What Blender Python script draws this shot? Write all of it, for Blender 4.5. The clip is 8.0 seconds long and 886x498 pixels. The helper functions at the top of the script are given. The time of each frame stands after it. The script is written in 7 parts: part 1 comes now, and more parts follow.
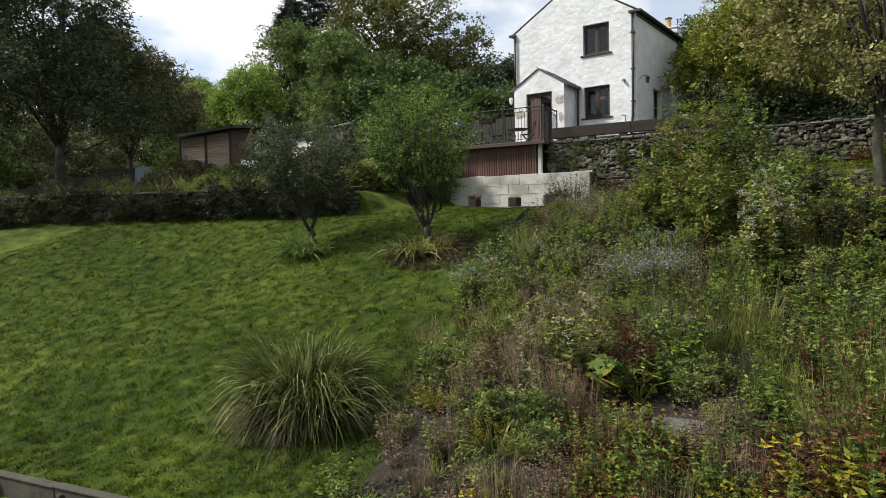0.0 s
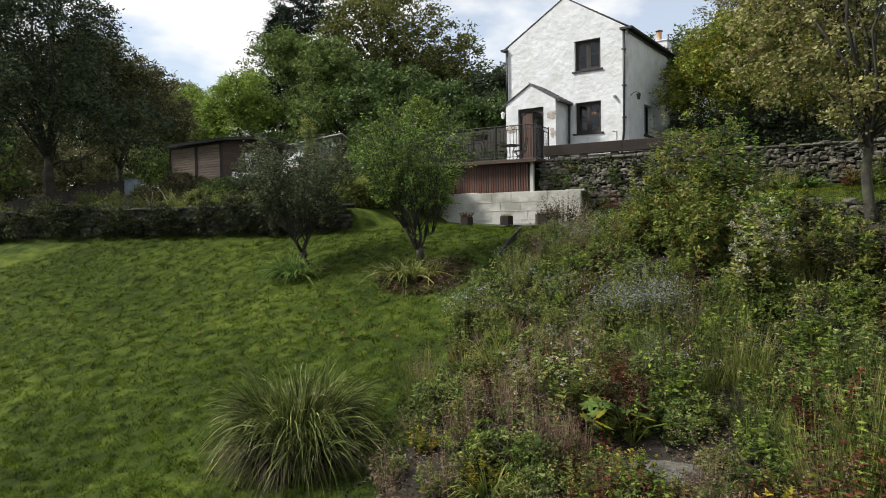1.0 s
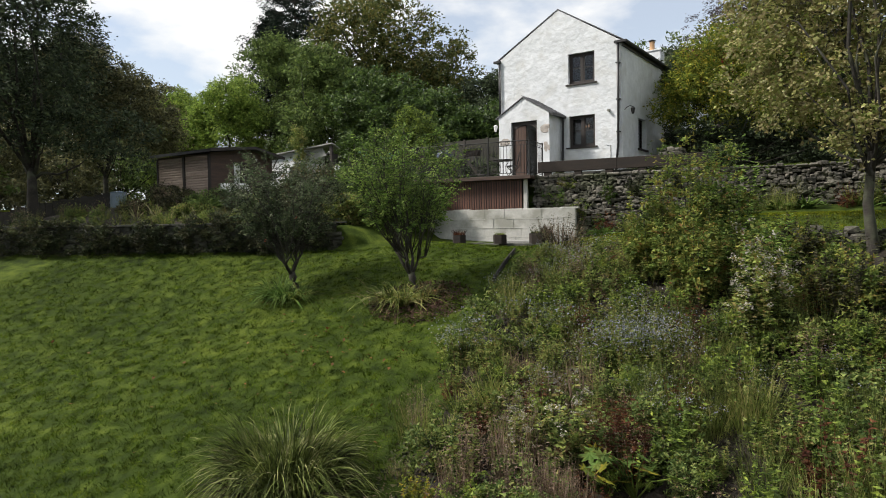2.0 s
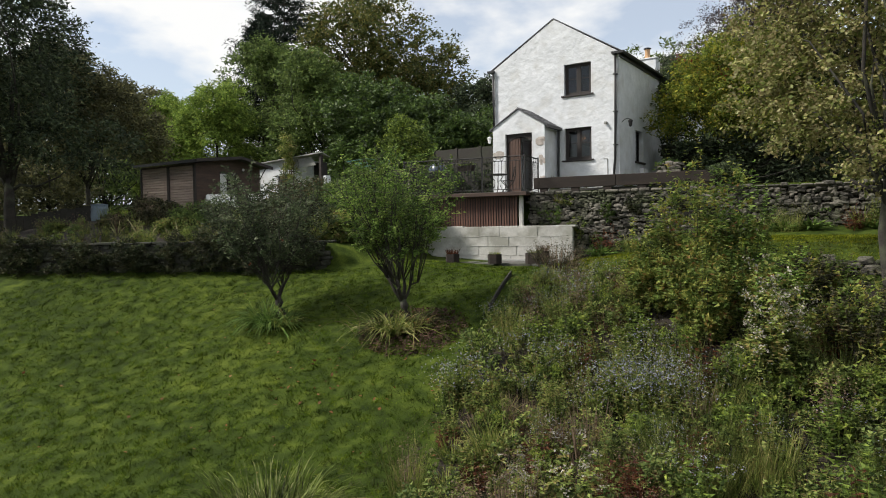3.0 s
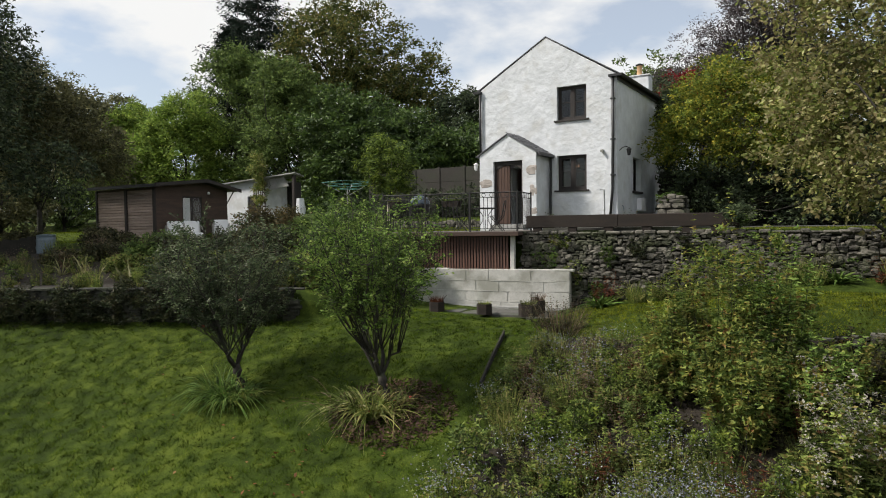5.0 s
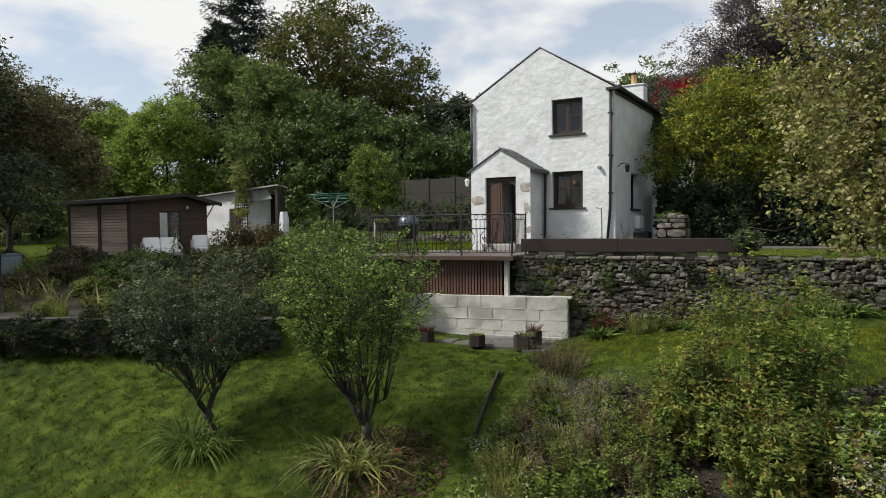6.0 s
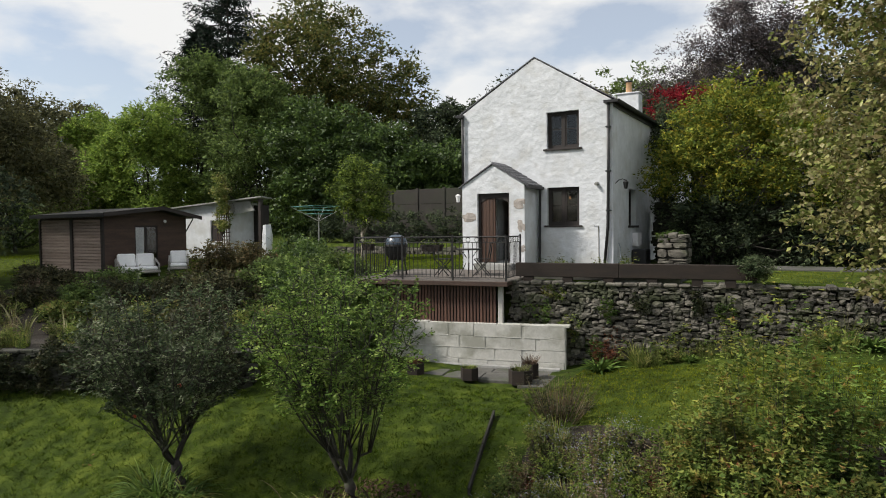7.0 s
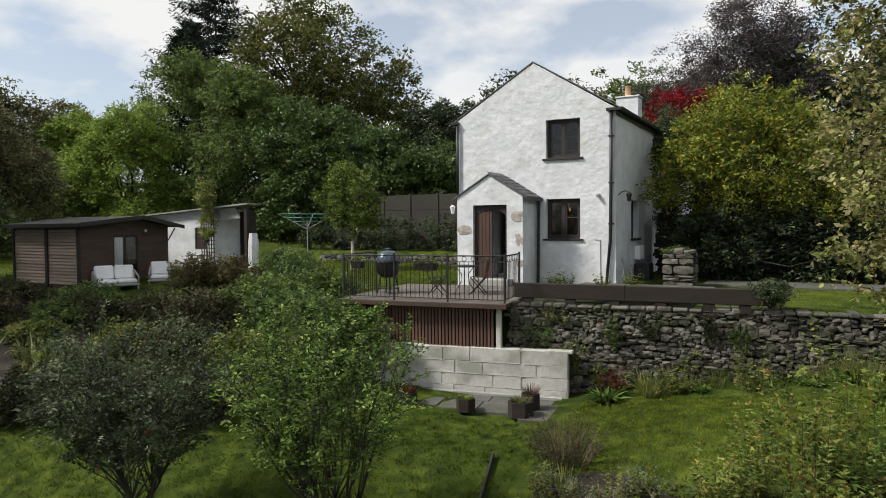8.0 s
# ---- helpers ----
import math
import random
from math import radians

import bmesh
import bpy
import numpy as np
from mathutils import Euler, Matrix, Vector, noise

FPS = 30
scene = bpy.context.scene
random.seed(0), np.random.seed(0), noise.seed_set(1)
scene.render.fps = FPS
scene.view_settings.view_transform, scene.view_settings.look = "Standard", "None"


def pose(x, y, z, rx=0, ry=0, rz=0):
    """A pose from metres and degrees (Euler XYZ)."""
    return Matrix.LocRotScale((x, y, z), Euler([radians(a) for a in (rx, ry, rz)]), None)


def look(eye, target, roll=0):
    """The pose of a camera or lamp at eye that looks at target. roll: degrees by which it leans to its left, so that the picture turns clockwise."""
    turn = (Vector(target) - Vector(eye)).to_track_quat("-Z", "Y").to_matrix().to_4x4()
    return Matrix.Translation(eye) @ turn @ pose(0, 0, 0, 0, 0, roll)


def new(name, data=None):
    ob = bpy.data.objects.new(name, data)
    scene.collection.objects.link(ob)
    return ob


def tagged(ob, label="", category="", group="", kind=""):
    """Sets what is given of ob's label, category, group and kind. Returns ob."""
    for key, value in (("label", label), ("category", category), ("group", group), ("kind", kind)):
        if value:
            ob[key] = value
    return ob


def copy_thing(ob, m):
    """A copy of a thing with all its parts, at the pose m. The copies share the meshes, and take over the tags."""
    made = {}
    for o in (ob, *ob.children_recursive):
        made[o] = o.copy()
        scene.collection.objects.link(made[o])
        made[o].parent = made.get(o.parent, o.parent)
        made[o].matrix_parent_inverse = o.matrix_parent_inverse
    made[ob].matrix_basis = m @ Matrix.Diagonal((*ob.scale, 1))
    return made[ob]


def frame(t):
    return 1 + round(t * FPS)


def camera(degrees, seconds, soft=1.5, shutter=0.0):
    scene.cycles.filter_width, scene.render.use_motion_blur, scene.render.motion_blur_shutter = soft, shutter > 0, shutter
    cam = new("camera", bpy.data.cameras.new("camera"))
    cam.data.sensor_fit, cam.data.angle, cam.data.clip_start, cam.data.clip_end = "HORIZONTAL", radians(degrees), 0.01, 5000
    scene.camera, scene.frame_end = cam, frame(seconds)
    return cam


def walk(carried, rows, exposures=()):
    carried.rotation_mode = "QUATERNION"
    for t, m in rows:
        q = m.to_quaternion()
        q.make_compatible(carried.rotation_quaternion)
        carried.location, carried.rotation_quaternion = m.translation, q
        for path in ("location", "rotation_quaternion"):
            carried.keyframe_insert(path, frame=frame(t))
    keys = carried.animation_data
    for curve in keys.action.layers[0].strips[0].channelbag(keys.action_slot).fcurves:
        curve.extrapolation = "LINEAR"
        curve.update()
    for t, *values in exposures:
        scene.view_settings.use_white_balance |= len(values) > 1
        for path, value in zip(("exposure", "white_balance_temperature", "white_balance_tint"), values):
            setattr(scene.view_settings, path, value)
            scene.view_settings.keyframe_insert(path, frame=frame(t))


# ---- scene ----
cam = camera(67.1, 8.0, soft=1.0)
PATH = [
    (0, 0.088, -0.080, 1.610, 35.87, -2.24, -1.30),
    (0.5, 0.089, -0.123, 1.857, 35.44, -2.15, -1.17),
    (1, 0.043, -0.093, 2.116, 35.03, -2.11, -1.10),
    (1.5, -0.057, 0.016, 2.383, 34.63, -2.08, -1.05),
    (3, -0.672, 0.789, 3.205, 33.45, -2.06, -0.92),
    (3.5, -0.958, 1.168, 3.485, 33.04, -2.04, -0.87),
    (4, -1.268, 1.589, 3.770, 32.62, -2.00, -0.81),
    (4.5, -1.589, 2.039, 4.059, 32.17, -1.96, -0.75),
    (6, -2.523, 3.442, 4.949, 30.71, -1.80, -0.64),
    (6.5, -2.807, 3.901, 5.245, 30.23, -1.77, -0.63),
    (7, -3.081, 4.350, 5.533, 29.78, -1.80, -0.62),
    (7.5, -3.357, 4.794, 5.804, 29.39, -1.90, -0.59),
    (8, -3.653, 5.245, 6.046, 29.10, -2.11, -0.51),
]
walk(cam, [(t, pose(x, y, z, 90 + tilt, -lean, yaw)) for t, x, y, z, yaw, tilt, lean in PATH], [(0.0, 0.36), (3.0, 0.20), (8.0, 0.05)])

# ---- light ----
SUN = Vector((-0.55, -0.42, 0.72)).normalized()
world = bpy.data.worlds.new("sky")
scene.world = world
world.use_nodes = True
wn, wl = world.node_tree.nodes, world.node_tree.links
wn.clear()
sky = wn.new("ShaderNodeTexSky")
sky.sky_type, sky.sun_disc = "NISHITA", False
sky.sun_elevation, sky.sun_rotation = math.asin(SUN.z), math.atan2(SUN.x, SUN.y)
sky_bg = wn.new("ShaderNodeBackground")
sky_bg.inputs["Strength"].default_value = 0.13
wl.new(sky.outputs[0], sky_bg.inputs["Color"])
cloud_bg = wn.new("ShaderNodeBackground")
cloud_bg.inputs["Strength"].default_value = 0.87
coord = wn.new("ShaderNodeTexCoord")
squash = wn.new("ShaderNodeMapping")
squash.inputs["Scale"].default_value = (1.0, 1.0, 2.2)
squash.inputs["Location"].default_value = (1.7, 0.4, 0.9)
wl.new(coord.outputs["Generated"], squash.inputs["Vector"])
puffs = wn.new("ShaderNodeTexNoise")
puffs.inputs["Scale"].default_value, puffs.inputs["Detail"].default_value, puffs.inputs["Roughness"].default_value = 3.1, 7.0, 0.5
wl.new(squash.outputs[0], puffs.inputs["Vector"])
cover = wn.new("ShaderNodeValToRGB")
cover.color_ramp.elements[0].position, cover.color_ramp.elements[1].position = 0.42, 0.52
cover.color_ramp.elements[0].color = (0.36, 0.36, 0.36, 1)
wl.new(puffs.outputs["Fac"], cover.inputs["Fac"])
tone = wn.new("ShaderNodeTexNoise")
tone.inputs["Scale"].default_value, tone.inputs["Detail"].default_value = 3.5, 5.0
wl.new(squash.outputs[0], tone.inputs["Vector"])
tint = wn.new("ShaderNodeValToRGB")
tint.color_ramp.elements[0].position, tint.color_ramp.elements[1].position = 0.36, 0.56
tint.color_ramp.elements[0].color = (0.87, 0.91, 0.95, 1)
tint.color_ramp.elements[1].color = (1.0, 1.0, 0.99, 1)
wl.new(tone.outputs["Fac"], tint.inputs["Fac"])
wl.new(tint.outputs[0], cloud_bg.inputs["Color"])
sky_mix = wn.new("ShaderNodeMixShader")
wl.new(cover.outputs[0], sky_mix.inputs["Fac"])
wl.new(sky_bg.outputs[0], sky_mix.inputs[1])
wl.new(cloud_bg.outputs[0], sky_mix.inputs[2])
world_out = wn.new("ShaderNodeOutputWorld")
wl.new(sky_mix.outputs[0], world_out.inputs["Surface"])
sun_data = bpy.data.lights.new("sun", "SUN")
sun_data.energy, sun_data.angle, sun_data.color = 5.0, radians(10), (1.0, 0.945, 0.87)
sun = new("sun", sun_data)
sun.matrix_world = look(SUN * 80, (0, 0, 0))
scene.view_settings.exposure = 0.0

# ---- materials ----
def nodes_of(name):
    m = bpy.data.materials.new(name)
    m.use_nodes = True
    return m, m.node_tree.nodes, m.node_tree.links, m.node_tree.nodes["Principled BSDF"]


def ramp(n, stops):
    r = n.new("ShaderNodeValToRGB")
    r.color_ramp.elements.remove(r.color_ramp.elements[1])
    for i, (p, c) in enumerate(stops):
        e = r.color_ramp.elements[0] if i == 0 else r.color_ramp.elements.new(p)
        e.position, e.color = p, (*c, 1)
    return r


def surface(name, dark, light, size=1.0, rough=0.8, relief=0.02, fine=12.0, metal=0.0, stain=None, stain_size=0.5, stretch=(1, 1, 1), per_piece=0.0, islands=False):
    """A two-scale surface: broad tone, fine grain, optional stains of their own shape, and relief in metres."""
    m, n, l, b = nodes_of(name)
    at = n.new("ShaderNodeTexCoord")
    place = n.new("ShaderNodeMapping")
    place.inputs["Scale"].default_value = stretch
    l.new(at.outputs["Object"], place.inputs["Vector"])
    broad, grain = n.new("ShaderNodeTexNoise"), n.new("ShaderNodeTexNoise")
    broad.inputs["Scale"].default_value, broad.inputs["Detail"].default_value = size, 6
    grain.inputs["Scale"].default_value, grain.inputs["Detail"].default_value = size * fine, 5
    for t in (broad, grain):
        l.new(place.outputs[0], t.inputs["Vector"])
    both = n.new("ShaderNodeMath")
    both.operation = "MULTIPLY_ADD"
    both.inputs[1].default_value = 0.45
    l.new(grain.outputs["Fac"], both.inputs[0])
    half = n.new("ShaderNodeMath")
    half.operation = "MULTIPLY"
    half.inputs[1].default_value = 0.55
    l.new(broad.outputs["Fac"], half.inputs[0])
    l.new(half.outputs[0], both.inputs[2])
    out = both.outputs[0]
    if per_piece:
        info = n.new("ShaderNodeNewGeometry" if islands else "ShaderNodeObjectInfo")
        add = n.new("ShaderNodeMath")
        add.operation = "MULTIPLY_ADD"
        add.inputs[1].default_value = per_piece
        l.new(info.outputs["Random Per Island" if islands else "Random"], add.inputs[0])
        shift = n.new("ShaderNodeMath")
        shift.operation = "SUBTRACT"
        shift.inputs[1].default_value = per_piece / 2
        l.new(out, add.inputs[2])
        l.new(add.outputs[0], shift.inputs[0])
        out = shift.outputs[0]
    tones = ramp(n, [(0.3, dark), (0.7, light)])
    l.new(out, tones.inputs["Fac"])
    color = tones.outputs[0]
    if stain:
        spots = n.new("ShaderNodeTexNoise")
        spots.inputs["Scale"].default_value, spots.inputs["Detail"].default_value = stain_size, 8
        l.new(at.outputs["Object"], spots.inputs["Vector"])
        edge = ramp(n, [(0.50, (0, 0, 0)), (0.66, (0.8, 0.8, 0.8))])
        l.new(spots.outputs["Fac"], edge.inputs["Fac"])
        mix = n.new("ShaderNodeMix")
        mix.data_type = "RGBA"
        l.new(edge.outputs[0], mix.inputs["Factor"])
        l.new(color, mix.inputs["A"])
        mix.inputs["B"].default_value = (*stain, 1)
        color = mix.outputs["Result"]
    l.new(color, b.inputs["Base Color"])
    b.inputs["Roughness"].default_value, b.inputs["Metallic"].default_value = rough, metal
    if relief:
        bump = n.new("ShaderNodeBump")
        bump.inputs["Strength"].default_value, bump.inputs["Distance"].default_value = 0.9, relief
        l.new(both.outputs[0], bump.inputs["Height"])
        l.new(bump.outputs[0], b.inputs["Normal"])
    return m


def leafy(name, colours, through_light=0.3, rough=0.65, gloss=0.12, patch=1.6, deep=0.42, high=1.5, dim=0.4):
    """Leaves: each one takes its own tone from the row of colours; dim, deep and high paint shaded hollows and lit
    clumps by noise.
    """
    m, n, l, b = nodes_of(name)
    info = n.new("ShaderNodeNewGeometry")
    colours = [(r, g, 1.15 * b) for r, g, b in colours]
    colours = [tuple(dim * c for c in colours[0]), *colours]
    k = len(colours)
    tones = ramp(n, [(i / max(1, k - 1), c) for i, c in enumerate(colours)])
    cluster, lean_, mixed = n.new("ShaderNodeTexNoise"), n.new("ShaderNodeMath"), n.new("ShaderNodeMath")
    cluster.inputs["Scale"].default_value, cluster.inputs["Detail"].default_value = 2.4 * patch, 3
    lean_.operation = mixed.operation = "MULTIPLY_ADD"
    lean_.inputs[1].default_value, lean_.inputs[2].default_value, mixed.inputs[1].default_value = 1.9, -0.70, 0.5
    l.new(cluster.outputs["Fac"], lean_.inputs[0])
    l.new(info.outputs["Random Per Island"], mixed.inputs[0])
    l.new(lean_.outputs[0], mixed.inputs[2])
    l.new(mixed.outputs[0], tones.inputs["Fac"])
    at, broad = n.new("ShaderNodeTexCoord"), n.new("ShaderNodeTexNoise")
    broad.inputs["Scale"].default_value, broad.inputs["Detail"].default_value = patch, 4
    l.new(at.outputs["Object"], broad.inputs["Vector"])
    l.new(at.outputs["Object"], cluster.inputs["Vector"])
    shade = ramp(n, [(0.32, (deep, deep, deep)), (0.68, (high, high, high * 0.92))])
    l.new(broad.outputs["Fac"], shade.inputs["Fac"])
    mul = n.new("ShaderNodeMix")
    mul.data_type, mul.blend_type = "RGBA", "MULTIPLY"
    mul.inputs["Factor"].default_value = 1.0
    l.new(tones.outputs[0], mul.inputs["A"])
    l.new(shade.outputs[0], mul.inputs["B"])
    l.new(mul.outputs["Result"], b.inputs["Base Color"])
    b.inputs["Roughness"].default_value = rough
    b.inputs["Specular IOR Level"].default_value = gloss
    thin = n.new("ShaderNodeBsdfTranslucent")
    l.new(mul.outputs["Result"], thin.inputs["Color"])
    mix = n.new("ShaderNodeMixShader")
    mix.inputs["Fac"].default_value = through_light
    l.new(b.outputs[0], mix.inputs[1])
    l.new(thin.outputs[0], mix.inputs[2])
    l.new(mix.outputs[0], n["Material Output"].inputs["Surface"])
    return m


def turf(name, stops, patch=0.35):
    """Mown grass seen as a whole: worn, mossy and lush patches over a fine grain."""
    m, n, l, b = nodes_of(name)
    at = n.new("ShaderNodeTexCoord")
    a, c, f = (n.new("ShaderNodeTexNoise") for _ in range(3))
    for t, s, d in ((a, patch, 5), (c, 3.0, 6), (f, 40.0, 3)):
        t.inputs["Scale"].default_value, t.inputs["Detail"].default_value = s, d
        l.new(at.outputs["Object"], t.inputs["Vector"])
    s1, s2 = n.new("ShaderNodeMath"), n.new("ShaderNodeMath")
    s1.operation = s2.operation = "MULTIPLY_ADD"
    s1.inputs[1].default_value, s2.inputs[1].default_value = 0.45, 0.25
    base = n.new("ShaderNodeMath")
    base.operation, base.inputs[1].default_value = "MULTIPLY", 0.30
    l.new(a.outputs["Fac"], base.inputs[0])
    l.new(c.outputs["Fac"], s1.inputs[0])
    l.new(base.outputs[0], s1.inputs[2])
    l.new(f.outputs["Fac"], s2.inputs[0])
    l.new(s1.outputs[0], s2.inputs[2])
    tones = ramp(n, stops)
    l.new(s2.outputs[0], tones.inputs["Fac"])
    l.new(tones.outputs[0], b.inputs["Base Color"])
    b.inputs["Roughness"].default_value = 0.9
    b.inputs["Specular IOR Level"].default_value = 0.08
    bump = n.new("ShaderNodeBump")
    bump.inputs["Strength"].default_value, bump.inputs["Distance"].default_value = 1.0, 0.05
    l.new(s2.outputs[0], bump.inputs["Height"])
    l.new(bump.outputs[0], b.inputs["Normal"])
    return m


def glassy(name, colour=(0.30, 0.33, 0.33), rough=0.03):
    m, n, l, b = nodes_of(name)
    b.inputs["Base Color"].default_value = (*colour, 1)
    b.inputs["Roughness"].default_value = rough
    b.inputs["Transmission Weight"].default_value = 1.0
    b.inputs["Specular IOR Level"].default_value = 0.12
    b.inputs["IOR"].default_value = 1.45
    return m


M_PLASTER = surface("white_limewash", (0.480, 0.500, 0.515), (0.665, 0.685, 0.710), 1.5, 0.85, 0.075, 3.4, stain=(0.48, 0.485, 0.475), stain_size=1.4)
M_BLOCK = surface("painted_block", (0.36, 0.355, 0.33), (0.55, 0.54, 0.50), 2.0, 0.85, 0.012, 9.0, stain=(0.24, 0.24, 0.20), stain_size=1.6)
M_SLATE = surface("slate", (0.035, 0.037, 0.042), (0.10, 0.10, 0.11), 3.0, 0.6, 0.01, 8.0, per_piece=0.3)
M_STONE = surface("field_stone", (0.018, 0.017, 0.013), (0.165, 0.152, 0.126), 6.0, 0.9, 0.04, 7.0, stain=(0.045, 0.055, 0.022), stain_size=1.6, per_piece=0.35)
M_STONES = surface("field_stone_rest", (0.018, 0.017, 0.013), (0.165, 0.152, 0.126), 6.0, 0.9, 0.04, 7.0, stain=(0.045, 0.055, 0.022), stain_size=1.6, per_piece=0.35, islands=True)
# darker copy of the mossy stone, with the walls' shade put into its colour
M_SHADED_STONE = surface("shaded_mossy_stone", (0.008, 0.008, 0.006), (0.05, 0.05, 0.036), 5.0, 0.9, 0.03, 7.0, stain=(0.02, 0.028, 0.010), stain_size=1.5, per_piece=0.3, islands=True)
M_GRANITE = surface("granite_quoin", (0.22, 0.20, 0.18), (0.42, 0.38, 0.34), 6.0, 0.9, 0.02, 6.0)
M_CORE = surface("wall_core", (0.010, 0.009, 0.007), (0.030, 0.027, 0.021), 4.0, 0.95, 0.03)
M_TIMBER = surface("dark_stained_timber", (0.026, 0.015, 0.010), (0.075, 0.042, 0.029), 1.5, 0.7, 0.006, 10.0, stretch=(1, 1, 6))
M_SLEEPER = surface("sleeper_timber", (0.006, 0.004, 0.003), (0.026, 0.016, 0.010), 1.2, 0.85, 0.012, 12.0, stretch=(1, 4, 6))
M_DECK = surface("weathered_deck_board", (0.060, 0.050, 0.042), (0.150, 0.130, 0.112), 2.0, 0.85, 0.004, 9.0, stretch=(1, 6, 1), per_piece=0.25)
M_SLAT = surface("brown_slat", (0.06, 0.028, 0.02), (0.13, 0.065, 0.045), 3.0, 0.65, 0.004, 8.0, stretch=(4, 4, 0.6), per_piece=0.3)
M_SHIPLAP = surface("pale_brown_board", (0.17, 0.125, 0.100), (0.34, 0.265, 0.220), 1.5, 0.75, 0.004, 9.0, stretch=(0.6, 0.6, 6), per_piece=0.2)
M_FELT = surface("roof_felt", (0.022, 0.021, 0.020), (0.06, 0.056, 0.050), 1.5, 0.9, 0.01, 14.0, stain=(0.10, 0.10, 0.07), stain_size=0.9)
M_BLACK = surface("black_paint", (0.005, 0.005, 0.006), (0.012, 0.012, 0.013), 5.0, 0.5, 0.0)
M_IRON = surface("black_iron", (0.004, 0.004, 0.004), (0.010, 0.0095, 0.009), 9.0, 0.7, 0.001)
M_FRAME = surface("dark_brown_frame", (0.008, 0.006, 0.005), (0.022, 0.014, 0.011), 4.0, 0.65, 0.001)
M_DOOR = surface("door_timber", (0.040, 0.020, 0.013), (0.085, 0.044, 0.028), 2.0, 0.5, 0.003, 9.0, stretch=(6, 6, 0.7))
M_DARK = surface("dim_interior", (0.012, 0.010, 0.009), (0.03, 0.027, 0.024), 1.0, 0.9, 0.0)
M_GLASS = glassy("window_glass", (0.13, 0.14, 0.145))
M_CLEAR = glassy("shed_glass", (0.8, 0.82, 0.82))
M_CONCRETE = surface("concrete", (0.20, 0.20, 0.19), (0.36, 0.36, 0.34), 1.6, 0.9, 0.008, 12.0, stain=(0.13, 0.14, 0.10), stain_size=1.0)
M_GRAVEL = surface("gravel", (0.12, 0.115, 0.10), (0.32, 0.305, 0.28), 14.0, 0.95, 0.03, 4.0)
M_SOIL = surface("garden_soil", (0.009, 0.0065, 0.004), (0.026, 0.019, 0.011), 2.5, 0.95, 0.05, 8.0)
M_CUSHION = surface("white_cushion", (0.62, 0.62, 0.62), (0.8, 0.8, 0.8), 3.0, 0.9, 0.01)
M_WICKER = surface("grey_wicker", (0.20, 0.19, 0.17), (0.38, 0.36, 0.33), 40.0, 0.8, 0.004)
M_BARK = surface("bark", (0.009, 0.008, 0.006), (0.040, 0.034, 0.027), 4.0, 0.95, 0.03, 6.0, stain=(0.055, 0.06, 0.035), stain_size=2.5)
M_PALEBARK = surface("pale_bark", (0.22, 0.19, 0.15), (0.42, 0.38, 0.32), 5.0, 0.9, 0.02)
M_TEAL = surface("teal_plastic_line", (0.03, 0.14, 0.11), (0.06, 0.22, 0.17), 4.0, 0.6, 0.0)
M_TERRA = surface("clay_pot", (0.38, 0.22, 0.11), (0.52, 0.33, 0.18), 5.0, 0.8, 0.004)
M_PLASTICBLUE = surface("blue_grey_plastic", (0.07, 0.10, 0.125), (0.14, 0.18, 0.21), 3.0, 0.5, 0.002)
M_PANEL = surface("concrete_panel", (0.018, 0.016, 0.013), (0.042, 0.037, 0.030), 1.4, 0.9, 0.01, stain=(0.03, 0.035, 0.02), stain_size=0.8)
M_TURF = turf("mown_turf", [(0.36, (0.009, 0.016, 0.003)), (0.5, (0.032, 0.050, 0.007)), (0.62, (0.080, 0.104, 0.015))])

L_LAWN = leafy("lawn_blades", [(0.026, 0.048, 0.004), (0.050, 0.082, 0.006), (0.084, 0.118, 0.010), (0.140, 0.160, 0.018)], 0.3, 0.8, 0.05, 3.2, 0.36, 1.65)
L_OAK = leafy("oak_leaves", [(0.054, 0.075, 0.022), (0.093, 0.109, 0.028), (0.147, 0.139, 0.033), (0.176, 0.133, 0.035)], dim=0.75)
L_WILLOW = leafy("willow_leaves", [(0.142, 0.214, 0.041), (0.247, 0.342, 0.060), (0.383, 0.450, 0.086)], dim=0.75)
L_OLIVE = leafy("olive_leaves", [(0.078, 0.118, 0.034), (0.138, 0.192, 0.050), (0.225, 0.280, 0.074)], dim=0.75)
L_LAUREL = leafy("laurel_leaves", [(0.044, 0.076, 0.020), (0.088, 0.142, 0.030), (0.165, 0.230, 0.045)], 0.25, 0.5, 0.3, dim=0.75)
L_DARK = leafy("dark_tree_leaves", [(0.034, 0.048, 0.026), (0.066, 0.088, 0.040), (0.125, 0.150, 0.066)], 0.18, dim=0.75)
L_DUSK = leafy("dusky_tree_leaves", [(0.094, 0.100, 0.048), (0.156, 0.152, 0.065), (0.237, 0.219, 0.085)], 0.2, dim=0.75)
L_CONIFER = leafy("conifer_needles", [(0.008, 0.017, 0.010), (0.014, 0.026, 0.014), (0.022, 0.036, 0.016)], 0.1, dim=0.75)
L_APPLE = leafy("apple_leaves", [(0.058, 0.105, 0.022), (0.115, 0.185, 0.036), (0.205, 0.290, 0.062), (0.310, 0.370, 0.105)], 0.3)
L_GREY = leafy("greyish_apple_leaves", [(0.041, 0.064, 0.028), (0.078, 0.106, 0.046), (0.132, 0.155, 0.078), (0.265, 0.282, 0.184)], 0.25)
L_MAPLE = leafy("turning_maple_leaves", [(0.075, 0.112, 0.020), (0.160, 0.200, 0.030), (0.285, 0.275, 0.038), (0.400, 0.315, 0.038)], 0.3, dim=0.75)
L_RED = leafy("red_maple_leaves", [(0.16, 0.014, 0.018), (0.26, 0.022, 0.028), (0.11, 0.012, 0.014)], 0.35)
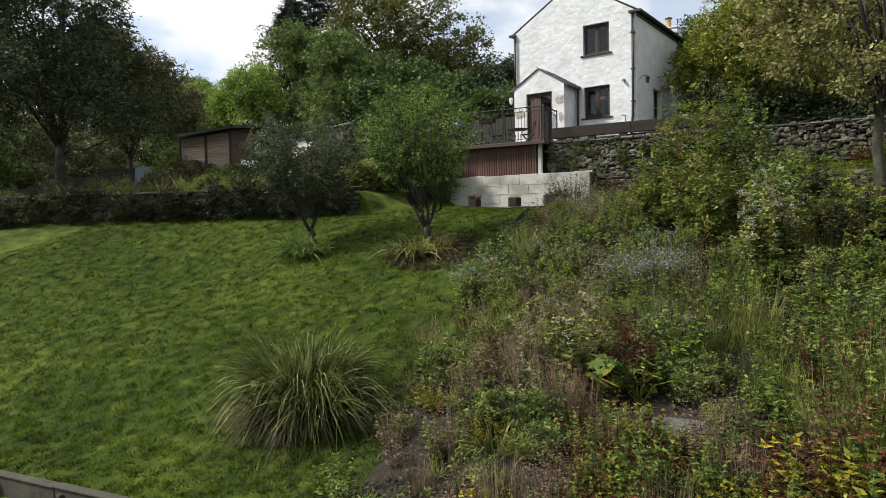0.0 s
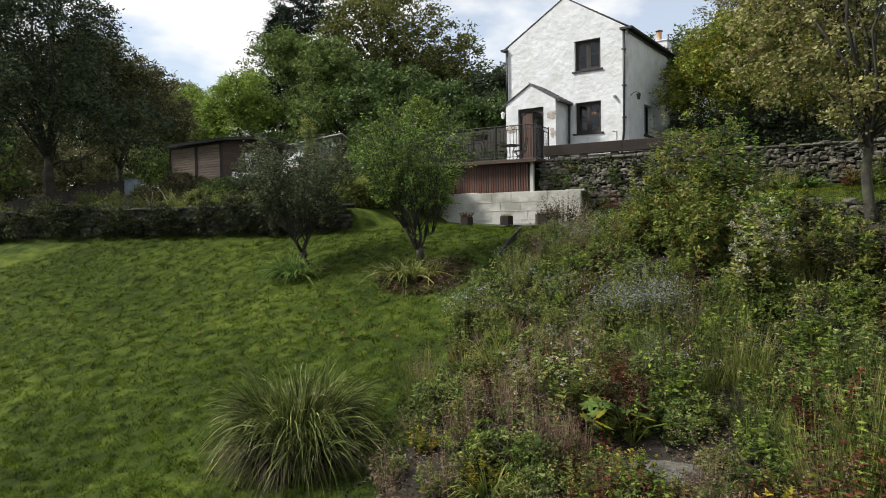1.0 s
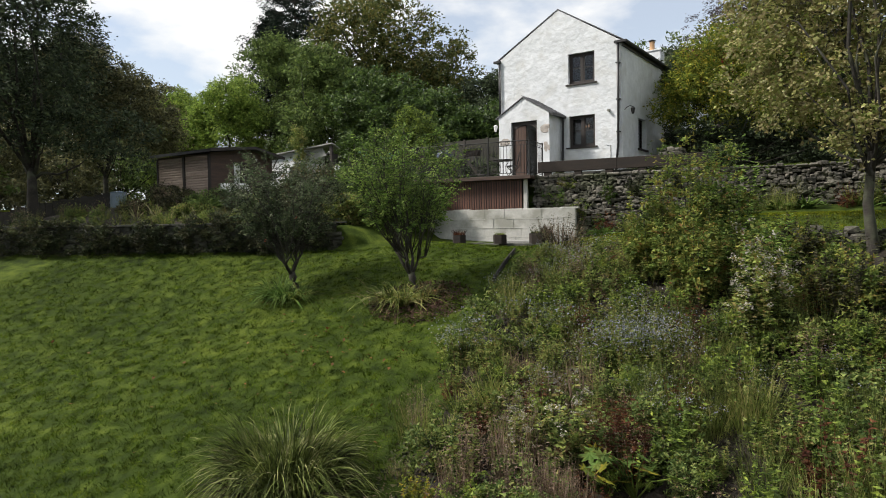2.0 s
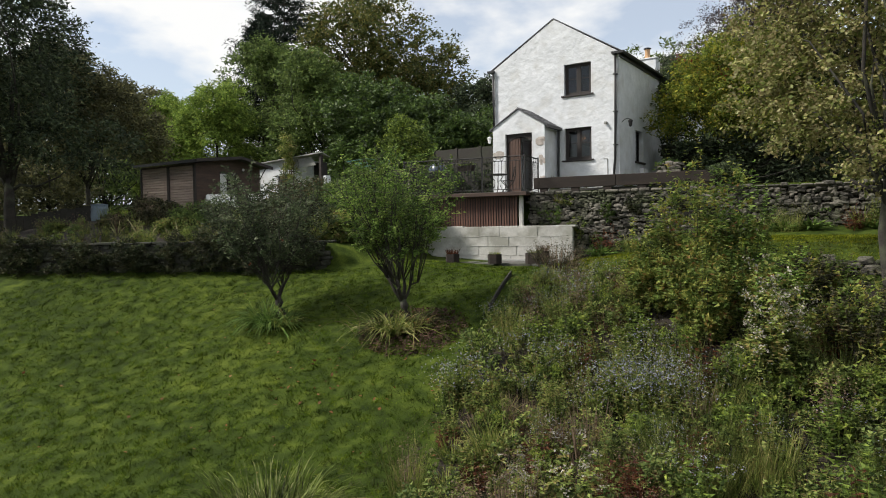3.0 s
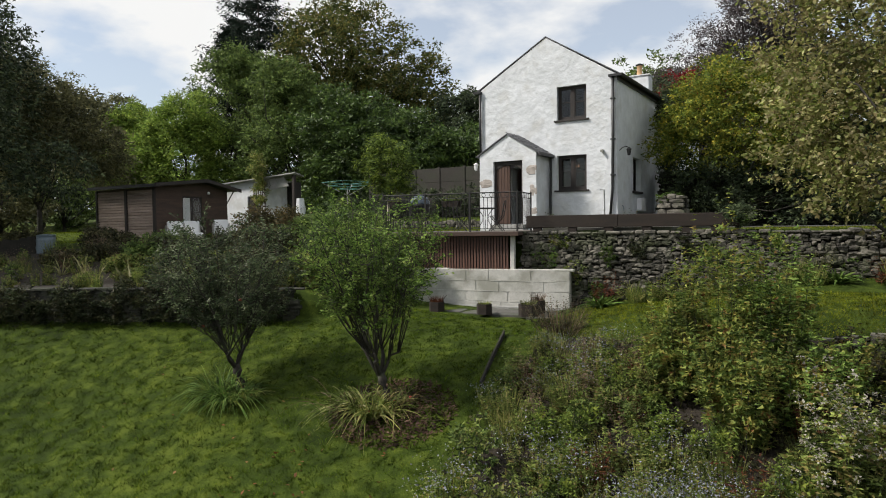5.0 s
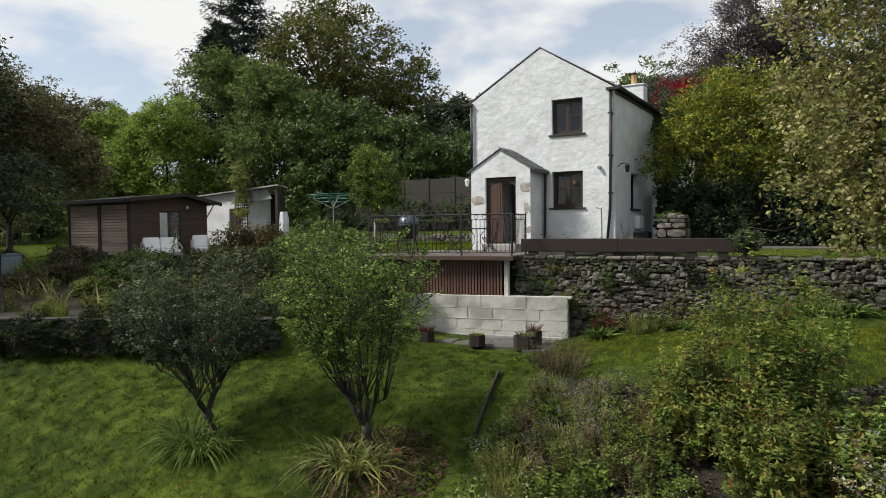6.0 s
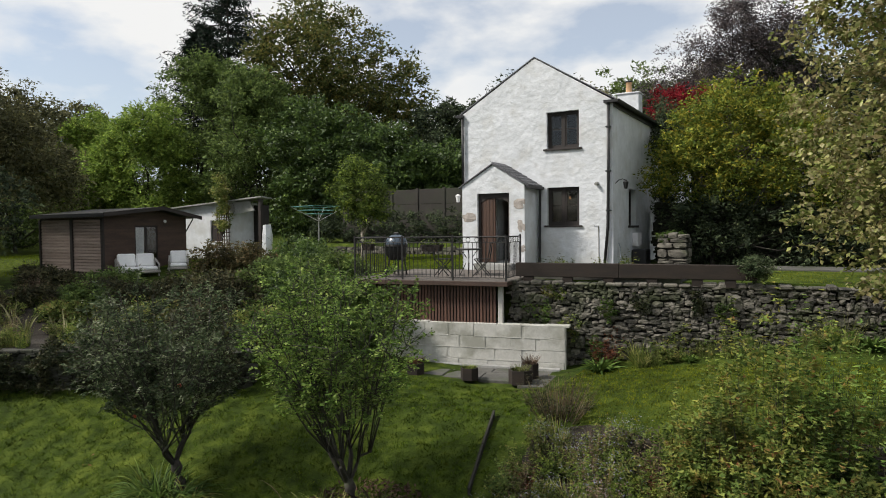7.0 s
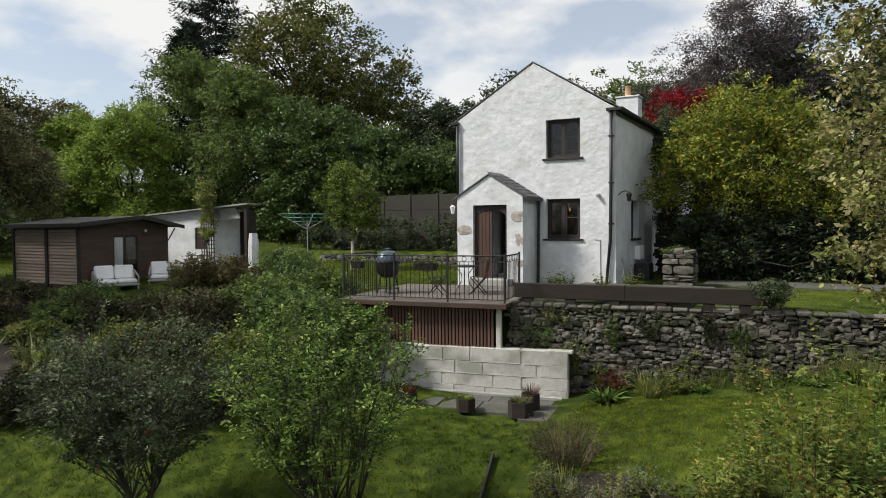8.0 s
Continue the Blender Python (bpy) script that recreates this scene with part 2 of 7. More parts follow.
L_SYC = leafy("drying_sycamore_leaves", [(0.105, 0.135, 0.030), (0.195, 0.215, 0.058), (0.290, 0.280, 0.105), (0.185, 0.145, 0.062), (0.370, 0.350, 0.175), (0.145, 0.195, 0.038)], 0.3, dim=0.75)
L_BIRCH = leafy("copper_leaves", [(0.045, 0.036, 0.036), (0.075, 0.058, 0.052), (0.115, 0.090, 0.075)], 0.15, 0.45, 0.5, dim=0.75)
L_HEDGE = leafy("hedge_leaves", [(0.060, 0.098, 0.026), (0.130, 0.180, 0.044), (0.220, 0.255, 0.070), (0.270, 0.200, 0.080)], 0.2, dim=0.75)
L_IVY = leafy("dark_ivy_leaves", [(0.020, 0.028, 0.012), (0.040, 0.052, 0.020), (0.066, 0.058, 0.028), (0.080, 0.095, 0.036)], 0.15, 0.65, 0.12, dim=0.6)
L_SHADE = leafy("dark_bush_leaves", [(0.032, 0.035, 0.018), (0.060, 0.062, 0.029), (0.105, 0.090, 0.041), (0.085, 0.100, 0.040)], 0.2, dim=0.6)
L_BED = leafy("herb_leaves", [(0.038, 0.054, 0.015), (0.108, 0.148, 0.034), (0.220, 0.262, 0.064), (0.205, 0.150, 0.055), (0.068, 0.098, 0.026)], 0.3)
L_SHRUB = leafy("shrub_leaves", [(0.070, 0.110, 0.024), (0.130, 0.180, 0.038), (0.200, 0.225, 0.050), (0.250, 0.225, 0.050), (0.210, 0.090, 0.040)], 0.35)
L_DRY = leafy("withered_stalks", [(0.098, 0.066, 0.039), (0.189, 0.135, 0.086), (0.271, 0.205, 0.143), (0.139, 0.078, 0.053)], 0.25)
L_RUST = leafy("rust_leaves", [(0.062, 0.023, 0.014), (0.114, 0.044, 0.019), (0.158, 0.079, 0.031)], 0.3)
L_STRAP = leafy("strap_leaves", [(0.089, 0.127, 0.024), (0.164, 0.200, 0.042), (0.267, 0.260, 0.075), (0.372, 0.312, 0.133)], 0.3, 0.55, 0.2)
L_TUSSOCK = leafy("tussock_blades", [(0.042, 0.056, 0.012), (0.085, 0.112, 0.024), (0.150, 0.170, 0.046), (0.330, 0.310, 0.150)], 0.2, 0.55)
L_THATCH = leafy("shaded_dead_thatch", [(0.020, 0.016, 0.011), (0.045, 0.035, 0.022), (0.11, 0.085, 0.055)], 0.15)
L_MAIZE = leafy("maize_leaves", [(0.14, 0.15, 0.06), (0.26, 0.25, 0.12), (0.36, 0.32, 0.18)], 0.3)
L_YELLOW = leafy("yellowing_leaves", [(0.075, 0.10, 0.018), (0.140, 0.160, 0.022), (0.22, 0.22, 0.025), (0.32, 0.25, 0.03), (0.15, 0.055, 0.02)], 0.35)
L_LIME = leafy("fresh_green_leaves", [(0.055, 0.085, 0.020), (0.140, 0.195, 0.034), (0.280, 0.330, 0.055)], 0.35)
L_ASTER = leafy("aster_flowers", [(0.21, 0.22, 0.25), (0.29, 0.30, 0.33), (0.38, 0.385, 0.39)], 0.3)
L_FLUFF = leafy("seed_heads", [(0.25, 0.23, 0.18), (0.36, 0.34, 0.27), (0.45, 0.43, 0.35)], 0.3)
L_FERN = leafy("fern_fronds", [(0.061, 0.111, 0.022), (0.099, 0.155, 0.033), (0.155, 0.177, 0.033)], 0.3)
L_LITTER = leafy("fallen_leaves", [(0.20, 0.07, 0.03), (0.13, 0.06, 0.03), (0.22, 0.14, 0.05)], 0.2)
L_APPLERED = surface("apple_skin", (0.30, 0.03, 0.02), (0.45, 0.08, 0.03), 12.0, 0.35, 0.0)
L_MULCH = leafy("withered_mulch", [(0.060, 0.035, 0.024), (0.105, 0.062, 0.042), (0.170, 0.110, 0.075)], 0.15)
L_BROWN = leafy("browning_bush_leaves", [(0.060, 0.060, 0.026), (0.100, 0.090, 0.038), (0.165, 0.115, 0.052), (0.110, 0.120, 0.042)], 0.25)
M_POND = surface("mossy_gravel", (0.025, 0.025, 0.020), (0.21, 0.21, 0.185), 26.0, 0.9, 0.05, 5.0, stain=(0.022, 0.024, 0.014), stain_size=3.5)
M_KERB = surface("mossy_sleeper", (0.014, 0.014, 0.009), (0.065, 0.060, 0.042), 2.0, 0.9, 0.01, 9.0, stain=(0.05, 0.06, 0.025), stain_size=2.0)
M_PAVING = surface("paving", (0.045, 0.045, 0.040), (0.115, 0.110, 0.100), 1.8, 0.9, 0.008, 12.0, stain=(0.05, 0.06, 0.03), stain_size=1.4)
# two brighter copies of the lawn blades, with sunlight put into the colour
L_SUNLIT = leafy("sunlit_lawn_blades", [(0.085, 0.125, 0.006), (0.135, 0.175, 0.009), (0.200, 0.225, 0.014)], 0.3, 0.8, 0.05, 3.2, 0.6, 1.4)
L_MEADOW = leafy("sunlit_meadow_blades", [(0.062, 0.086, 0.005), (0.105, 0.128, 0.009), (0.160, 0.172, 0.013), (0.235, 0.210, 0.024)], 0.3, 0.8, 0.05, 3.2, 0.36, 1.65)

# ---- builders ----
def thing(name, at, label, category, group="", kind=""):
    e = new(name)
    e.location = at
    return tagged(e, label, category, group, kind)


def part(name, bm, material, parent=None, label="", smooth=False):
    """Links a bmesh as one mesh object, under a thing or a part."""
    me = bpy.data.meshes.new(name)
    bm.to_mesh(me)
    bm.free()
    return linked(name, me, material, parent, label, smooth)


def linked(name, me, material, parent=None, label="", smooth=False):
    if not me.materials:
        me.materials.append(material)
    if smooth:
        me.polygons.foreach_set("use_smooth", np.ones(len(me.polygons), bool))
    ob = new(name, me)
    if parent is not None:
        ob.parent = parent
        ob.matrix_parent_inverse = origin_of(parent).inverted()
    return tagged(ob, label)


def origin_of(ob):
    """The world matrix of a thing or part while the script is still building."""
    m = ob.matrix_basis.copy()
    while ob.parent is not None:
        m = ob.parent.matrix_basis @ ob.matrix_parent_inverse @ m
        ob = ob.parent
    return m


def box(bm, x0, x1, y0, y1, z0, z1, bevel=0.0):
    got = bmesh.ops.create_cube(bm, size=1.0, matrix=Matrix.LocRotScale(((x0 + x1) / 2, (y0 + y1) / 2, (z0 + z1) / 2), None, (abs(x1 - x0), abs(y1 - y0), abs(z1 - z0))))
    if bevel:
        edges = {e for v in got["verts"] for e in v.link_edges}
        bmesh.ops.bevel(bm, geom=list(edges), offset=bevel, segments=1, affect="EDGES")
    return bm


def boxed(*a, **k):
    return box(bmesh.new(), *a, **k)


def prism(bm, ring, push):
    """A solid from a ring of points and the vector along which it is drawn out."""
    a = [bm.verts.new(p) for p in ring]
    b = [bm.verts.new(Vector(p) + Vector(push)) for p in ring]
    k = len(ring)
    faces = [bm.faces.new(a[::-1]), bm.faces.new(b)]
    faces += [bm.faces.new((a[i], a[(i + 1) % k], b[(i + 1) % k], b[i])) for i in range(k)]
    bmesh.ops.recalc_face_normals(bm, faces=faces)
    return bm


def tube(bm, points, radii, sides=8):
    """A tapered round bar along a line of points."""
    points = [Vector(p) for p in points]
    rings = []
    for i, p in enumerate(points):
        d = (points[min(i + 1, len(points) - 1)] - points[max(i - 1, 0)]).normalized()
        u = d.orthogonal().normalized() if abs(d.z) > 0.95 else Vector((0, 0, 1)).cross(d).normalized()
        w = d.cross(u)
        r = radii[i] if isinstance(radii, (list, tuple)) else radii
        rings.append([bm.verts.new(p + r * (math.cos(2 * math.pi * k / sides) * u + math.sin(2 * math.pi * k / sides) * w)) for k in range(sides)])
    for a, b in zip(rings, rings[1:]):
        for k in range(sides):
            bm.faces.new((a[k], a[(k + 1) % sides], b[(k + 1) % sides], b[k]))
    bm.faces.new(rings[0][::-1])
    bm.faces.new(rings[-1])
    return bm


def lathe(bm, profile, at, sides=24):
    """A round body from rows of radius and height."""
    rings = [[bm.verts.new((at[0] + r * math.cos(2 * math.pi * k / sides), at[1] + r * math.sin(2 * math.pi * k / sides), at[2] + z)) for k in range(sides)] for r, z in profile]
    for a, b in zip(rings, rings[1:]):
        for k in range(sides):
            bm.faces.new((a[k], a[(k + 1) % sides], b[(k + 1) % sides], b[k]))
    bm.faces.new(rings[0][::-1])
    bm.faces.new(rings[-1])
    return bm


def holed(bm, a0, a1, z0, z1, holes, d0, d1, along="x"):
    """A wall slab with rectangular openings; runs along x or y, and lies between d0 and d1 in the other."""
    a_cuts = sorted({a0, a1, *(h[0] for h in holes), *(h[1] for h in holes)})
    z_cuts = sorted({z0, z1, *(h[2] for h in holes), *(h[3] for h in holes)})
    for p, q in zip(a_cuts, a_cuts[1:]):
        runs, start = [], None
        for r, s in zip(z_cuts, z_cuts[1:]):
            open_here = any(h[0] <= p and q <= h[1] and h[2] <= r and s <= h[3] for h in holes)
            if open_here:
                if start is not None:
                    runs.append((start, r))
                start = None
            elif start is None:
                start = r
        if start is not None:
            runs.append((start, z1))
        for r, s in runs:
            if along == "x":
                box(bm, p, q, d0, d1, r, s)
            else:
                box(bm, d0, d1, p, q, r, s)
    return bm


def raw_mesh(name, v, quads):
    """A mesh from an array of places and an array of four-cornered faces."""
    me = bpy.data.meshes.new(name)
    me.vertices.add(len(v))
    me.vertices.foreach_set("co", np.asarray(v, np.float32).ravel())
    k = quads.shape[1]
    me.loops.add(quads.size)
    me.loops.foreach_set("vertex_index", quads.astype(np.int32).ravel())
    me.polygons.add(len(quads))
    me.polygons.foreach_set("loop_start", np.arange(0, quads.size, k, dtype=np.int32))
    me.polygons.foreach_set("loop_total", np.full(len(quads), k, np.int32))
    me.update(calc_edges=True)
    return me


def unit(v):
    return v / (np.linalg.norm(v, axis=-1, keepdims=True) + 1e-9)


def leaf_mesh(name, at, length, rng, lift=0.4, wide=0.5, out=None, loose=1.0, corners=4):
    """One four-cornered leaf at each place, turned at random, its face rather upwards."""
    k = len(at)
    length = np.broadcast_to(length, k)[:, None] * rng.uniform(0.6, 1.25, (k, 1))
    d = rng.normal(size=(k, 3)) * loose
    d[:, 2] = d[:, 2] * 0.6 - 0.15
    if out is not None:
        d = d + out
    d = unit(d)
    up = unit(rng.normal(size=(k, 3)) * (1 - lift) + np.array([0, 0, 1.0]) * lift)
    side = unit(np.cross(d, up)) * length * wide * 0.5
    d = d * length
    bend = unit(np.cross(side, d)) * length * 0.10
    if corners == 3:
        return raw_mesh(name, np.stack([at + side, at + d, at - side], 1).reshape(-1, 3), np.arange(3 * k).reshape(k, 3))
    v = np.stack([at, at + 0.5 * d + side + bend, at + d, at + 0.5 * d - side + bend], 1).reshape(-1, 3)
    return raw_mesh(name, v, np.arange(4 * k).reshape(k, 4))


def blade_mesh(name, root, way, length, wide, droop, rng, steps=4):
    """Long leaves that rise from their roots along way and bend over."""
    k = len(root)
    length, wide, droop = (np.broadcast_to(a, k)[:, None] for a in (length, wide, droop))
    way = unit(way)
    flat = way * np.array([1, 1, 0.0])
    side = unit(np.cross(way, np.array([0, 0, 1.0])) + rng.normal(size=(k, 3)) * 0.25)
    rows = []
    for i in range(steps + 1):
        s = i / steps
        p = root + way * length * s + (flat * 0.35 - np.array([0, 0, 1.0])) * droop * length * s * s
        w = side * wide * 0.5 * (1 - 0.9 * s**1.5)
        rows += [p - w, p + w]
    if steps == 1:
        return raw_mesh(name, np.stack([rows[0], rows[1], (rows[2] + rows[3]) / 2], 1).reshape(-1, 3), np.arange(3 * k).reshape(k, 3))
    v = np.stack(rows, 1).reshape(-1, 3)
    base = np.arange(k)[:, None, None] * 2 * (steps + 1)
    i = np.arange(steps)[None, :, None] * 2
    q = (base + i + np.array([0, 1, 3, 2])[None, None, :]).reshape(-1, 4)
    return raw_mesh(name, v, q)


def lobed(lobes, k, rng, inner=0.5):
    """Places in the outer part of a body of several rounded lobes (x, y, z, three radii)."""
    lobes = np.array(lobes, float)
    size = lobes[:, 3] * lobes[:, 4] + lobes[:, 4] * lobes[:, 5] + lobes[:, 3] * lobes[:, 5]
    pick = rng.choice(len(lobes), k, p=size / size.sum())
    d = unit(rng.normal(size=(k, 3)))
    r = rng.uniform(inner**2, 1, (k, 1)) ** 0.5
    return lobes[pick, :3] + d * r * lobes[pick, 3:], d


def crown_mesh(name, lobes, clumps, each, leaf, spread, rng, inner=0.5, lift=0.4, wide=0.55, corners=3):
    c, d = lobed(lobes, clumps, rng, inner)
    c = c + rng.normal(size=c.shape) * spread * 0.5
    s = spread * rng.uniform(0.5, 1.3, (clumps, 1, 1))
    p = c[:, None, :] + unit(rng.normal(size=(clumps, each, 3))) * rng.uniform(0, 1, (clumps, each, 1)) ** 0.5 * 1.75 * s * np.array([1, 1, 0.72])
    out = np.repeat(d[:, None, :], each, 1).reshape(-1, 3) * 0.6
    return leaf_mesh(name, p.reshape(-1, 3), leaf, rng, lift, wide, out, 1.0, corners), c


def limbs(base, fork, tips, thick, rng, bark, t, sides=6):
    """Trunk from base to fork and bent boughs from it to the tips."""
    bm = bmesh.new()
    base, fork = Vector(base), Vector(fork)
    mid = (base + fork) / 2 + Vector(rng.normal(size=3)) * thick * 0.5
    tube(bm, [base - Vector((0, 0, 0.25)), base + Vector((0, 0, 0.1)), mid, fork], [thick * 1.5, thick * 1.2, thick, thick * 0.8], 10)
    trunk = part("trunk", bm, bark, t, smooth=True)
    for tip in tips:
        tip = Vector(tip)
        start = base.lerp(fork, rng.uniform(0.7, 1.0))
        reach = tip - start
        knee = start + reach * 0.45 + Vector(rng.normal(size=3)) * reach.length * 0.09 + Vector((0, 0, reach.length * 0.08))
        r = thick * rng.uniform(0.28, 0.5)
        part("bough", tube(bmesh.new(), [start, start.lerp(knee, 0.5) + Vector(rng.normal(size=3)) * reach.length * 0.03, knee, knee.lerp(tip, 0.55) + Vector(rng.normal(size=3)) * reach.length * 0.04, tip], [r, r * 0.8, r * 0.6, r * 0.35, r * 0.12], sides), bark, trunk, smooth=True)
    return trunk


def tree(name, base, lobes, material, label, clumps, each, leaf, spread, thick, seed, bark=None, forks=9, fork=None, inner=0.5, category="tree", group="", wide=0.55, corners=3):
    """A tree: trunk with limbs, and a crown of many leaves in uneven clumps. Lobes are given from its base."""
    rng = np.random.default_rng(seed)
    t = thing(name, base, label, category, group)
    world_lobes = [(base[0] + a, base[1] + b, base[2] + c, p, q, r) for a, b, c, p, q, r in lobes]
    me, c = crown_mesh("crown", world_lobes, clumps, each, leaf, spread, rng, inner, wide=wide, corners=corners)
    low = min(l[2] - l[5] for l in world_lobes)
    fork = fork or (base[0], base[1], base[2] + max(0.4, 0.75 * (low - base[2]) + 0.3))
    tips = c[rng.choice(len(c), min(forks, len(c)), replace=False)]
    limbs(base, fork, tips, thick, rng, bark or M_BARK, t)
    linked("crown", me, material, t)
    return t


def smooth_step(a, b, v):
    s = np.clip((v - a) / (b - a), 0, 1)
    return s * s * (3 - 2 * s)

# ---- ground ----
def ground_z(x, y):
    x, y = np.asarray(x, float), np.asarray(y, float)
    z = np.interp(y, [-40, 3.0, 5.0, 8.0, 10.0, 12.0, 14.0, 16.0, 17.4, 19.8, 22.0], [-2.1, -1.75, -1.25, -0.45, 0.08, 0.78, 1.45, 1.88, 1.98, 2.02, 2.4])
    tilt = np.where(x < -10, -0.06 * (np.maximum(x, -26) + 10), -0.05 * (np.minimum(x, 2) + 10) * (1 - smooth_step(11, 15, y)))
    z = z + tilt * smooth_step(2, 6, y) + smooth_step(14, 17, y) * 0.13 * np.clip(x + 9.0, 0, 6)
    # the gravel yard below the sleepers
    yard = smooth_step(0.0, 0.12, 3.1 + 0.2 * (x + 10) - y) * smooth_step(-3.5, -5.0, x)
    z = z * (1 - yard) + np.minimum(z, -1.72) * yard
    z = z + 0.11 * np.clip(-16 - x, 0, 8) * smooth_step(5, 8.5, y)
    # the bank and kitchen garden up to the shed
    s = y - (12.95 + 0.5 * (np.maximum(x, -27) + 18.8))
    plot = np.maximum(np.interp(s, [0, 0.3, 5.0], [1.6, 2.70, 2.70]), np.interp(y, [16.3, 18.6, 22.0], [2.4, 3.68, 3.92]))
    z = z + (np.maximum(plot, z) - z) * smooth_step(-12.9, -14.6, x) * smooth_step(0.0, 0.3, s)
    # the upper terrace with the house
    v = y - 0.15 * (np.clip(x, -14.5, 10) + 10)
    upper = np.interp(y, [20, 28, 31.2, 31.5, 36, 60, 120, 300], [4.2, 4.22, 4.3, 4.75, 5.1, 6.6, 11, 16])
    step = smooth_step(20.02, 20.16, v) * smooth_step(-14.6, -13.8, x)
    left = smooth_step(20.5, 24.5, y) * (1 - smooth_step(-14.6, -13.8, x))
    z = z + (np.maximum(upper, z) - z) * np.maximum(step, left)
    z = z - 0.16 * smooth_step(-14.6, -14.3, x) * (1 - smooth_step(-9.75, -9.6, x)) * smooth_step(19.6, 19.9, y) * (1 - smooth_step(24.3, 24.6, y))
    return z


def gz(x, y):
    return float(ground_z(x, y))


def spaced(stops):
    out = []
    for a, b, s in stops:
        out += list(np.arange(a, b - 1e-6, s))
    return np.array(out + [stops[-1][1]])


def ground_part(xs, ys, material, name, raised=0.0):
    gx, gy = np.meshgrid(xs, ys)
    v = np.stack([gx, gy, ground_z(gx, gy) + raised], -1).reshape(-1, 3)
    i = np.arange(len(v)).reshape(gx.shape)
    q = np.stack([i[:-1, :-1], i[:-1, 1:], i[1:, 1:], i[1:, :-1]], -1).reshape(-1, 4)
    return linked(name, raw_mesh(name, v, q), material, smooth=True)


xs = spaced([(-600, -100, 50), (-100, -40, 6), (-40, -4, 0.25), (-4, 12, 0.5), (12, 60, 6), (60, 600, 60)])
ys = spaced([(-400, -40, 40), (-40, -4, 4), (-4, 11, 0.25), (11, 14.1, 0.1), (14.1, 19.2, 0.25), (19.2, 22.4, 0.05), (22.4, 36, 0.4), (36, 120, 6), (120, 900, 60)])
ground = tagged(ground_part(xs, ys, M_TURF, "ground"), "sloping garden ground of mown grass with a steep bank", "ground", kind="structure")


# dug soil of the kitchen garden
kx, ks = np.meshgrid(np.arange(-29.0, -14.9, 0.25), np.arange(0.36, 6.4, 0.2))
ky = 12.95 + 0.5 * (np.maximum(kx, -27) + 18.8) + ks
kv = np.stack([kx, ky, ground_z(kx, ky) + 0.05], -1).reshape(-1, 3)
ki = np.arange(len(kv)).reshape(kx.shape)
kq = np.stack([ki[:-1, :-1], ki[:-1, 1:], ki[1:, 1:], ki[1:, :-1]], -1).reshape(-1, 4)
tagged(linked("kitchen_plot", raw_mesh("kitchen_plot", kv, kq), M_SOIL, smooth=True), "dark dug soil of the kitchen garden", "soil", kind="structure")

# ---- the cottage ----
HX0, HX1, HY0, HY1, HZ, EAVE, RIDGE, RX = -13.93, -8.72, 24.7, 38.4, 4.0, 9.38, 10.97, -11.27
WX0, WX1 = -10.86, -9.79
house = thing("house", (HX0, HY0, 4.2), "white limewashed two-storey stone cottage with a slate gable roof", "house")
bm = bmesh.new()
front_holes = [(WX0, WX1, 8.02, 9.19), (WX0, WX1, 5.58, 6.79), (-12.62, -11.72, 4.45, 6.45)]
holed(bm, HX0, HX1, HZ, EAVE, front_holes, HY0, HY0 + 0.5)
prism(bm, [(HX0, HY0, EAVE), (HX1, HY0, EAVE), (RX, HY0, RIDGE)], (0, 0.5, 0))
bmesh.ops.remove_doubles(bm, verts=bm.verts, dist=0.001)
part("front_wall", bm, M_PLASTER, house)
bm = bmesh.new()
holed(bm, HY0 + 0.5, HY1 - 0.5, HZ, EAVE, [(26.56, 27.56, 5.55, 6.76)], HX1 - 0.5, HX1, "y")
bmesh.ops.remove_doubles(bm, verts=bm.verts, dist=0.001)
part("side_wall", bm, M_PLASTER, house)
part("side_wall", boxed(HX0, HX0 + 0.5, HY0 + 0.5, HY1 - 0.5, HZ, EAVE), M_PLASTER, house)
bm = bmesh.new()
box(bm, HX0, HX1, HY1 - 0.5, HY1, HZ, EAVE)
prism(bm, [(HX0, HY1 - 0.5, EAVE), (HX1, HY1 - 0.5, EAVE), (RX, HY1 - 0.5, RIDGE)], (0, 0.5, 0))
part("back_wall", bm, M_PLASTER, house)
part("upper_floor", boxed(HX0 + 0.5, HX1 - 0.5, HY0 + 0.5, HY1 - 0.5, 7.1, 7.3), M_DARK, house)
part("ground_floor", boxed(HX0 + 0.5, HX1 - 0.5, HY0 + 0.5, HY1 - 0.5, 4.2, 4.42), M_DARK, house)

roof = part("roof", prism(prism(bmesh.new(), [(HX0 - 0.12, HY0 - 0.02, EAVE - 0.02), (RX, HY0 - 0.02, RIDGE + 0.02), (RX, HY0 - 0.02, RIDGE + 0.055), (HX0 - 0.12, HY0 - 0.02, EAVE + 0.015)], (0, HY1 - HY0 + 0.05, 0)),
    [(RX, HY0 - 0.02, RIDGE + 0.02), (HX1 + 0.12, HY0 - 0.02, EAVE - 0.02), (HX1 + 0.12, HY0 - 0.02, EAVE + 0.015), (RX, HY0 - 0.02, RIDGE + 0.055)], (0, HY1 - HY0 + 0.05, 0)), M_SLATE, house, "dark slate roof")


def gutter(x, parent, y0, y1, z):
    bm = bmesh.new()
    prism(bm, [(x - 0.07, y0, z), (x + 0.07, y0, z), (x + 0.06, y0, z - 0.07), (x, y0, z - 0.10), (x - 0.06, y0, z - 0.07)], (0, y1 - y0, 0))
    return part("gutter", bm, M_BLACK, parent)


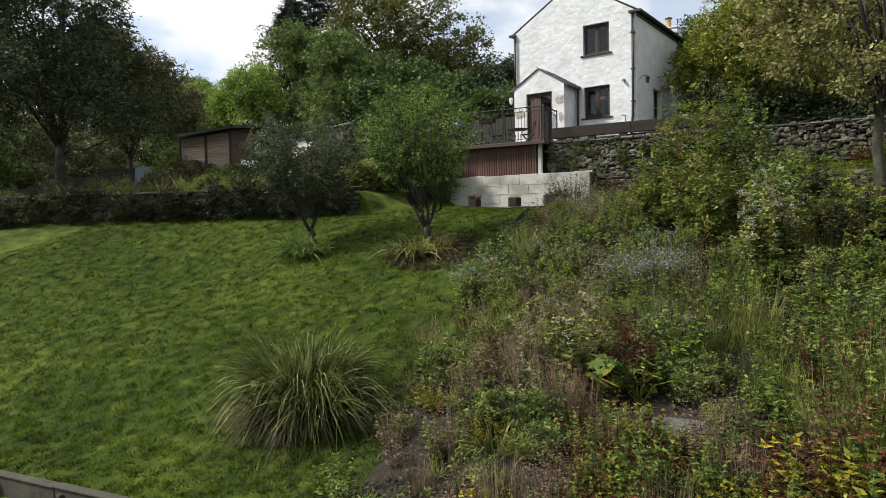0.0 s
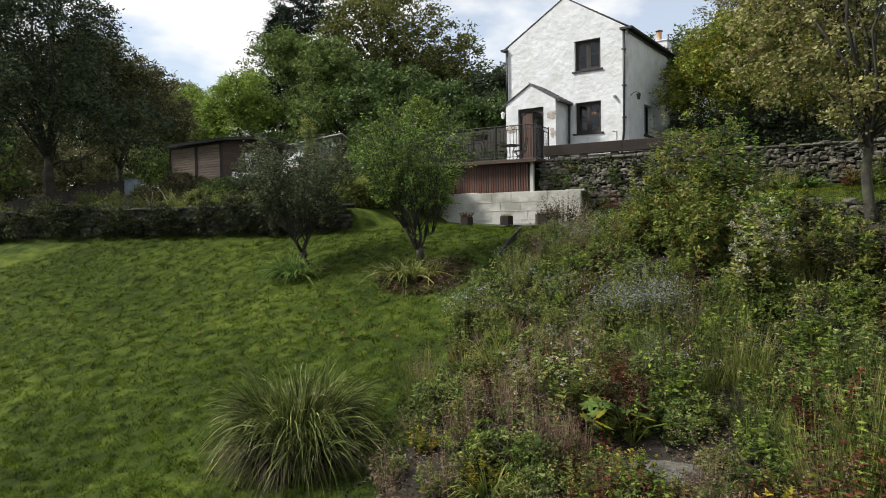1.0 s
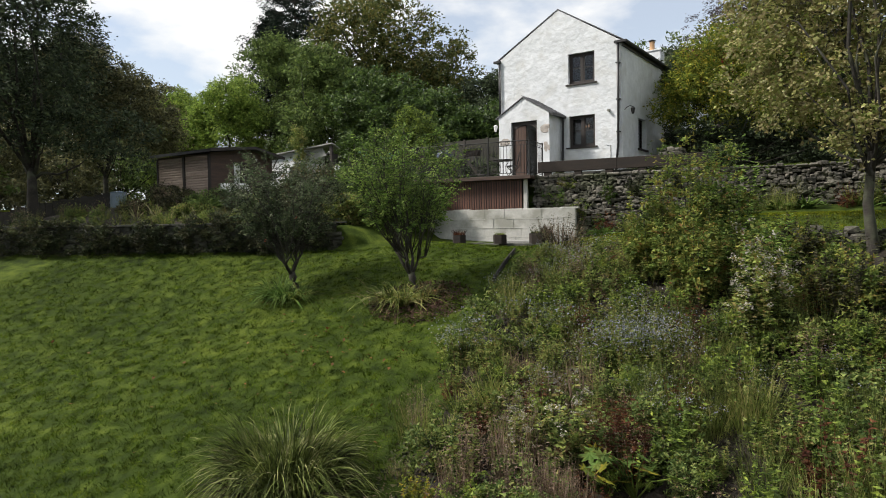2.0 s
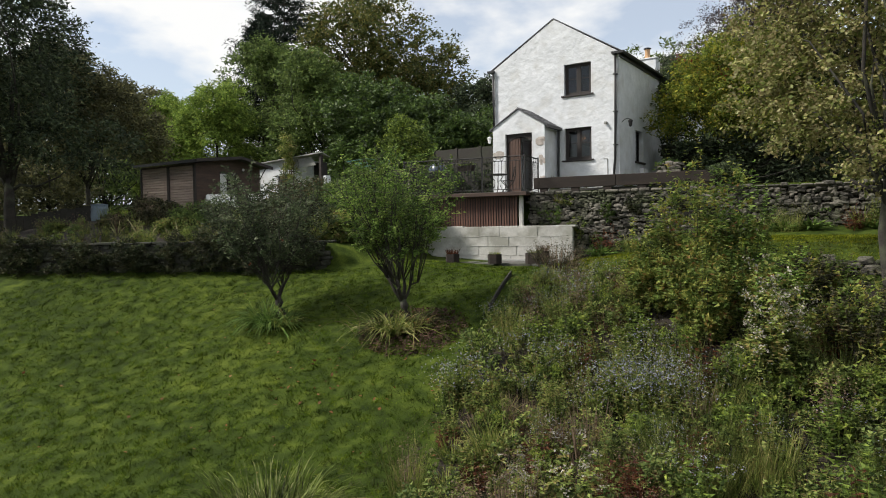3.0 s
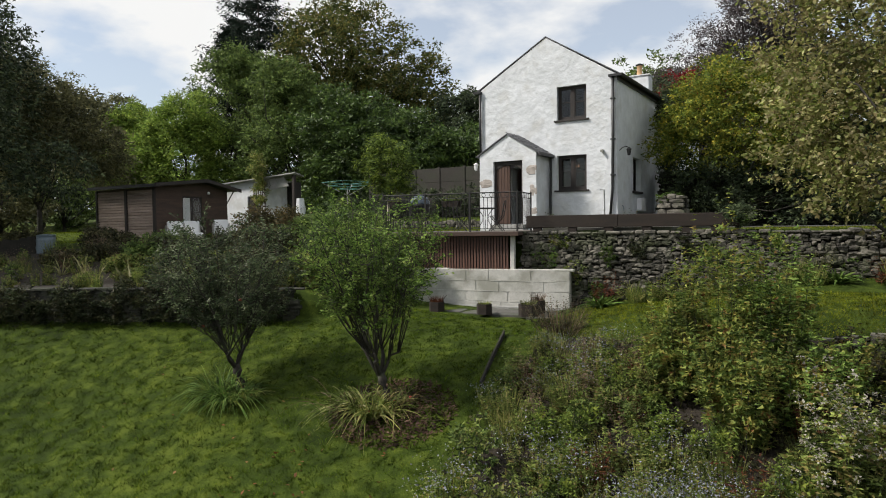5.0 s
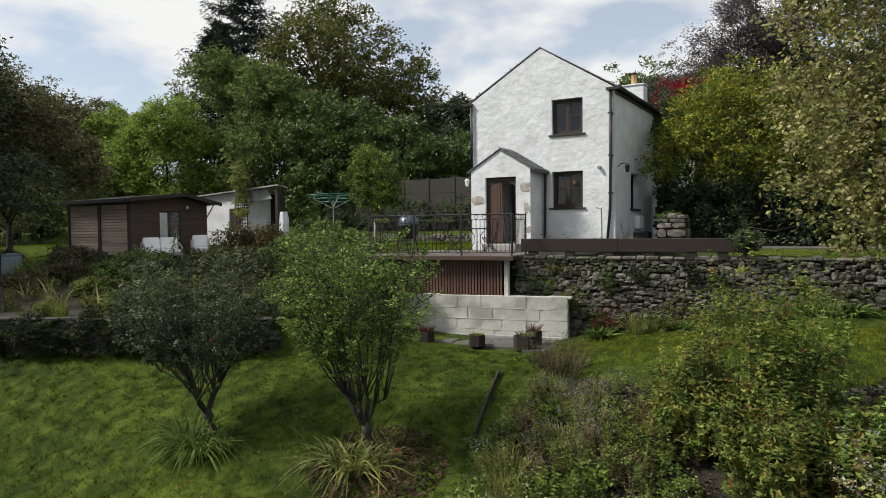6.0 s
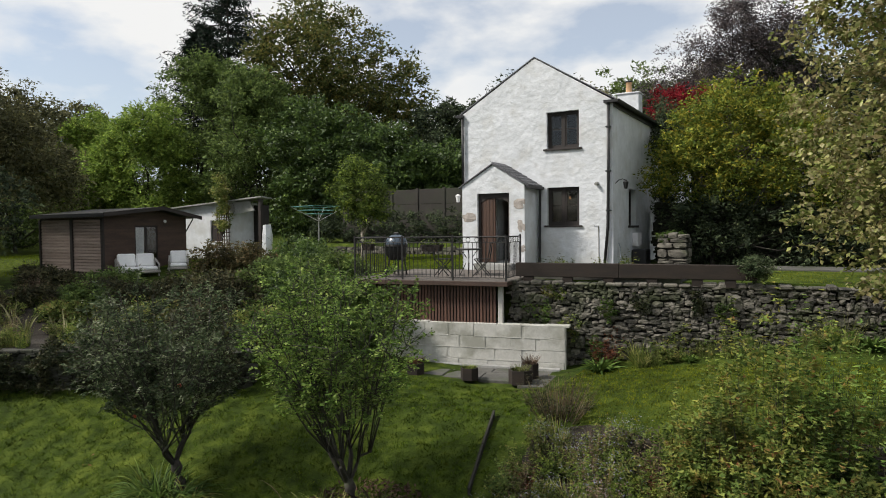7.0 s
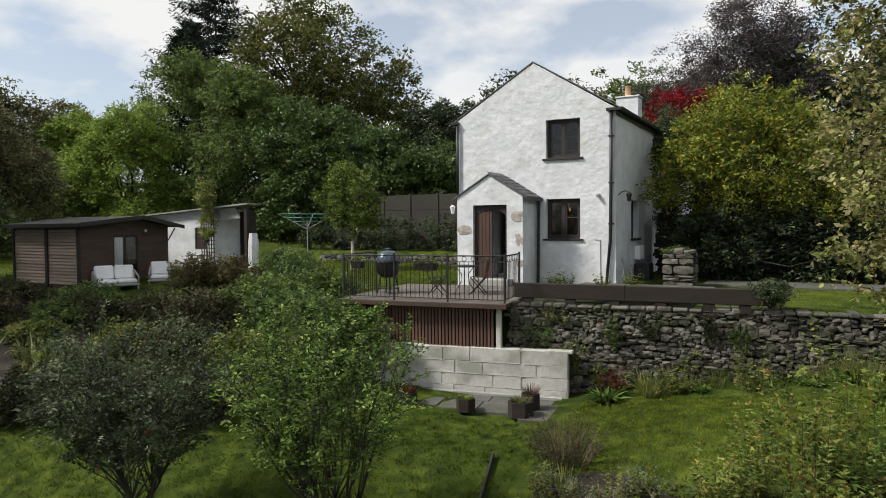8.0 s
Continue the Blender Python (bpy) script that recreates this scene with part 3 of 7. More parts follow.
gutter(HX0 - 0.12, house, HY0 - 0.10, HY1, EAVE)
gutter(HX1 + 0.14, house, HY0 - 0.10, HY1, EAVE)
part("fascia", boxed(HX1 + 0.01, HX1 + 0.06, HY0 - 0.03, HY1, EAVE - 0.20, EAVE - 0.02), M_BLACK, house)
part("gutter_end", boxed(HX1 - 0.25, HX1 + 0.2, HY0 - 0.16, HY0 - 0.01, EAVE - 0.09, EAVE - 0.01), M_BLACK, house)
part("gutter_end", boxed(HX0 - 0.18, HX0 + 0.10, HY0 - 0.16, HY0 - 0.01, EAVE - 0.09, EAVE - 0.01), M_BLACK, house)


def downpipe(points, parent, r=0.045):
    p = part("downpipe", tube(bmesh.new(), points, r, 10), M_BLACK, parent, smooth=True)
    return p


downpipe([(HX1 - 0.12, HY0 - 0.08, EAVE - 0.05), (HX1 - 0.13, HY0 - 0.07, 7.0), (HX1 - 0.15, HY0 - 0.07, 5.5), (HX1 - 0.26, HY0 - 0.08, 4.2)], house)
downpipe([(HX0 + 0.06, HY0 - 0.08, EAVE - 0.05), (HX0 + 0.06, HY0 - 0.07, 6.7)], house)
downpipe([(HX1 + 0.07, 31.6, EAVE - 0.05), (HX1 + 0.07, 31.6, 4.2)], house)
for z in (8.55, 7.2, 6.0):
    part("pipe_clip", boxed(HX1 - 0.20, HX1 - 0.05, HY0 - 0.13, HY0, z, z + 0.04), M_BLACK, house)


def window(x0, x1, z0, z1, y):
    """A two-light casement set back in its opening, with a dark sill."""
    w = part("window", holed(bmesh.new(), x0, x1, z0, z1, [(x0 + 0.07, x1 - 0.07, z0 + 0.07, z1 - 0.07)], y + 0.13, y + 0.20), M_FRAME, house, "dark brown timber casement window")
    xm = (x0 + x1) / 2
    part("mullion", boxed(xm - 0.04, xm + 0.04, y + 0.125, y + 0.195, z0 + 0.07, z1 - 0.07), M_FRAME, w)
    for a, b in ((x0 + 0.07, xm - 0.04), (xm + 0.04, x1 - 0.07)):
        part("casement", holed(bmesh.new(), a, b, z0 + 0.07, z1 - 0.07, [(a + 0.05, b - 0.05, z0 + 0.12, z1 - 0.12)], y + 0.14, y + 0.185), M_FRAME, w)
        zm = z0 + (z1 - z0) * 0.53
        part("glazing_bar", boxed(a + 0.05, b - 0.05, y + 0.145, y + 0.18, zm - 0.015, zm + 0.015), M_FRAME, w)
        p = part("pane", boxed(a + 0.05, b - 0.05, y + 0.160, y + 0.166, z0 + 0.12, z1 - 0.12), M_GLASS, w)
        p.visible_shadow = False
    part("sill", boxed(x0 - 0.10, x1 + 0.10, y - 0.06, y + 0.13, z0 - 0.06, z0, 0.008), M_FRAME, w)
    return w


window(WX0, WX1, 8.02, 9.19, HY0)
window(WX0, WX1, 5.58, 6.79, HY0)
side = part("window", holed(bmesh.new(), 26.56, 27.56, 5.55, 6.76, [(26.63, 27.49, 5.62, 6.69)], HX1 - 0.25, HX1 - 0.18, "y"), M_FRAME, house, "dark brown timber casement window")
part("pane", boxed(HX1 - 0.22, HX1 - 0.21, 26.63, 27.49, 5.62, 6.69), M_GLASS, side)
part("mullion", boxed(HX1 - 0.25, HX1 - 0.18, 27.03, 27.09, 5.62, 6.69), M_FRAME, side)
part("sill", boxed(HX1 - 0.18, HX1 + 0.07, 26.46, 27.66, 5.48, 5.55, 0.008), M_FRAME, side)

chimney = part("chimney", boxed(-12.05, -11.0, 37.5, 38.25, 10.2, 12.0, 0.02), M_PLASTER, house, "white rendered chimney stack")
part("chimney_cap", boxed(-12.10, -10.95, 37.45, 38.30, 12.0, 12.08, 0.02), M_PLASTER, chimney)
part("chimney_pot", lathe(bmesh.new(), [(0.17, 0), (0.16, 0.06), (0.14, 0.10), (0.13, 0.46), (0.15, 0.49), (0.15, 0.54)], (-11.58, 37.9, 12.08)), M_TERRA, chimney, smooth=True)
part("chimney_cowl", lathe(bmesh.new(), [(0.10, 0), (0.20, 0.03), (0.20, 0.06), (0.05, 0.12)], (-11.58, 37.9, 12.62)), M_BLACK, chimney, smooth=True)

# porch
PX0, PX1, PY, PZ, PR, PXM = -13.36, -11.18, 23.6, 6.87, 7.52, -12.26
bm = bmesh.new()
holed(bm, PX0, PX1, HZ, PZ, [(-12.815, -11.695, HZ, 6.62)], PY, PY + 0.35)
prism(bm, [(PX0, PY, PZ), (PX1, PY, PZ), (PXM, PY, PR)], (0, 0.35, 0))
box(bm, PX0, PX0 + 0.3, PY + 0.35, HY0, HZ, PZ)
box(bm, PX1 - 0.3, PX1, PY + 0.35, HY0, HZ, PZ)
porch = part("porch", bm, M_PLASTER, house, "white gabled porch with rough granite quoins")
bm = bmesh.new()
for s, xe in ((-1, PX0 - 0.14), (1, PX1 + 0.14)):
    prism(bm, [(xe, PY - 0.05, PZ - 0.07), (PXM, PY - 0.05, PR + 0.02), (PXM, PY - 0.05, PR + 0.055), (xe, PY - 0.05, PZ - 0.035)], (0, HY0 - PY + 0.05, 0))
house_porch_roof = part("porch_roof", bm, M_SLATE, porch, "slate porch roof")
part("porch_gutter", boxed(PX1 + 0.10, PX1 + 0.22, PY - 0.08, HY0, PZ - 0.14, PZ - 0.05), M_BLACK, porch)
part("porch_pipe", tube(bmesh.new(), [(PX1 + 0.12, HY0 - 0.10, PZ - 0.1), (PX1 + 0.08, HY0 - 0.08, 4.2)], 0.045, 8), M_BLACK, porch)
bm = bmesh.new()
holed(bm, -12.815, -11.695, 4.30, 6.62, [(-12.735, -11.775, 4.30, 6.48)], PY + 0.10, PY + 0.20)
prism(bm, [(-12.735, PY + 0.10, 6.48), (-12.735, PY + 0.10, 6.32), (-12.555, PY + 0.10, 6.43), (-12.375, PY + 0.10, 6.475)], (0, 0.1, 0))
prism(bm, [(-11.775, PY + 0.10, 6.48), (-12.135, PY + 0.10, 6.475), (-11.955, PY + 0.10, 6.43), (-11.775, PY + 0.10, 6.32)], (0, 0.1, 0))
part("door_frame", bm, M_FRAME, porch)
leaf = part("door_leaf", boxed(-12.735, -12.245, PY + 0.13, PY + 0.18, 4.42, 6.46), M_DOOR, porch, "brown planked half of an open double door")
for x in (-12.615, -12.495, -12.375):
    part("board", boxed(x - 0.055, x + 0.055, PY + 0.115, PY + 0.132, 4.45, 6.42), M_DOOR, leaf)
part("step", boxed(-12.8, -11.5, PY - 0.35, PY + 0.35, 4.15, 4.40, 0.02), M_CONCRETE, porch)

# small lit bulbs behind the lower window
M_BULB, bn, bl, bb = nodes_of("warm_bulb")
bb.inputs["Emission Color"].default_value, bb.inputs["Emission Strength"].default_value = (1.0, 0.42, 0.16, 1), 2.5
for x in (-10.52, -10.40):
    bulb = part("pendant_lamp", tube(bmesh.new(), [(x, 25.6, 7.1), (x, 25.6, 6.52)], 0.006, 5), M_IRON, house, "small warm pendant bulb")
    part("bulb", lathe(bmesh.new(), [(0.012, 0.09), (0.028, 0.05), (0.032, 0.02), (0.01, -0.01)], (x, 25.6, 6.44), 10), M_BULB, bulb, smooth=True)

# fittings on the walls
lamp = part("wall_lamp", tube(bmesh.new(), [(HX1, 24.95, 6.85), (HX1 + 0.10, 24.95, 6.95), (HX1 + 0.22, 24.95, 6.98), (HX1 + 0.32, 24.95, 6.94)], 0.014, 6), M_IRON, house, "black swan-neck wall lantern")
part("lantern", lathe(bmesh.new(), [(0.02, 0.1), (0.09, 0.03), (0.075, -0.02), (0.05, -0.16), (0.02, -0.18)], (HX1 + 0.32, 24.95, 6.85), 10), M_IRON, lamp)
part("boiler_flue", tube(bmesh.new(), [(-9.22, HY0, 6.86), (-9.22, HY0 - 0.14, 6.84)], [0.055, 0.05], 10), M_CONCRETE, house)
part("cable", tube(bmesh.new(), [(-9.32, HY0 - 0.012, 5.55), (-9.18, HY0 - 0.012, 5.55), (-9.17, HY0 - 0.012, 4.3)], 0.012, 5), M_CONCRETE, house)
part("hose", tube(bmesh.new(), [(-8.62, HY0 + 0.25, 5.0), (-8.55, HY0 + 0.15, 4.9), (-8.52, HY0 + 0.1, 4.6), (-8.60, HY0 + 0.0, 4.3), (-8.75, HY0 - 0.15, 4.2)], 0.014, 6), M_PLASTICBLUE, house)
part("meter_box", boxed(HX1, HX1 + 0.18, 27.0, 27.6, 4.85, 5.3, 0.02), M_CUSHION, house, "white plastic meter box")
part("bin", boxed(HX1 + 0.02, HX1 + 0.5, 26.8, 27.5, 4.2, 4.75, 0.04), M_BLACK, house)
porch_lamp = part("porch_lantern", tube(bmesh.new(), [(PX0, PY + 0.3, 6.65), (PX0 - 0.25, PY + 0.3, 6.72), (PX0 - 0.32, PY + 0.3, 6.66)], 0.012, 6), M_IRON, house)
part("lantern", lathe(bmesh.new(), [(0.02, 0.1), (0.09, 0.05), (0.075, 0.0), (0.05, -0.16), (0.02, -0.18)], (PX0 - 0.32, PY + 0.3, 6.55), 10), M_CUSHION, porch_lamp)

# ---- terrace, walls and deck ----
def turned(ob, degrees):
    """Swings a finished thing about its base point."""
    ob.rotation_euler = (0, 0, radians(degrees))
    return ob


def stone(bm, x0, x1, z0, z1, y, depth, rng, k=10):
    """One rough stone: an uneven outline, swelling towards the middle of its face."""
    cx, cz, w, h = (x0 + x1) / 2, (z0 + z1) / 2, (x1 - x0) / 2, (z1 - z0) / 2
    rim, face = [], []
    for i in range(k):
        a = 2 * math.pi * i / k
        c, s = math.cos(a), math.sin(a)
        q = (abs(c) ** 6 + abs(s) ** 6) ** (-1 / 6) * rng.uniform(0.90, 1.08)
        px, pz = cx + w * c * q, cz + h * s * q
        rim.append(bm.verts.new((px, y + depth, pz)))
        face.append(bm.verts.new((cx + (px - cx) * 0.955, y + rng.uniform(0.0, 0.035), cz + (pz - cz) * 0.93)))
    for i in range(k):
        j = (i + 1) % k
        bm.faces.new((rim[j], rim[i], face[i], face[j]))
    tip = bm.verts.new((cx + w * rng.uniform(-0.4, 0.4), y - rng.uniform(-0.01, 0.02), cz + h * rng.uniform(-0.3, 0.4)))
    for i in range(k):
        bm.faces.new((face[(i + 1) % k], face[i], tip))
    return bm


def rubble(x0, x1, z0, z1, rng, tall=(0.07, 0.17), long=(0.14, 0.46)):
    """Rough courses of stones: their extents along the wall and in height."""
    out, z = [], z0
    while z < z1 - 0.03:
        h = min(rng.uniform(*tall), z1 - z)
        if z1 - z - h < tall[0]:
            h = z1 - z
        x = x0 - rng.uniform(0, 0.2)
        while x < x1:
            w = rng.uniform(*long)
            lift = rng.uniform(-0.045, 0.045)
            out.append((x + 0.003, x + w - 0.003, z + lift + 0.002 - (rng.uniform(0, 0.03)), z + h + lift - 0.002 + (rng.uniform(-0.02, 0.09) if rng.random() < 0.5 else 0)))
            x += w
        z += h
    return out


quoin_rng = np.random.default_rng(77)
for x0, x1, z0, z1 in ((PX0 - 0.02, PX0 + 0.50, 5.72, 6.02), (PX1 - 0.36, PX1 + 0.02, 6.10, 6.48), (PX1 - 0.28, PX1 + 0.02, 5.38, 5.76), (PX1 - 0.22, PX1 + 0.02, 4.75, 5.0)):
    part("quoin", stone(bmesh.new(), x0, x1, z0, z1, PY - 0.018, 0.03, quoin_rng, 12), M_GRANITE, porch, "bare granite quoin stone")
for k in range(9):
    for i in range(7):
        u = i / 7
        xa, za = PX1 + 0.14 - (PX1 + 0.14 - PXM) * u, PZ - 0.035 + (PR + 0.09 - PZ) * u
        w = (HY0 - PY + 0.05) / 9
        y = PY - 0.05 + w * k + (0.5 * w if i % 2 else 0)
        s = prism(bmesh.new(), [(xa + 0.02, y, za), (xa - 0.24, y, za + 0.148), (xa - 0.24, y, za + 0.160), (xa + 0.02, y, za + 0.022 + quoin_rng.uniform(0, 0.012))], (0, min(w, HY0 - y) - 0.008, 0))
        part("slate", s, M_SLATE, house_porch_roof)

WALL_Y, WALL_TOP = 19.82, 4.12
wall = thing("retaining_wall", (-9.9, WALL_Y, 2.2), "dry stone retaining wall of weathered grey rubble", "wall", kind="structure")
part("core", boxed(-10.0, 12.0, WALL_Y + 0.12, WALL_Y + 0.5, 1.6, WALL_TOP - 0.06), M_CORE, wall)

blockwall = thing("block_wall", (-8.5, 19.72, 1.7), "white painted concrete block retaining wall with raised joints", "wall", kind="structure")
part("backing", prism(bmesh.new(), [(-14.4, 19.706, 1.3), (-8.5, 19.706, 1.3), (-8.5, 19.706, 3.10), (-14.4, 19.706, 3.10)], (0, 0.22, 0)), M_BLOCK, blockwall)

patio = thing("patio", (-8.3, 19.7, 1.9), "narrow grey concrete path along the foot of the block wall", "path", kind="structure")
for i, (x0, x1, y0) in enumerate(((-14.0, -13.1, 18.5), (-13.08, -12.2, 18.42), (-12.18, -11.2, 18.46), (-11.18, -10.3, 18.40), (-10.28, -9.3, 18.30), (-9.28, -8.3, 17.9))):
    part("slab", boxed(x0, x1, y0, 19.1, 1.75, 2.05 + 0.012 * (i % 3), 0.015), M_PAVING, patio)
    part("slab", boxed(x0 + 0.1, x1 + 0.1, 19.115, 19.7, 1.75, 2.06 - 0.012 * (i % 2), 0.015), M_PAVING, patio)
part("kerb", boxed(-14.0, -8.6, 19.60, 19.69, 2.0, 2.12, 0.02), M_CONCRETE, patio)
turned(patio, 11)

deck = thing("deck", (-10.0, 19.3, 4.1), "raised timber deck with a slatted skirt", "deck", kind="structure")
part("subframe", boxed(-14.2, -9.85, 19.3, 23.5, 4.09, 4.17), M_TIMBER, deck)
part("fascia", boxed(-14.2, -9.83, 19.24, 19.28, 4.08, 4.19, 0.004), M_TIMBER, deck)
part("corner_post", boxed(-10.14, -10.02, 19.47, 19.60, 3.12, 4.09, 0.01), M_BLOCK, deck, "white painted post")
# black sheet standing in for the dark hollow under the deck
part("skirt_shade", boxed(-14.2, -10.2, 19.54, 19.56, 2.7, 4.05), M_BLACK, deck)

edging = thing("sleeper_edging", (-9.92, 20.05, 4.1), "long dark brown sleeper edging along the wall top", "edging")
part("beam", boxed(-9.92, -7.35, 19.98, 20.13, 4.29, 4.635, 0.012), M_SLEEPER, edging)
part("beam", boxed(-7.346, -4.35, 19.982, 20.132, 4.29, 4.63, 0.012), M_SLEEPER, edging)
for x in (-9.6, -8.6, -7.6, -6.6, -5.6, -4.9):
    part("block", boxed(x - 0.12, x + 0.12, 20.0, 20.12, 4.12, 4.29), M_SLEEPER, edging)
turned(edging, 6)


# ---- railing ----
rail = thing("deck_railing", (-10.0, 19.35, 4.2), "black wrought-iron railing with rings under the top rail", "railing")
RZ0, RZ1 = 4.19, 5.30
for (xa, ya), (xb, yb) in (((-14.1, 19.35), (-9.9, 19.35)), ((-9.9, 19.35), (-9.9, 20.75)), ((-14.1, 19.35), (-14.1, 21.2))):
    for z, r in ((RZ1, 0.018), (RZ1 - 0.14, 0.010), (RZ0 + 0.09, 0.012)):
        part("rail", tube(bmesh.new(), [(xa, ya, z), (xb, yb, z)], r, 6), M_IRON, rail)
for x, y in ((-14.1, 19.35), (-12.7, 19.35), (-11.3, 19.35), (-9.9, 19.35), (-9.9, 20.75), (-14.1, 21.2)):
    part("post", boxed(x - 0.02, x + 0.02, y - 0.02, y + 0.02, RZ0 - 0.05, RZ1 + 0.05), M_IRON, rail)
bar = bpy.data.meshes.new("baluster")
b0 = tube(bmesh.new(), [(0, 0, RZ0 + 0.09), (0, 0, RZ1 - 0.14)], 0.009, 5)
b0.to_mesh(bar)
b0.free()
ring = bpy.data.meshes.new("ring")
b0 = tube(bmesh.new(), [(0.055 * math.cos(a), 0, 0.055 * math.sin(a)) for a in np.linspace(0, 2 * math.pi, 15)], 0.008, 5)
b0.to_mesh(ring)
b0.free()
spots = [(-14.1 + 0.115 * i, 19.35, 0) for i in range(1, 37)] + [(-9.9, 19.35 + 0.115 * i, 90) for i in range(1, 12)] + [(-14.1, 19.35 + 0.115 * i, 90) for i in range(1, 16)]
for i, (x, y, a) in enumerate(spots):
    linked("baluster", bar, M_IRON, rail).location = (x, y, 0)
    if i % 2:
        o = linked("ring", ring, M_IRON, rail)
        o.location, o.rotation_euler = (x, y, RZ1 - 0.07), (0, 0, radians(a))
turned(rail, 8.5)

# slats of the skirt
slat = bpy.data.meshes.new("slat")
b0 = box(bmesh.new(), -0.028, 0.028, -0.012, 0.012, 2.75, 4.08)
b0.to_mesh(slat)
b0.free()
x = -14.1
while x < -10.22:
    linked("slat", slat, M_SLAT, deck).location = (x, 19.48, 0)
    x += 0.088
for i in range(34):
    part("deck_board", boxed(-14.2, -9.84, 19.26 + 0.128 * i, 19.26 + 0.128 * i + 0.12, 4.17, 4.20), M_DECK, deck)
turned(deck, 8.5)

# ---- shed ----
SX0, SX1, SY0, SY1, SZ = -29.7, -25.65, 19.2, 22.75, 4.0
shed = thing("garden_shed", (SX0, SY0, SZ), "brown timber garden shed with pale boarded end and felt roof", "shed")
SA = 21.3
DY0, DY1 = 20.42, 21.42
bm = bmesh.new()
holed(bm, SY0, SY1, 3.7, 6.08, [(DY0, DY1, 4.05, 5.75)], SX1 - 0.08, SX1, "y")
part("door_wall", bm, M_TIMBER, shed)
part("end_wall", boxed(SX0, SX1 - 0.08, SY0, SY0 + 0.06, 3.6, 6.08), M_TIMBER, shed)
part("back_wall", boxed(SX0, SX0 + 0.06, SY0 + 0.06, SY1, 3.6, 6.08), M_TIMBER, shed)
part("rear_wall", boxed(SX0 + 0.06, SX1 - 0.08, SY1 - 0.06, SY1, 3.6, 6.08), M_TIMBER, shed)
part("floor", boxed(SX0 + 0.06, SX1 - 0.08, SY0 + 0.06, SY1 - 0.06, 3.9, 4.05), M_TIMBER, shed)
bm = bmesh.new()
prism(bm, [(SX0 - 0.06, SY0 - 0.35, 6.13), (SX0 - 0.06, SA, 6.40), (SX0 - 0.06, SA, 6.46), (SX0 - 0.06, SY0 - 0.35, 6.19)], (SX1 - SX0 + 0.56, 0, 0))
prism(bm, [(SX0 - 0.06, SA, 6.40), (SX0 - 0.06, SY1 + 0.35, 6.03), (SX0 - 0.06, SY1 + 0.35, 6.09), (SX0 - 0.06, SA, 6.46)], (SX1 - SX0 + 0.56, 0, 0))
part("roof", bm, M_FELT, shed, "low black felt roof")
part("bargeboard", prism(bmesh.new(), [(SX1 + 0.50, SY0 - 0.36, 6.07), (SX1 + 0.50, SA, 6.34), (SX1 + 0.50, SA, 6.48), (SX1 + 0.50, SY0 - 0.36, 6.21)], (0.03, 0, 0)), M_FRAME, shed)
part("bargeboard", prism(bmesh.new(), [(SX1 + 0.50, SA, 6.34), (SX1 + 0.50, SY1 + 0.36, 5.97), (SX1 + 0.50, SY1 + 0.36, 6.11), (SX1 + 0.50, SA, 6.48)], (0.03, 0, 0)), M_FRAME, shed)
part("fascia", boxed(SX0 - 0.06, SX1 + 0.5, SY0 - 0.38, SY0 - 0.35, 6.06, 6.19), M_BLACK, shed)
part("gable", prism(bmesh.new(), [(SX1 - 0.05, SY0, 6.08), (SX1 - 0.05, SY1, 6.02), (SX1 - 0.05, SA, 6.39)], (0.04, 0, 0)), M_TIMBER, shed)
part("brace", tube(bmesh.new(), [(SX1 + 0.02, SY1 - 0.03, 5.5), (SX1 + 0.45, SY1 - 0.03, 6.0)], 0.025, 6), M_FRAME, shed)
for a, b in ((SX0 + 0.10, -27.66), (-27.50, SX1 - 0.14)):
    z = 4.05
    while z < 5.92:
        part("board", prism(bmesh.new(), [(a, SY0 - 0.034, z + 0.012), (a, SY0, z), (a, SY0, z + 0.112), (a, SY0 - 0.008, z + 0.112), (a, SY0 - 0.034, z + 0.04)], (b - a, 0, 0)), M_SHIPLAP, shed)
        z += 0.114
for a, b in ((SX0, SX0 + 0.10), (-27.66, -27.50), (SX1 - 0.14, SX1)):
    part("post", boxed(a, b, SY0 - 0.07, SY0, 3.7, 6.02), M_FRAME, shed)
glazed = part("glazed_door", holed(bmesh.new(), DY0, DY1, 4.05, 5.75, [(DY0 + 0.05, DY0 + 0.47, 4.2, 5.69), (DY0 + 0.53, DY1 - 0.05, 4.2, 5.69)], SX1 - 0.06, SX1 - 0.02, "y"), M_FRAME, shed, "dark glazed double door")
part("pane", boxed(SX1 - 0.045, SX1 - 0.038, DY0 + 0.05, DY0 + 0.47, 4.2, 5.69), M_CLEAR, glazed).visible_shadow = False
part("pane", boxed(SX1 - 0.045, SX1 - 0.038, DY0 + 0.53, DY1 - 0.05, 4.2, 5.69), M_CLEAR, glazed).visible_shadow = False
part("curtain", boxed(SX1 - 0.075, SX1 - 0.060, DY0 + 0.04, DY0 + 0.42, 4.2, 5.68), M_CUSHION, glazed, "white curtain")
part("wall_lamp", lathe(bmesh.new(), [(0.03, 0), (0.06, 0.03), (0.05, 0.1), (0.02, 0.12)], (SX1 + 0.08, SY1 - 1.05, 5.85), 12), M_CUSHION, shed)


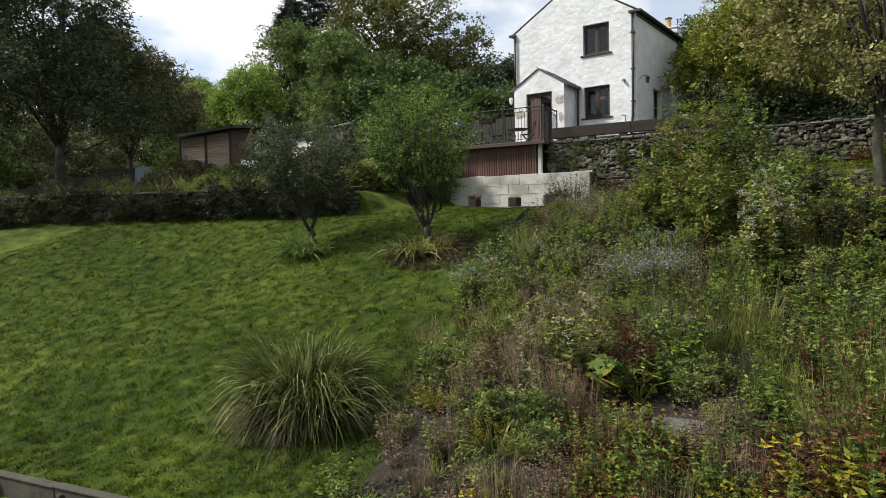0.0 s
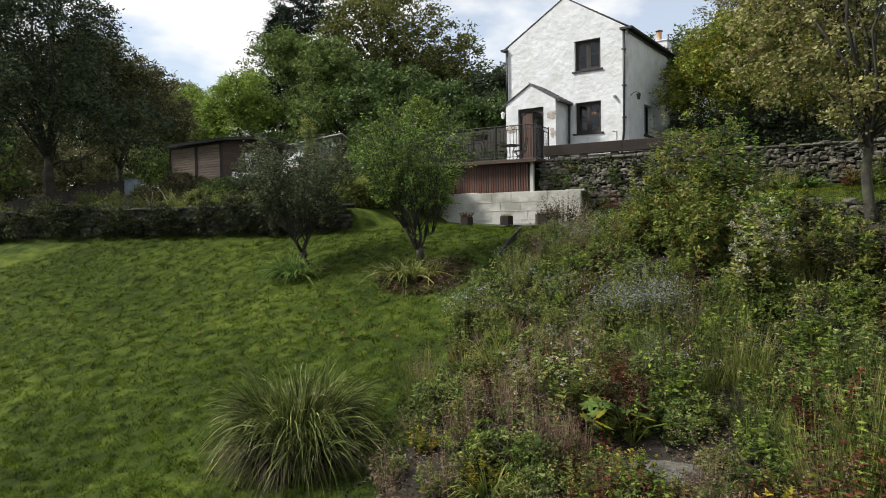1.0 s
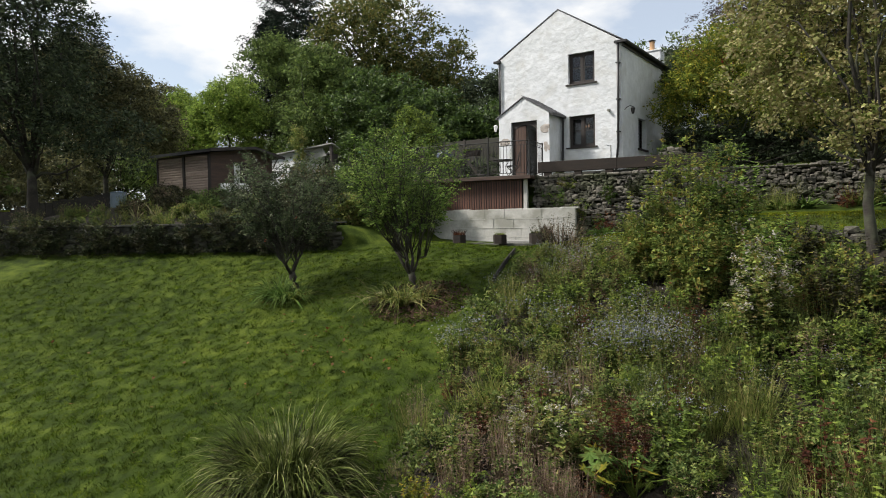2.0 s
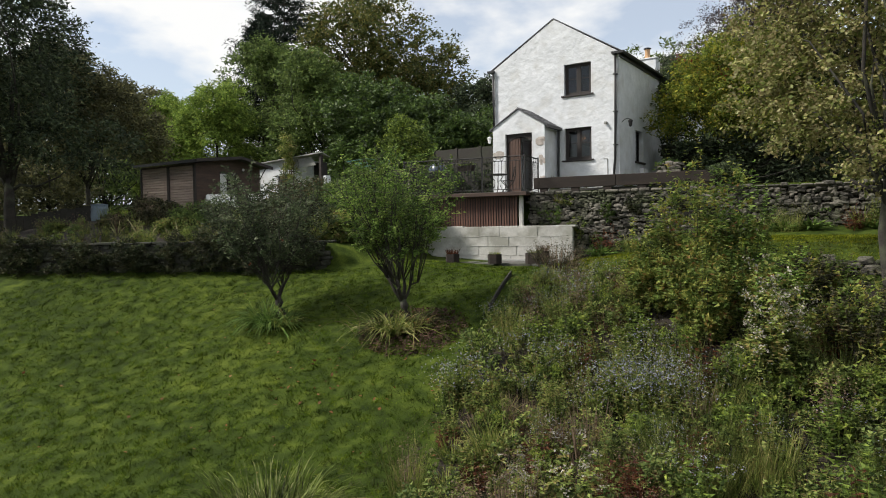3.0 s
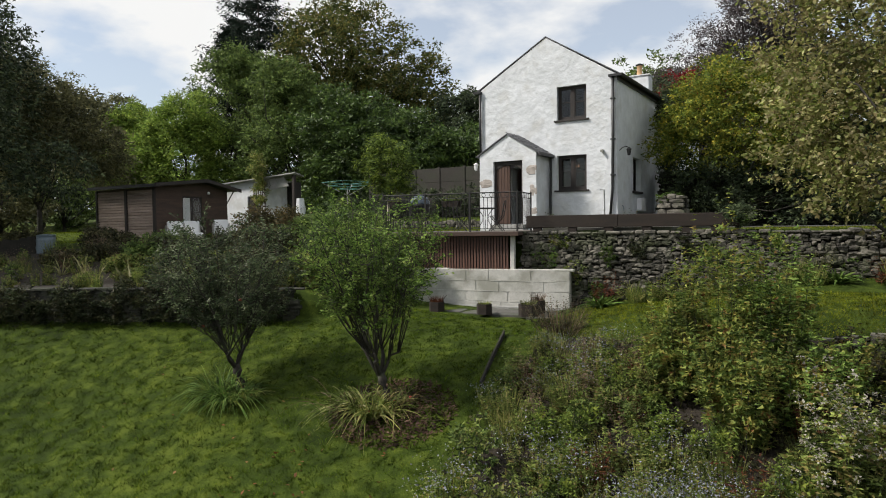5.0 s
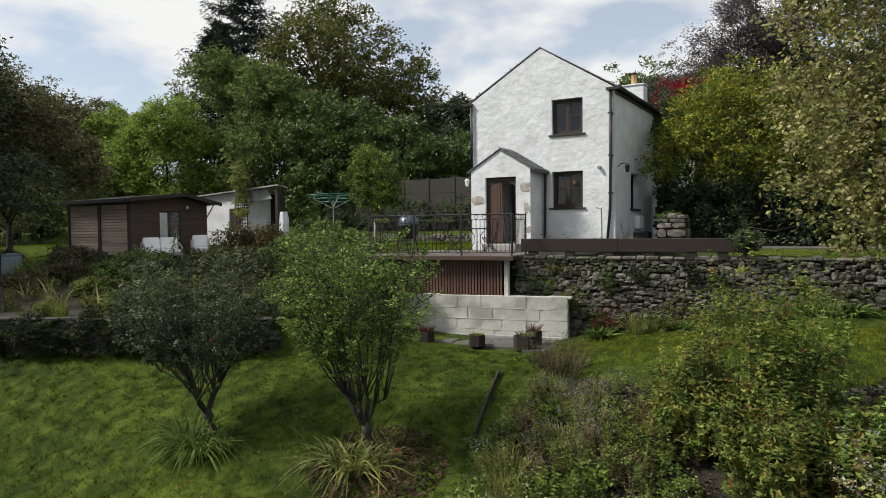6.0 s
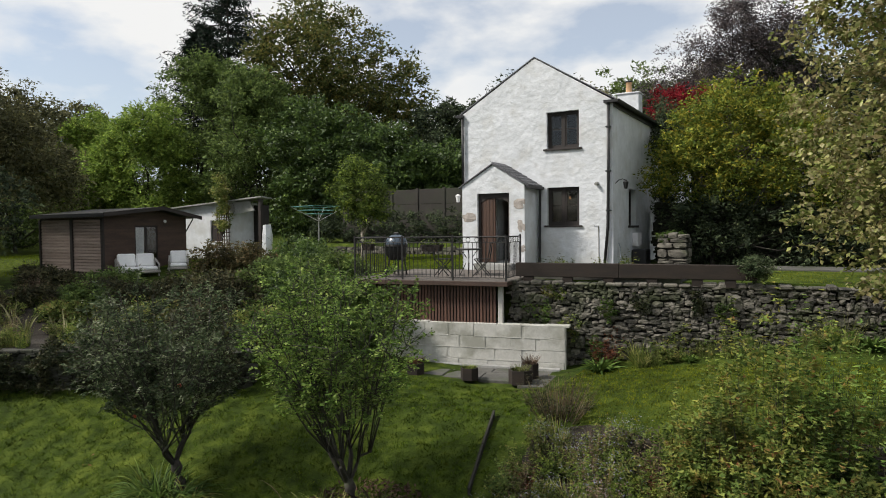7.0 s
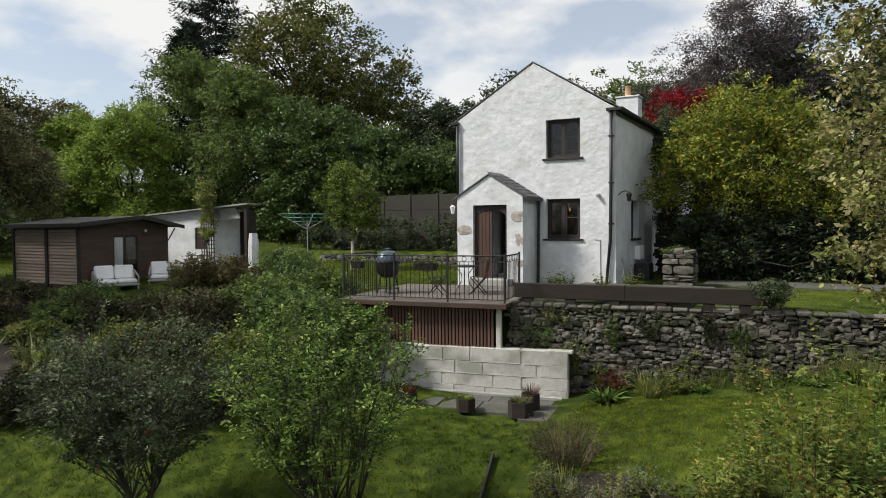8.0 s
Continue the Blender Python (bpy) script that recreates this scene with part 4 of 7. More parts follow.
def garden_seat(at, wide, turn_deg, label, name):
    """A wicker seat with round arms and thick white cushions."""
    s = thing(name, at, label, "garden seat")
    x, y, z = at
    n = max(1, round(wide / 0.75))
    for dx in (-wide / 2 + 0.06, wide / 2 - 0.06):
        for dy in (-0.3, 0.3):
            part("leg", tube(bmesh.new(), [(x + dx, y + dy, z), (x + dx, y + dy, z + 0.28)], 0.028, 8), M_WICKER, s)
        part("arm", tube(bmesh.new(), [(x + dx, y - 0.36, z + 0.30), (x + dx, y - 0.36, z + 0.52), (x + dx, y - 0.1, z + 0.60), (x + dx, y + 0.30, z + 0.72)], 0.035, 8), M_WICKER, s, smooth=True)
    part("base", boxed(x - wide / 2, x + wide / 2, y - 0.36, y + 0.34, z + 0.20, z + 0.30, 0.03), M_WICKER, s)
    part("back", boxed(x - wide / 2 + 0.02, x + wide / 2 - 0.02, y + 0.29, y + 0.36, z + 0.30, z + 0.72, 0.03), M_WICKER, s)
    w = (wide - 0.16) / n
    for i in range(n):
        a = x - wide / 2 + 0.08 + i * w
        part("seat_cushion", boxed(a + 0.01, a + w - 0.01, y - 0.36, y + 0.20, z + 0.30, z + 0.44, 0.045), M_CUSHION, s)
        b = boxed(a + 0.01, a + w - 0.01, y + 0.14, y + 0.28, z + 0.42, z + 0.92, 0.05)
        bmesh.ops.rotate(b, cent=(x, y + 0.2, z + 0.42), matrix=Matrix.Rotation(radians(-12), 3, "X"), verts=b.verts)
        part("back_cushion", b, M_CUSHION, s)
    return turned(s, turn_deg)


garden_seat((-24.95, 20.0, 3.80), 1.45, 66, "wicker garden sofa with thick white cushions", "garden_sofa")
garden_seat((-24.65, 21.55, 3.86), 0.78, 50, "wicker armchair with white cushions", "garden_armchair")

# ---- outbuilding ----
barn = thing("outbuilding", (-32.65, 26.0, 4.2), "low whitewashed stone outbuilding with a lean-to roof", "outbuilding")
bm = bmesh.new()
holed(bm, -33.45, -26.7, 3.9, 6.35, [(-27.95, -27.15, 5.02, 6.0)], 26.0, 26.4)
prism(bm, [(-33.45, 26.0, 6.35), (-26.7, 26.0, 6.35), (-26.7, 26.0, 6.86), (-33.45, 26.0, 6.36)], (0, 0.4, 0))
part("wall", bm, M_PLASTER, barn)
part("end_wall", boxed(-33.45, -33.05, 26.4, 27.9, 3.9, 6.40), M_PLASTER, barn)
part("end_wall", boxed(-27.1, -26.7, 26.4, 27.9, 3.9, 6.8), M_PLASTER, barn)
part("back_wall", boxed(-33.05, -26.1, 27.5, 27.9, 3.9, 6.7), M_DARK, barn)
part("shutter", boxed(-27.93, -27.17, 26.06, 26.14, 5.04, 5.98, 0.01), M_FRAME, barn, "dark brown window shutter")
part("roof", prism(bmesh.new(), [(-33.85, 25.75, 6.38), (-24.45, 25.75, 6.96), (-24.45, 25.75, 7.02), (-33.85, 25.75, 6.44)], (-1.7, 2.4, 0.06)), M_CONCRETE, barn, "pale grey sheet roof")
part("canopy_post", boxed(-24.75, -24.60, 25.85, 26.0, 4.1, 6.9), M_FRAME, barn)
part("canopy_panel", prism(bmesh.new(), [(-26.68, 25.98, 6.25), (-25.1, 25.98, 6.40), (-25.4, 25.98, 6.85), (-26.68, 25.98, 6.78)], (0, 0.05, 0)), M_CONCRETE, barn)

trellis = thing("trellis", (-26.8, 25.7, 4.2), "brown wooden lattice trellis panel beside the outbuilding", "trellis")
for i in range(6):
    part("upright", boxed(-27.15 + 0.15 * i, -27.115 + 0.15 * i, 25.66, 25.69, 4.2, 6.6), M_TIMBER, trellis)
for i in range(13):
    part("crossbar", boxed(-27.18, -26.35, 25.69, 25.72, 4.4 + 0.17 * i, 4.44 + 0.17 * i), M_TIMBER, trellis)

post = thing("stone_post", (-23.9, 25.5, 4.2), "upright whitened granite gatepost on the upper lawn", "gatepost")
part("shaft", tube(bmesh.new(), [(-23.9, 25.5, 4.1), (-23.92, 25.5, 4.6), (-23.88, 25.5, 5.3), (-23.9, 25.5, 5.75)], [0.24, 0.22, 0.23, 0.17], 7), M_PLASTER, post)

# gate pier by the drive
pier = thing("gate_pier", (-7.0, 25.0, 4.2), "square rubble stone gate pier with moss on top", "gate pier")
part("core", boxed(-7.35, -6.65, 24.8, 25.5, 4.1, 5.12), M_CORE, pier)
rng = np.random.default_rng(6)
for z, h, cut in ((4.13, 0.26, 0.42), (4.39, 0.09, 0.55), (4.48, 0.10, 0.36), (4.58, 0.28, 0.33), (4.86, 0.17, 0.52), (5.03, 0.14, 0.40)):
    for a, b in ((0, cut), (cut, 1)):
        part("stone", stone(bmesh.new(), -7.43 + 0.86 * a + 0.008, -7.43 + 0.86 * b - 0.008, z + 0.006, z + h - 0.006 + rng.uniform(-0.02, 0.02), 24.70 + rng.uniform(0, 0.06), 0.12, rng), M_STONE, pier)
        part("stone", boxed(-6.75, -6.55 - rng.uniform(0, 0.03), 25.11 + 0.4 * a, 25.11 + 0.4 * b, z + 0.006, z + h - 0.006, 0.03), M_STONE, pier)
for k in range(3):
    part("cap_stone", stone(bmesh.new(), -7.40 + 0.28 * k, -7.14 + 0.28 * k, 5.16, 5.28 + 0.05 * (k % 2), 24.74, 0.5, rng), M_STONE, pier)
me, _ = crown_mesh("moss", [(-7.0, 24.95, 5.28, 0.36, 0.22, 0.10), (-7.3, 24.75, 5.15, 0.10, 0.08, 0.16)], 40, 24, 0.05, 0.05, rng)
linked("moss", me, L_FERN, pier, "green plants sprouting on the pier")
terrace = tagged(part("terrace_paving", boxed(-9.62, -6.0, 20.5, 24.68, 4.0, 4.28), M_PAVING), "worn grey paving in front of the cottage", "paving", kind="structure")

# garden wall of concrete panels behind the upper lawn
panels = thing("panel_wall", (-24.0, 33.0, 4.8), "brown weathered concrete panel wall behind the upper lawn", "wall", kind="structure")
for i in range(6):
    x = -25.6 + 1.55 * i
    for k in range(4):
        part("panel", boxed(x + 0.06, x + 1.49, 33.0, 33.06, 4.5 + 0.75 * k, 5.24 + 0.75 * k, 0.008), M_PANEL, panels)
    part("post", boxed(x - 0.06, x + 0.06, 32.96, 33.10, 4.4, 7.55), M_PANEL, panels)

# dark retaining wall beside the drive
drive = tagged(part("drive", boxed(-6.5, 14.0, 25.6, 27.4, 4.0, 4.25), M_PAVING), "dark tarmac drive behind the garden wall", "drive", kind="structure")
shade_wall = thing("drive_wall", (-7.0, 30.0, 4.2), "mossy stone wall by the drive, coloured for the shade under the trees", "wall", kind="structure")
part("core", boxed(-8.4, 14.0, 29.2, 29.8, 3.9, 6.3), M_CORE, shade_wall)

terrace_wall = thing("terrace_wall", (-1.6, 15.5, 1.6), "low rough stone wall at the top of the flower bed", "wall", kind="structure")
part("core", boxed(-2.2, 4.0, 15.5, 15.75, 1.3, 2.40), M_CORE, terrace_wall)

# sleepers along the lower edge of the lawn
low = thing("sleeper_kerb", (-9.6, 3.3, -1.7), "weathered timber sleepers edging the lawn above the gravel", "edging")
for i in range(5):
    x = -12.0 + 1.25 * i
    part("sleeper", boxed(x, x + 1.24, 3.25, 3.33, -1.95, -1.43 + 0.01 * (i % 2), 0.012), M_KERB, low)
    part("capping", boxed(x, x + 1.24, 3.23, 3.36, -1.425 + 0.01 * (i % 2), -1.40 + 0.01 * (i % 2), 0.006), M_KERB, low)
    part("peg", boxed(x + 0.1, x + 0.17, 3.19, 3.25, -1.95, -1.47, 0.008), M_KERB, low)
turned(low, 10.5)
yard = tagged(part("gravel_yard", prism(bmesh.new(), [(-30, -8, -1.80), (4, -8, -1.80), (4, 0.5, -1.74), (-5.2, 3.9, -1.70), (-12, 2.6, -1.70), (-30, -0.8, -1.70)], (0, 0, 0.03)), M_GRAVEL), "grey gravel yard below the lawn", "gravel yard", kind="structure")

# stone wall under the kitchen garden
plot_wall = thing("garden_wall", (-14.6, 15.05, 1.5), "low dry stone wall overgrown with creeping hedge", "wall", kind="structure")
part("core", boxed(-30.0, -14.4, 15.1, 15.4, 0.9, 2.80), M_CORE, plot_wall)

# timber edging of the flower bed
bed_edge = thing("bed_edging", (-7.9, 13.2, 1.2), "dark upright timber boards edging the flower bed", "edging")
for i in range(2):
    (xa, ya), (xb, yb) = ((-7.98 - 0.32 * q, 13.6 + 1.15 * q) for q in (i, i + 0.98))
    za, zb2 = gz(xa, ya), gz(xb, yb)
    part("board", prism(bmesh.new(), [(xa, ya, za - 0.2), (xb, yb, zb2 - 0.2), (xb, yb, zb2 + 0.13), (xa, ya, za + 0.13)], (0.04, 0, 0)), M_CORE, bed_edge)

# ---- far trees ----
def round_lobes(h, r, seed, low=0.25, k=9, skew=0.0):
    """An uneven crown: a core and several bulges round it."""
    g = np.random.default_rng(seed)
    out = [(0, 0, h * (1 + low) / 2, r * 0.72, r * 0.72, h * (1 - low) / 2 * 0.92)]
    for i in range(k):
        a, u = g.uniform(0, 2 * math.pi), g.uniform(low + 0.05, 0.88)
        w = r * g.uniform(0.26, 0.46)
        d = r * 0.70 * math.sin(math.pi * min(0.92, max(0.25, (u - low) / (1 - low) * 0.8 + 0.18)))
        out.append((d * math.cos(a) + skew * u, d * math.sin(a), h * u, w, w, w * 0.85))
    return out


def far_tree(name, x, y, h, r, mat, label, seed, clumps=420, each=42, leaf=0.30, spread=0.5, low=0.2, thick=0.28, group="", k=9, inner=0.62, bark=None):
    return tree(name, (x, y, gz(x, y)), round_lobes(h, r, seed, low, k), mat, label, clumps, each, leaf, spread, thick, seed, category="tree", group=group, forks=14, inner=inner, bark=bark)


BACK = "trees behind the garden"


def grown(name, x, y, top, r, mat, label, seed, clumps, leaf, spread, low=0.08, thick=0.28, k=10, inner=0.6, each=46):
    """A far tree by the height of its top above the sea of the plan."""
    return far_tree(name, x, y, top - gz(x, y), r, mat, label, seed, clumps, each, leaf * 0.80, spread * 0.85, low, thick, BACK, k, inner)


grown("oak_tree", -39.4, 48.4, 25.4, 8.8, L_OAK, "tall oak with browning autumn leaves", 11, 1150, 0.40, 0.62, 0.25, 0.45, 16)
grown("ash_tree", -44.0, 38.8, 19.2, 4.6, L_OLIVE, "tall grey-green ash behind the outbuilding", 12, 620, 0.32, 0.5)
grown("willow_tree", -43.0, 33.6, 14.2, 3.8, L_WILLOW, "bright yellow-green willow behind the outbuilding", 18, 900, 0.26, 0.42, 0.03, 0.2)
grown("willow_tree", -52.0, 35.6, 14.6, 3.4, L_WILLOW, "bright yellow-green willow behind the outbuilding", 28, 700, 0.30, 0.45, 0.03, 0.2)
grown("willow_tree", -47.5, 32.6, 11.0, 2.8, L_WILLOW, "bright yellow-green willow behind the outbuilding", 38, 700, 0.26, 0.42, 0.03, 0.2)
grown("sallow_tree", -36.6, 38.2, 16.4, 5.2, L_OLIVE, "broad olive-green sallow behind the outbuilding", 13, 820, 0.30, 0.48, 0.04, 0.25, 13)
grown("laurel_tree", -31.3, 38.0, 14.0, 4.6, L_LAUREL, "dense dark green laurel behind the upper lawn", 14, 820, 0.30, 0.42, 0.03, 0.25, 13)
grown("laurel_tree", -27.4, 38.4, 12.4, 3.6, L_LAUREL, "dense dark green laurel behind the upper lawn", 15, 620, 0.30, 0.42, 0.03, 0.25)
grown("laurel_tree", -24.0, 39.6, 10.4, 3.0, L_LAUREL, "dense dark green laurel behind the upper lawn", 29, 480, 0.30, 0.42, 0.03, 0.22)
grown("holly_tree", -28.0, 49.0, 15.6, 4.2, L_DARK, "dark holly behind the laurels", 19, 480, 0.34, 0.5, 0.02)
grown("laurel_tree", -19.5, 40.5, 11.6, 2.8, L_LAUREL, "dense dark green laurel behind the upper lawn", 39, 420, 0.30, 0.42, 0.03, 0.22)
grown("beech_tree", -27.5, 58.0, 18.2, 6.0, L_DARK, "dark beech on the hillside behind the cottage", 20, 520, 0.42, 0.7, 0.03, 0.35)
grown("hillside_tree", -19.7, 61.0, 19.0, 5.2, L_OLIVE, "olive-green tree on the hillside behind the cottage", 21, 420, 0.42, 0.7, 0.03, 0.35)
grown("hillside_tree", -12.5, 58.0, 16.6, 6.0, L_DARK, "dark tree on the hillside behind the cottage", 22, 480, 0.42, 0.7, 0.03, 0.35)
grown("hillside_tree", -3.0, 56.0, 21.0, 6.5, L_DARK, "dark tree on the hillside behind the cottage", 23, 480, 0.42, 0.7, 0.03, 0.35)
grown("hillside_tree", 6.0, 47.0, 21.0, 7.0, L_DARK, "dark tree on the hillside behind the cottage", 33, 420, 0.42, 0.7, 0.03, 0.35)
grown("sycamore_tree", -56.5, 30.5, 18.6, 5.4, L_DUSK, "dark broadleaf tree beyond the field", 16, 620, 0.36, 0.55, 0.06, 0.3)
grown("sycamore_tree", -60.0, 38.5, 16.4, 5.2, L_DUSK, "dark broadleaf tree beyond the field", 17, 560, 0.36, 0.55, 0.03, 0.3)
grown("sycamore_tree", -55.0, 22.0, 17.0, 5.6, L_DUSK, "dark broadleaf tree beyond the field", 24, 620, 0.36, 0.55, 0.06, 0.3)
grown("sycamore_tree", -56.0, 13.0, 16.0, 5.6, L_DUSK, "dark broadleaf tree beyond the field", 34, 560, 0.36, 0.55, 0.03, 0.3)
grown("copper_beech", -11.6, 52.0, 19.2, 3.6, L_BIRCH, "thin copper-leaved beech above the drive", 25, 420, 0.15, 0.36, 0.25, 0.22, 12, 0.25, 30)
grown("copper_beech", -7.2, 49.0, 22.0, 4.2, L_BIRCH, "thin copper-leaved beech above the drive", 26, 1500, 0.17, 0.40, 0.02, 0.24, 18, 0.1, 44)
grown("hillside_tree", -20.0, 57.0, 17.3, 3.6, L_DUSK, "olive-green tree on the hillside behind the cottage", 63, 420, 0.34, 0.6, 0.03, 0.35)
grown("hillside_tree", -15.6, 58.0, 18.4, 4.2, L_OLIVE, "olive-green tree on the hillside behind the cottage", 64, 460, 0.34, 0.6, 0.03, 0.35)
grown("hillside_tree", -10.6, 57.0, 18.2, 4.4, L_DUSK, "olive-green tree on the hillside behind the cottage", 65, 460, 0.34, 0.6, 0.03, 0.35)


wood_rng = np.random.default_rng(66)
wood_lobes = []
for i in range(46):
    wx = -92 + 2.9 * i + wood_rng.uniform(-1, 1)
    wy = 66 - 0.010 * (wx + 25) ** 2 + wood_rng.uniform(-3, 3)
    top = wood_rng.uniform(4.0, 7.0)
    wood_lobes.append((wx, wy, gz(wx, wy) + 0.45 * top, 3.2, 2.4, 0.62 * top))
me, _ = crown_mesh("far_woods", wood_lobes, 1100, 40, 0.48, 0.75, wood_rng)
# woods added round behind the camera to darken window reflections and low sky light
opposite = []
for i in range(60):
    a = math.radians(-205 + 3.9 * i)
    wx, wy = -6 + 88 * math.cos(a), 4 + 74 * math.sin(a)
    opposite.append((wx, wy, gz(wx, wy) + wood_rng.uniform(5, 8), 5.5, 5.5, wood_rng.uniform(8, 12)))
far_me, _ = crown_mesh("valley_woods", opposite, 1500, 30, 1.1, 1.6, wood_rng)
tagged(linked("valley_woods", far_me, L_DUSK), "woodland added behind the camera to darken reflections and low sky light", "woods", kind="stuff")
ridge = [(-25 + 2.7 * i, 64 + wood_rng.uniform(-3, 3), 12.5 + wood_rng.uniform(-1.0, 1.0), 3.0, 2.4, 5.6 + wood_rng.uniform(-0.8, 0.8)) for i in range(14)]
ridge_me, _ = crown_mesh("hillside_woods", ridge, 700, 44, 0.34, 0.6, wood_rng)
tagged(linked("hillside_woods", ridge_me, L_DUSK), "olive-brown woods on the hillside behind the cottage", "woods", kind="stuff")
tagged(linked("far_woods", me, L_DARK), "dark dense woodland edge beyond the garden trees", "woods", kind="stuff")


def conifer(x, y, h, r, seed):
    """A spire of drooping boughs in whorls."""
    g = np.random.default_rng(seed)
    z0 = gz(x, y)
    t = thing("conifer", (x, y, z0), "tall dark spiky conifer behind the oak", "tree", BACK)
    bm = tube(bmesh.new(), [(x, y, z0 - 0.3), (x, y, z0 + h * 0.5), (x, y, z0 + h)], [0.28, 0.12, 0.02], 8)
    spots_, outs = [], []
    z = h * 0.35
    while z < h * 0.99:
        reach = r * (1 - z / h) ** 0.75 * 1.25 + 0.25
        for i in range(8):
            a = g.uniform(0, 2 * math.pi)
            l = reach * g.uniform(0.6, 1.15)
            tip = Vector((x + l * math.cos(a), y + l * math.sin(a), z0 + z + 0.16 * l))
            tube(bm, [(x, y, z0 + z), Vector((x, y, z0 + z)).lerp(tip, 0.6) - Vector((0, 0, 0.12 * l)), tip], [0.05, 0.03, 0.01], 4)
            for s in np.linspace(0.15, 1.0, 14):
                p = np.array([x + l * s * math.cos(a), y + l * s * math.sin(a), z0 + z - 0.16 * l * math.sin(math.pi * s) + 0.16 * l * s])
                q = p + g.normal(size=(9, 3)) * np.array([0.20, 0.20, 0.07])
                q[:, 2] -= np.abs(g.normal(size=9)) * 0.16
                spots_.append(q)
                outs.append(np.tile([0.8 * math.cos(a), 0.8 * math.sin(a), -0.5], (9, 1)))
        z += h * 0.033
    part("trunk", bm, M_BARK, t)
    linked("crown", leaf_mesh("crown", np.concatenate(spots_), 0.36, g, 0.3, 0.22, np.concatenate(outs)), L_CONIFER, t)


conifer(-45.4, 43.4, 28.0 - gz(-45.4, 43.4), 6.6, 31)
conifer(-47.4, 42.6, 22.6 - gz(-47.4, 42.6), 5.0, 32)

# ---- garden trees ----
tree("tall_tree", (-29.0, 13.2, gz(-29.0, 13.2)), [(-1.2, 0, 8.0, 3.4, 3.4, 4.4), (0.4, 0.6, 5.4, 1.7, 1.5, 1.8), (0.6, -1.5, 9.0, 2.0, 2.2, 2.4), (-4.0, -3.0, 7.5, 3.2, 3.4, 3.6), (-4, 2.5, 8, 3, 3, 3.2), (0.3, -3.0, 5.0, 2.2, 2.4, 1.6), (-0.4, 0.5, 11.2, 2.0, 2.0, 2.2), (-1.0, -2.8, 12.0, 2.4, 2.5, 2.0),
     (-0.2, -2.2, 3.6, 1.6, 1.6, 1.5), (1.4, 1.0, 3.7, 1.4, 1.5, 1.4), (1.9, 3.0, 3.6, 1.2, 1.3, 1.4), (-1.5, -4.2, 3.4, 1.6, 1.6, 1.6)],
     L_DARK, "big dark evergreen oak shading the lawn", 1700, 40, 0.17, 0.34, 0.20, 41, forks=14, fork=(-29.0, 13.2, 5.2))
tree("tall_tree", (-34.0, 19.0, gz(-34.0, 19.0)), [(-0.6, -0.8, 5.9, 2.6, 2.2, 2.7), (0.2, 1.0, 5.4, 1.8, 1.8, 2.0), (-0.6, 3.0, 4.5, 1.7, 1.5, 1.7), (-0.4, -1.2, 7.4, 1.6, 1.4, 1.2), (-0.5, 4.2, 3.9, 1.1, 0.9, 1.1), (0.1, -0.5, 3.0, 1.0, 0.7, 1.0)], L_DUSK, "dusky broadleaf tree behind the shed", 820, 44, 0.18, 0.38, 0.12, 43, forks=14)

for i, (x, y, h, r) in enumerate(((-40.0, 4.0, 5.5, 3.2), (-41.5, 9.5, 6.0, 3.4), (-42.0, 14.5, 5.0, 3.0), (-44.0, 22.0, 6.5, 3.4), (-46.5, 27.0, 7.0, 3.6), (-48.0, 18.0, 7.0, 4.0))):
    far_tree("hawthorn", x, y, h, r, L_DUSK if i % 2 else L_OLIVE, "dense hawthorn in the field hedge", 340 + i, 200, 40, 0.25, 0.35, 0.02, 0.12, "hawthorns in the field hedge")

# turning maple beside the cottage
tree("maple_tree", (-5.3, 28.2, gz(-5.3, 28.2)), [(0, 0, 3.9, 2.3, 2.3, 1.9), (-1.7, -0.5, 3.1, 1.4, 1.4, 1.1), (1.6, -0.4, 3.0, 1.5, 1.5, 1.1), (-0.6, 0, 5.0, 1.5, 1.5, 1.2), (0.9, 0.2, 4.7, 1.3, 1.3, 1.2), (-1.9, 0.6, 4.2, 1.1, 1.1, 1.1), (2.0, 0.8, 2.4, 1.2, 1.2, 0.7)],
     L_MAPLE, "rounded maple with yellowing autumn leaves", 720, 52, 0.125, 0.25, 0.12, 51, forks=12)
# dark foliage added to fill the deep shade under the maple
tree("shade_filler", (-6.3, 27.75, gz(-6.3, 27.75)), [(0, 0, 1.4, 1.6, 0.9, 1.4), (2.4, 0.2, 1.2, 1.8, 0.9, 1.2), (5.2, 0.2, 1.3, 1.8, 0.9, 1.4), (8.5, 0, 1.3, 2.2, 1.0, 1.5)], L_DARK, "dark foliage filling in the shade under the maple by the drive", 420, 40, 0.14, 0.28, 0.06, 52, category="hedge", forks=6)
tree("japanese_maple", (-10.6, 45.0, gz(-10.6, 45.0)), [(0, 0, 6.6, 1.6, 1.5, 1.3), (1.4, 0.3, 6.8, 1.0, 1.0, 0.9)], L_RED, "crimson Japanese maple behind the cottage", 220, 40, 0.16, 0.26, 0.10, 53)
tree("climber", (HX1 + 0.15, 30.8, 4.2), [(0, 0, 3.2, 0.35, 1.3, 2.0), (0.1, -0.9, 4.4, 0.25, 0.9, 0.7), (0.1, 1.0, 1.8, 0.4, 0.9, 1.4), (0.2, -0.9, 5.3, 0.35, 0.8, 0.8), (0.2, 0.6, 5.2, 0.5, 1.2, 0.9), (0.3, 2.2, 4.6, 0.5, 1.0, 1.6)], L_DARK, "dark climber on the side wall of the cottage", 380, 34, 0.11, 0.20, 0.03, 54, category="climber", forks=8)

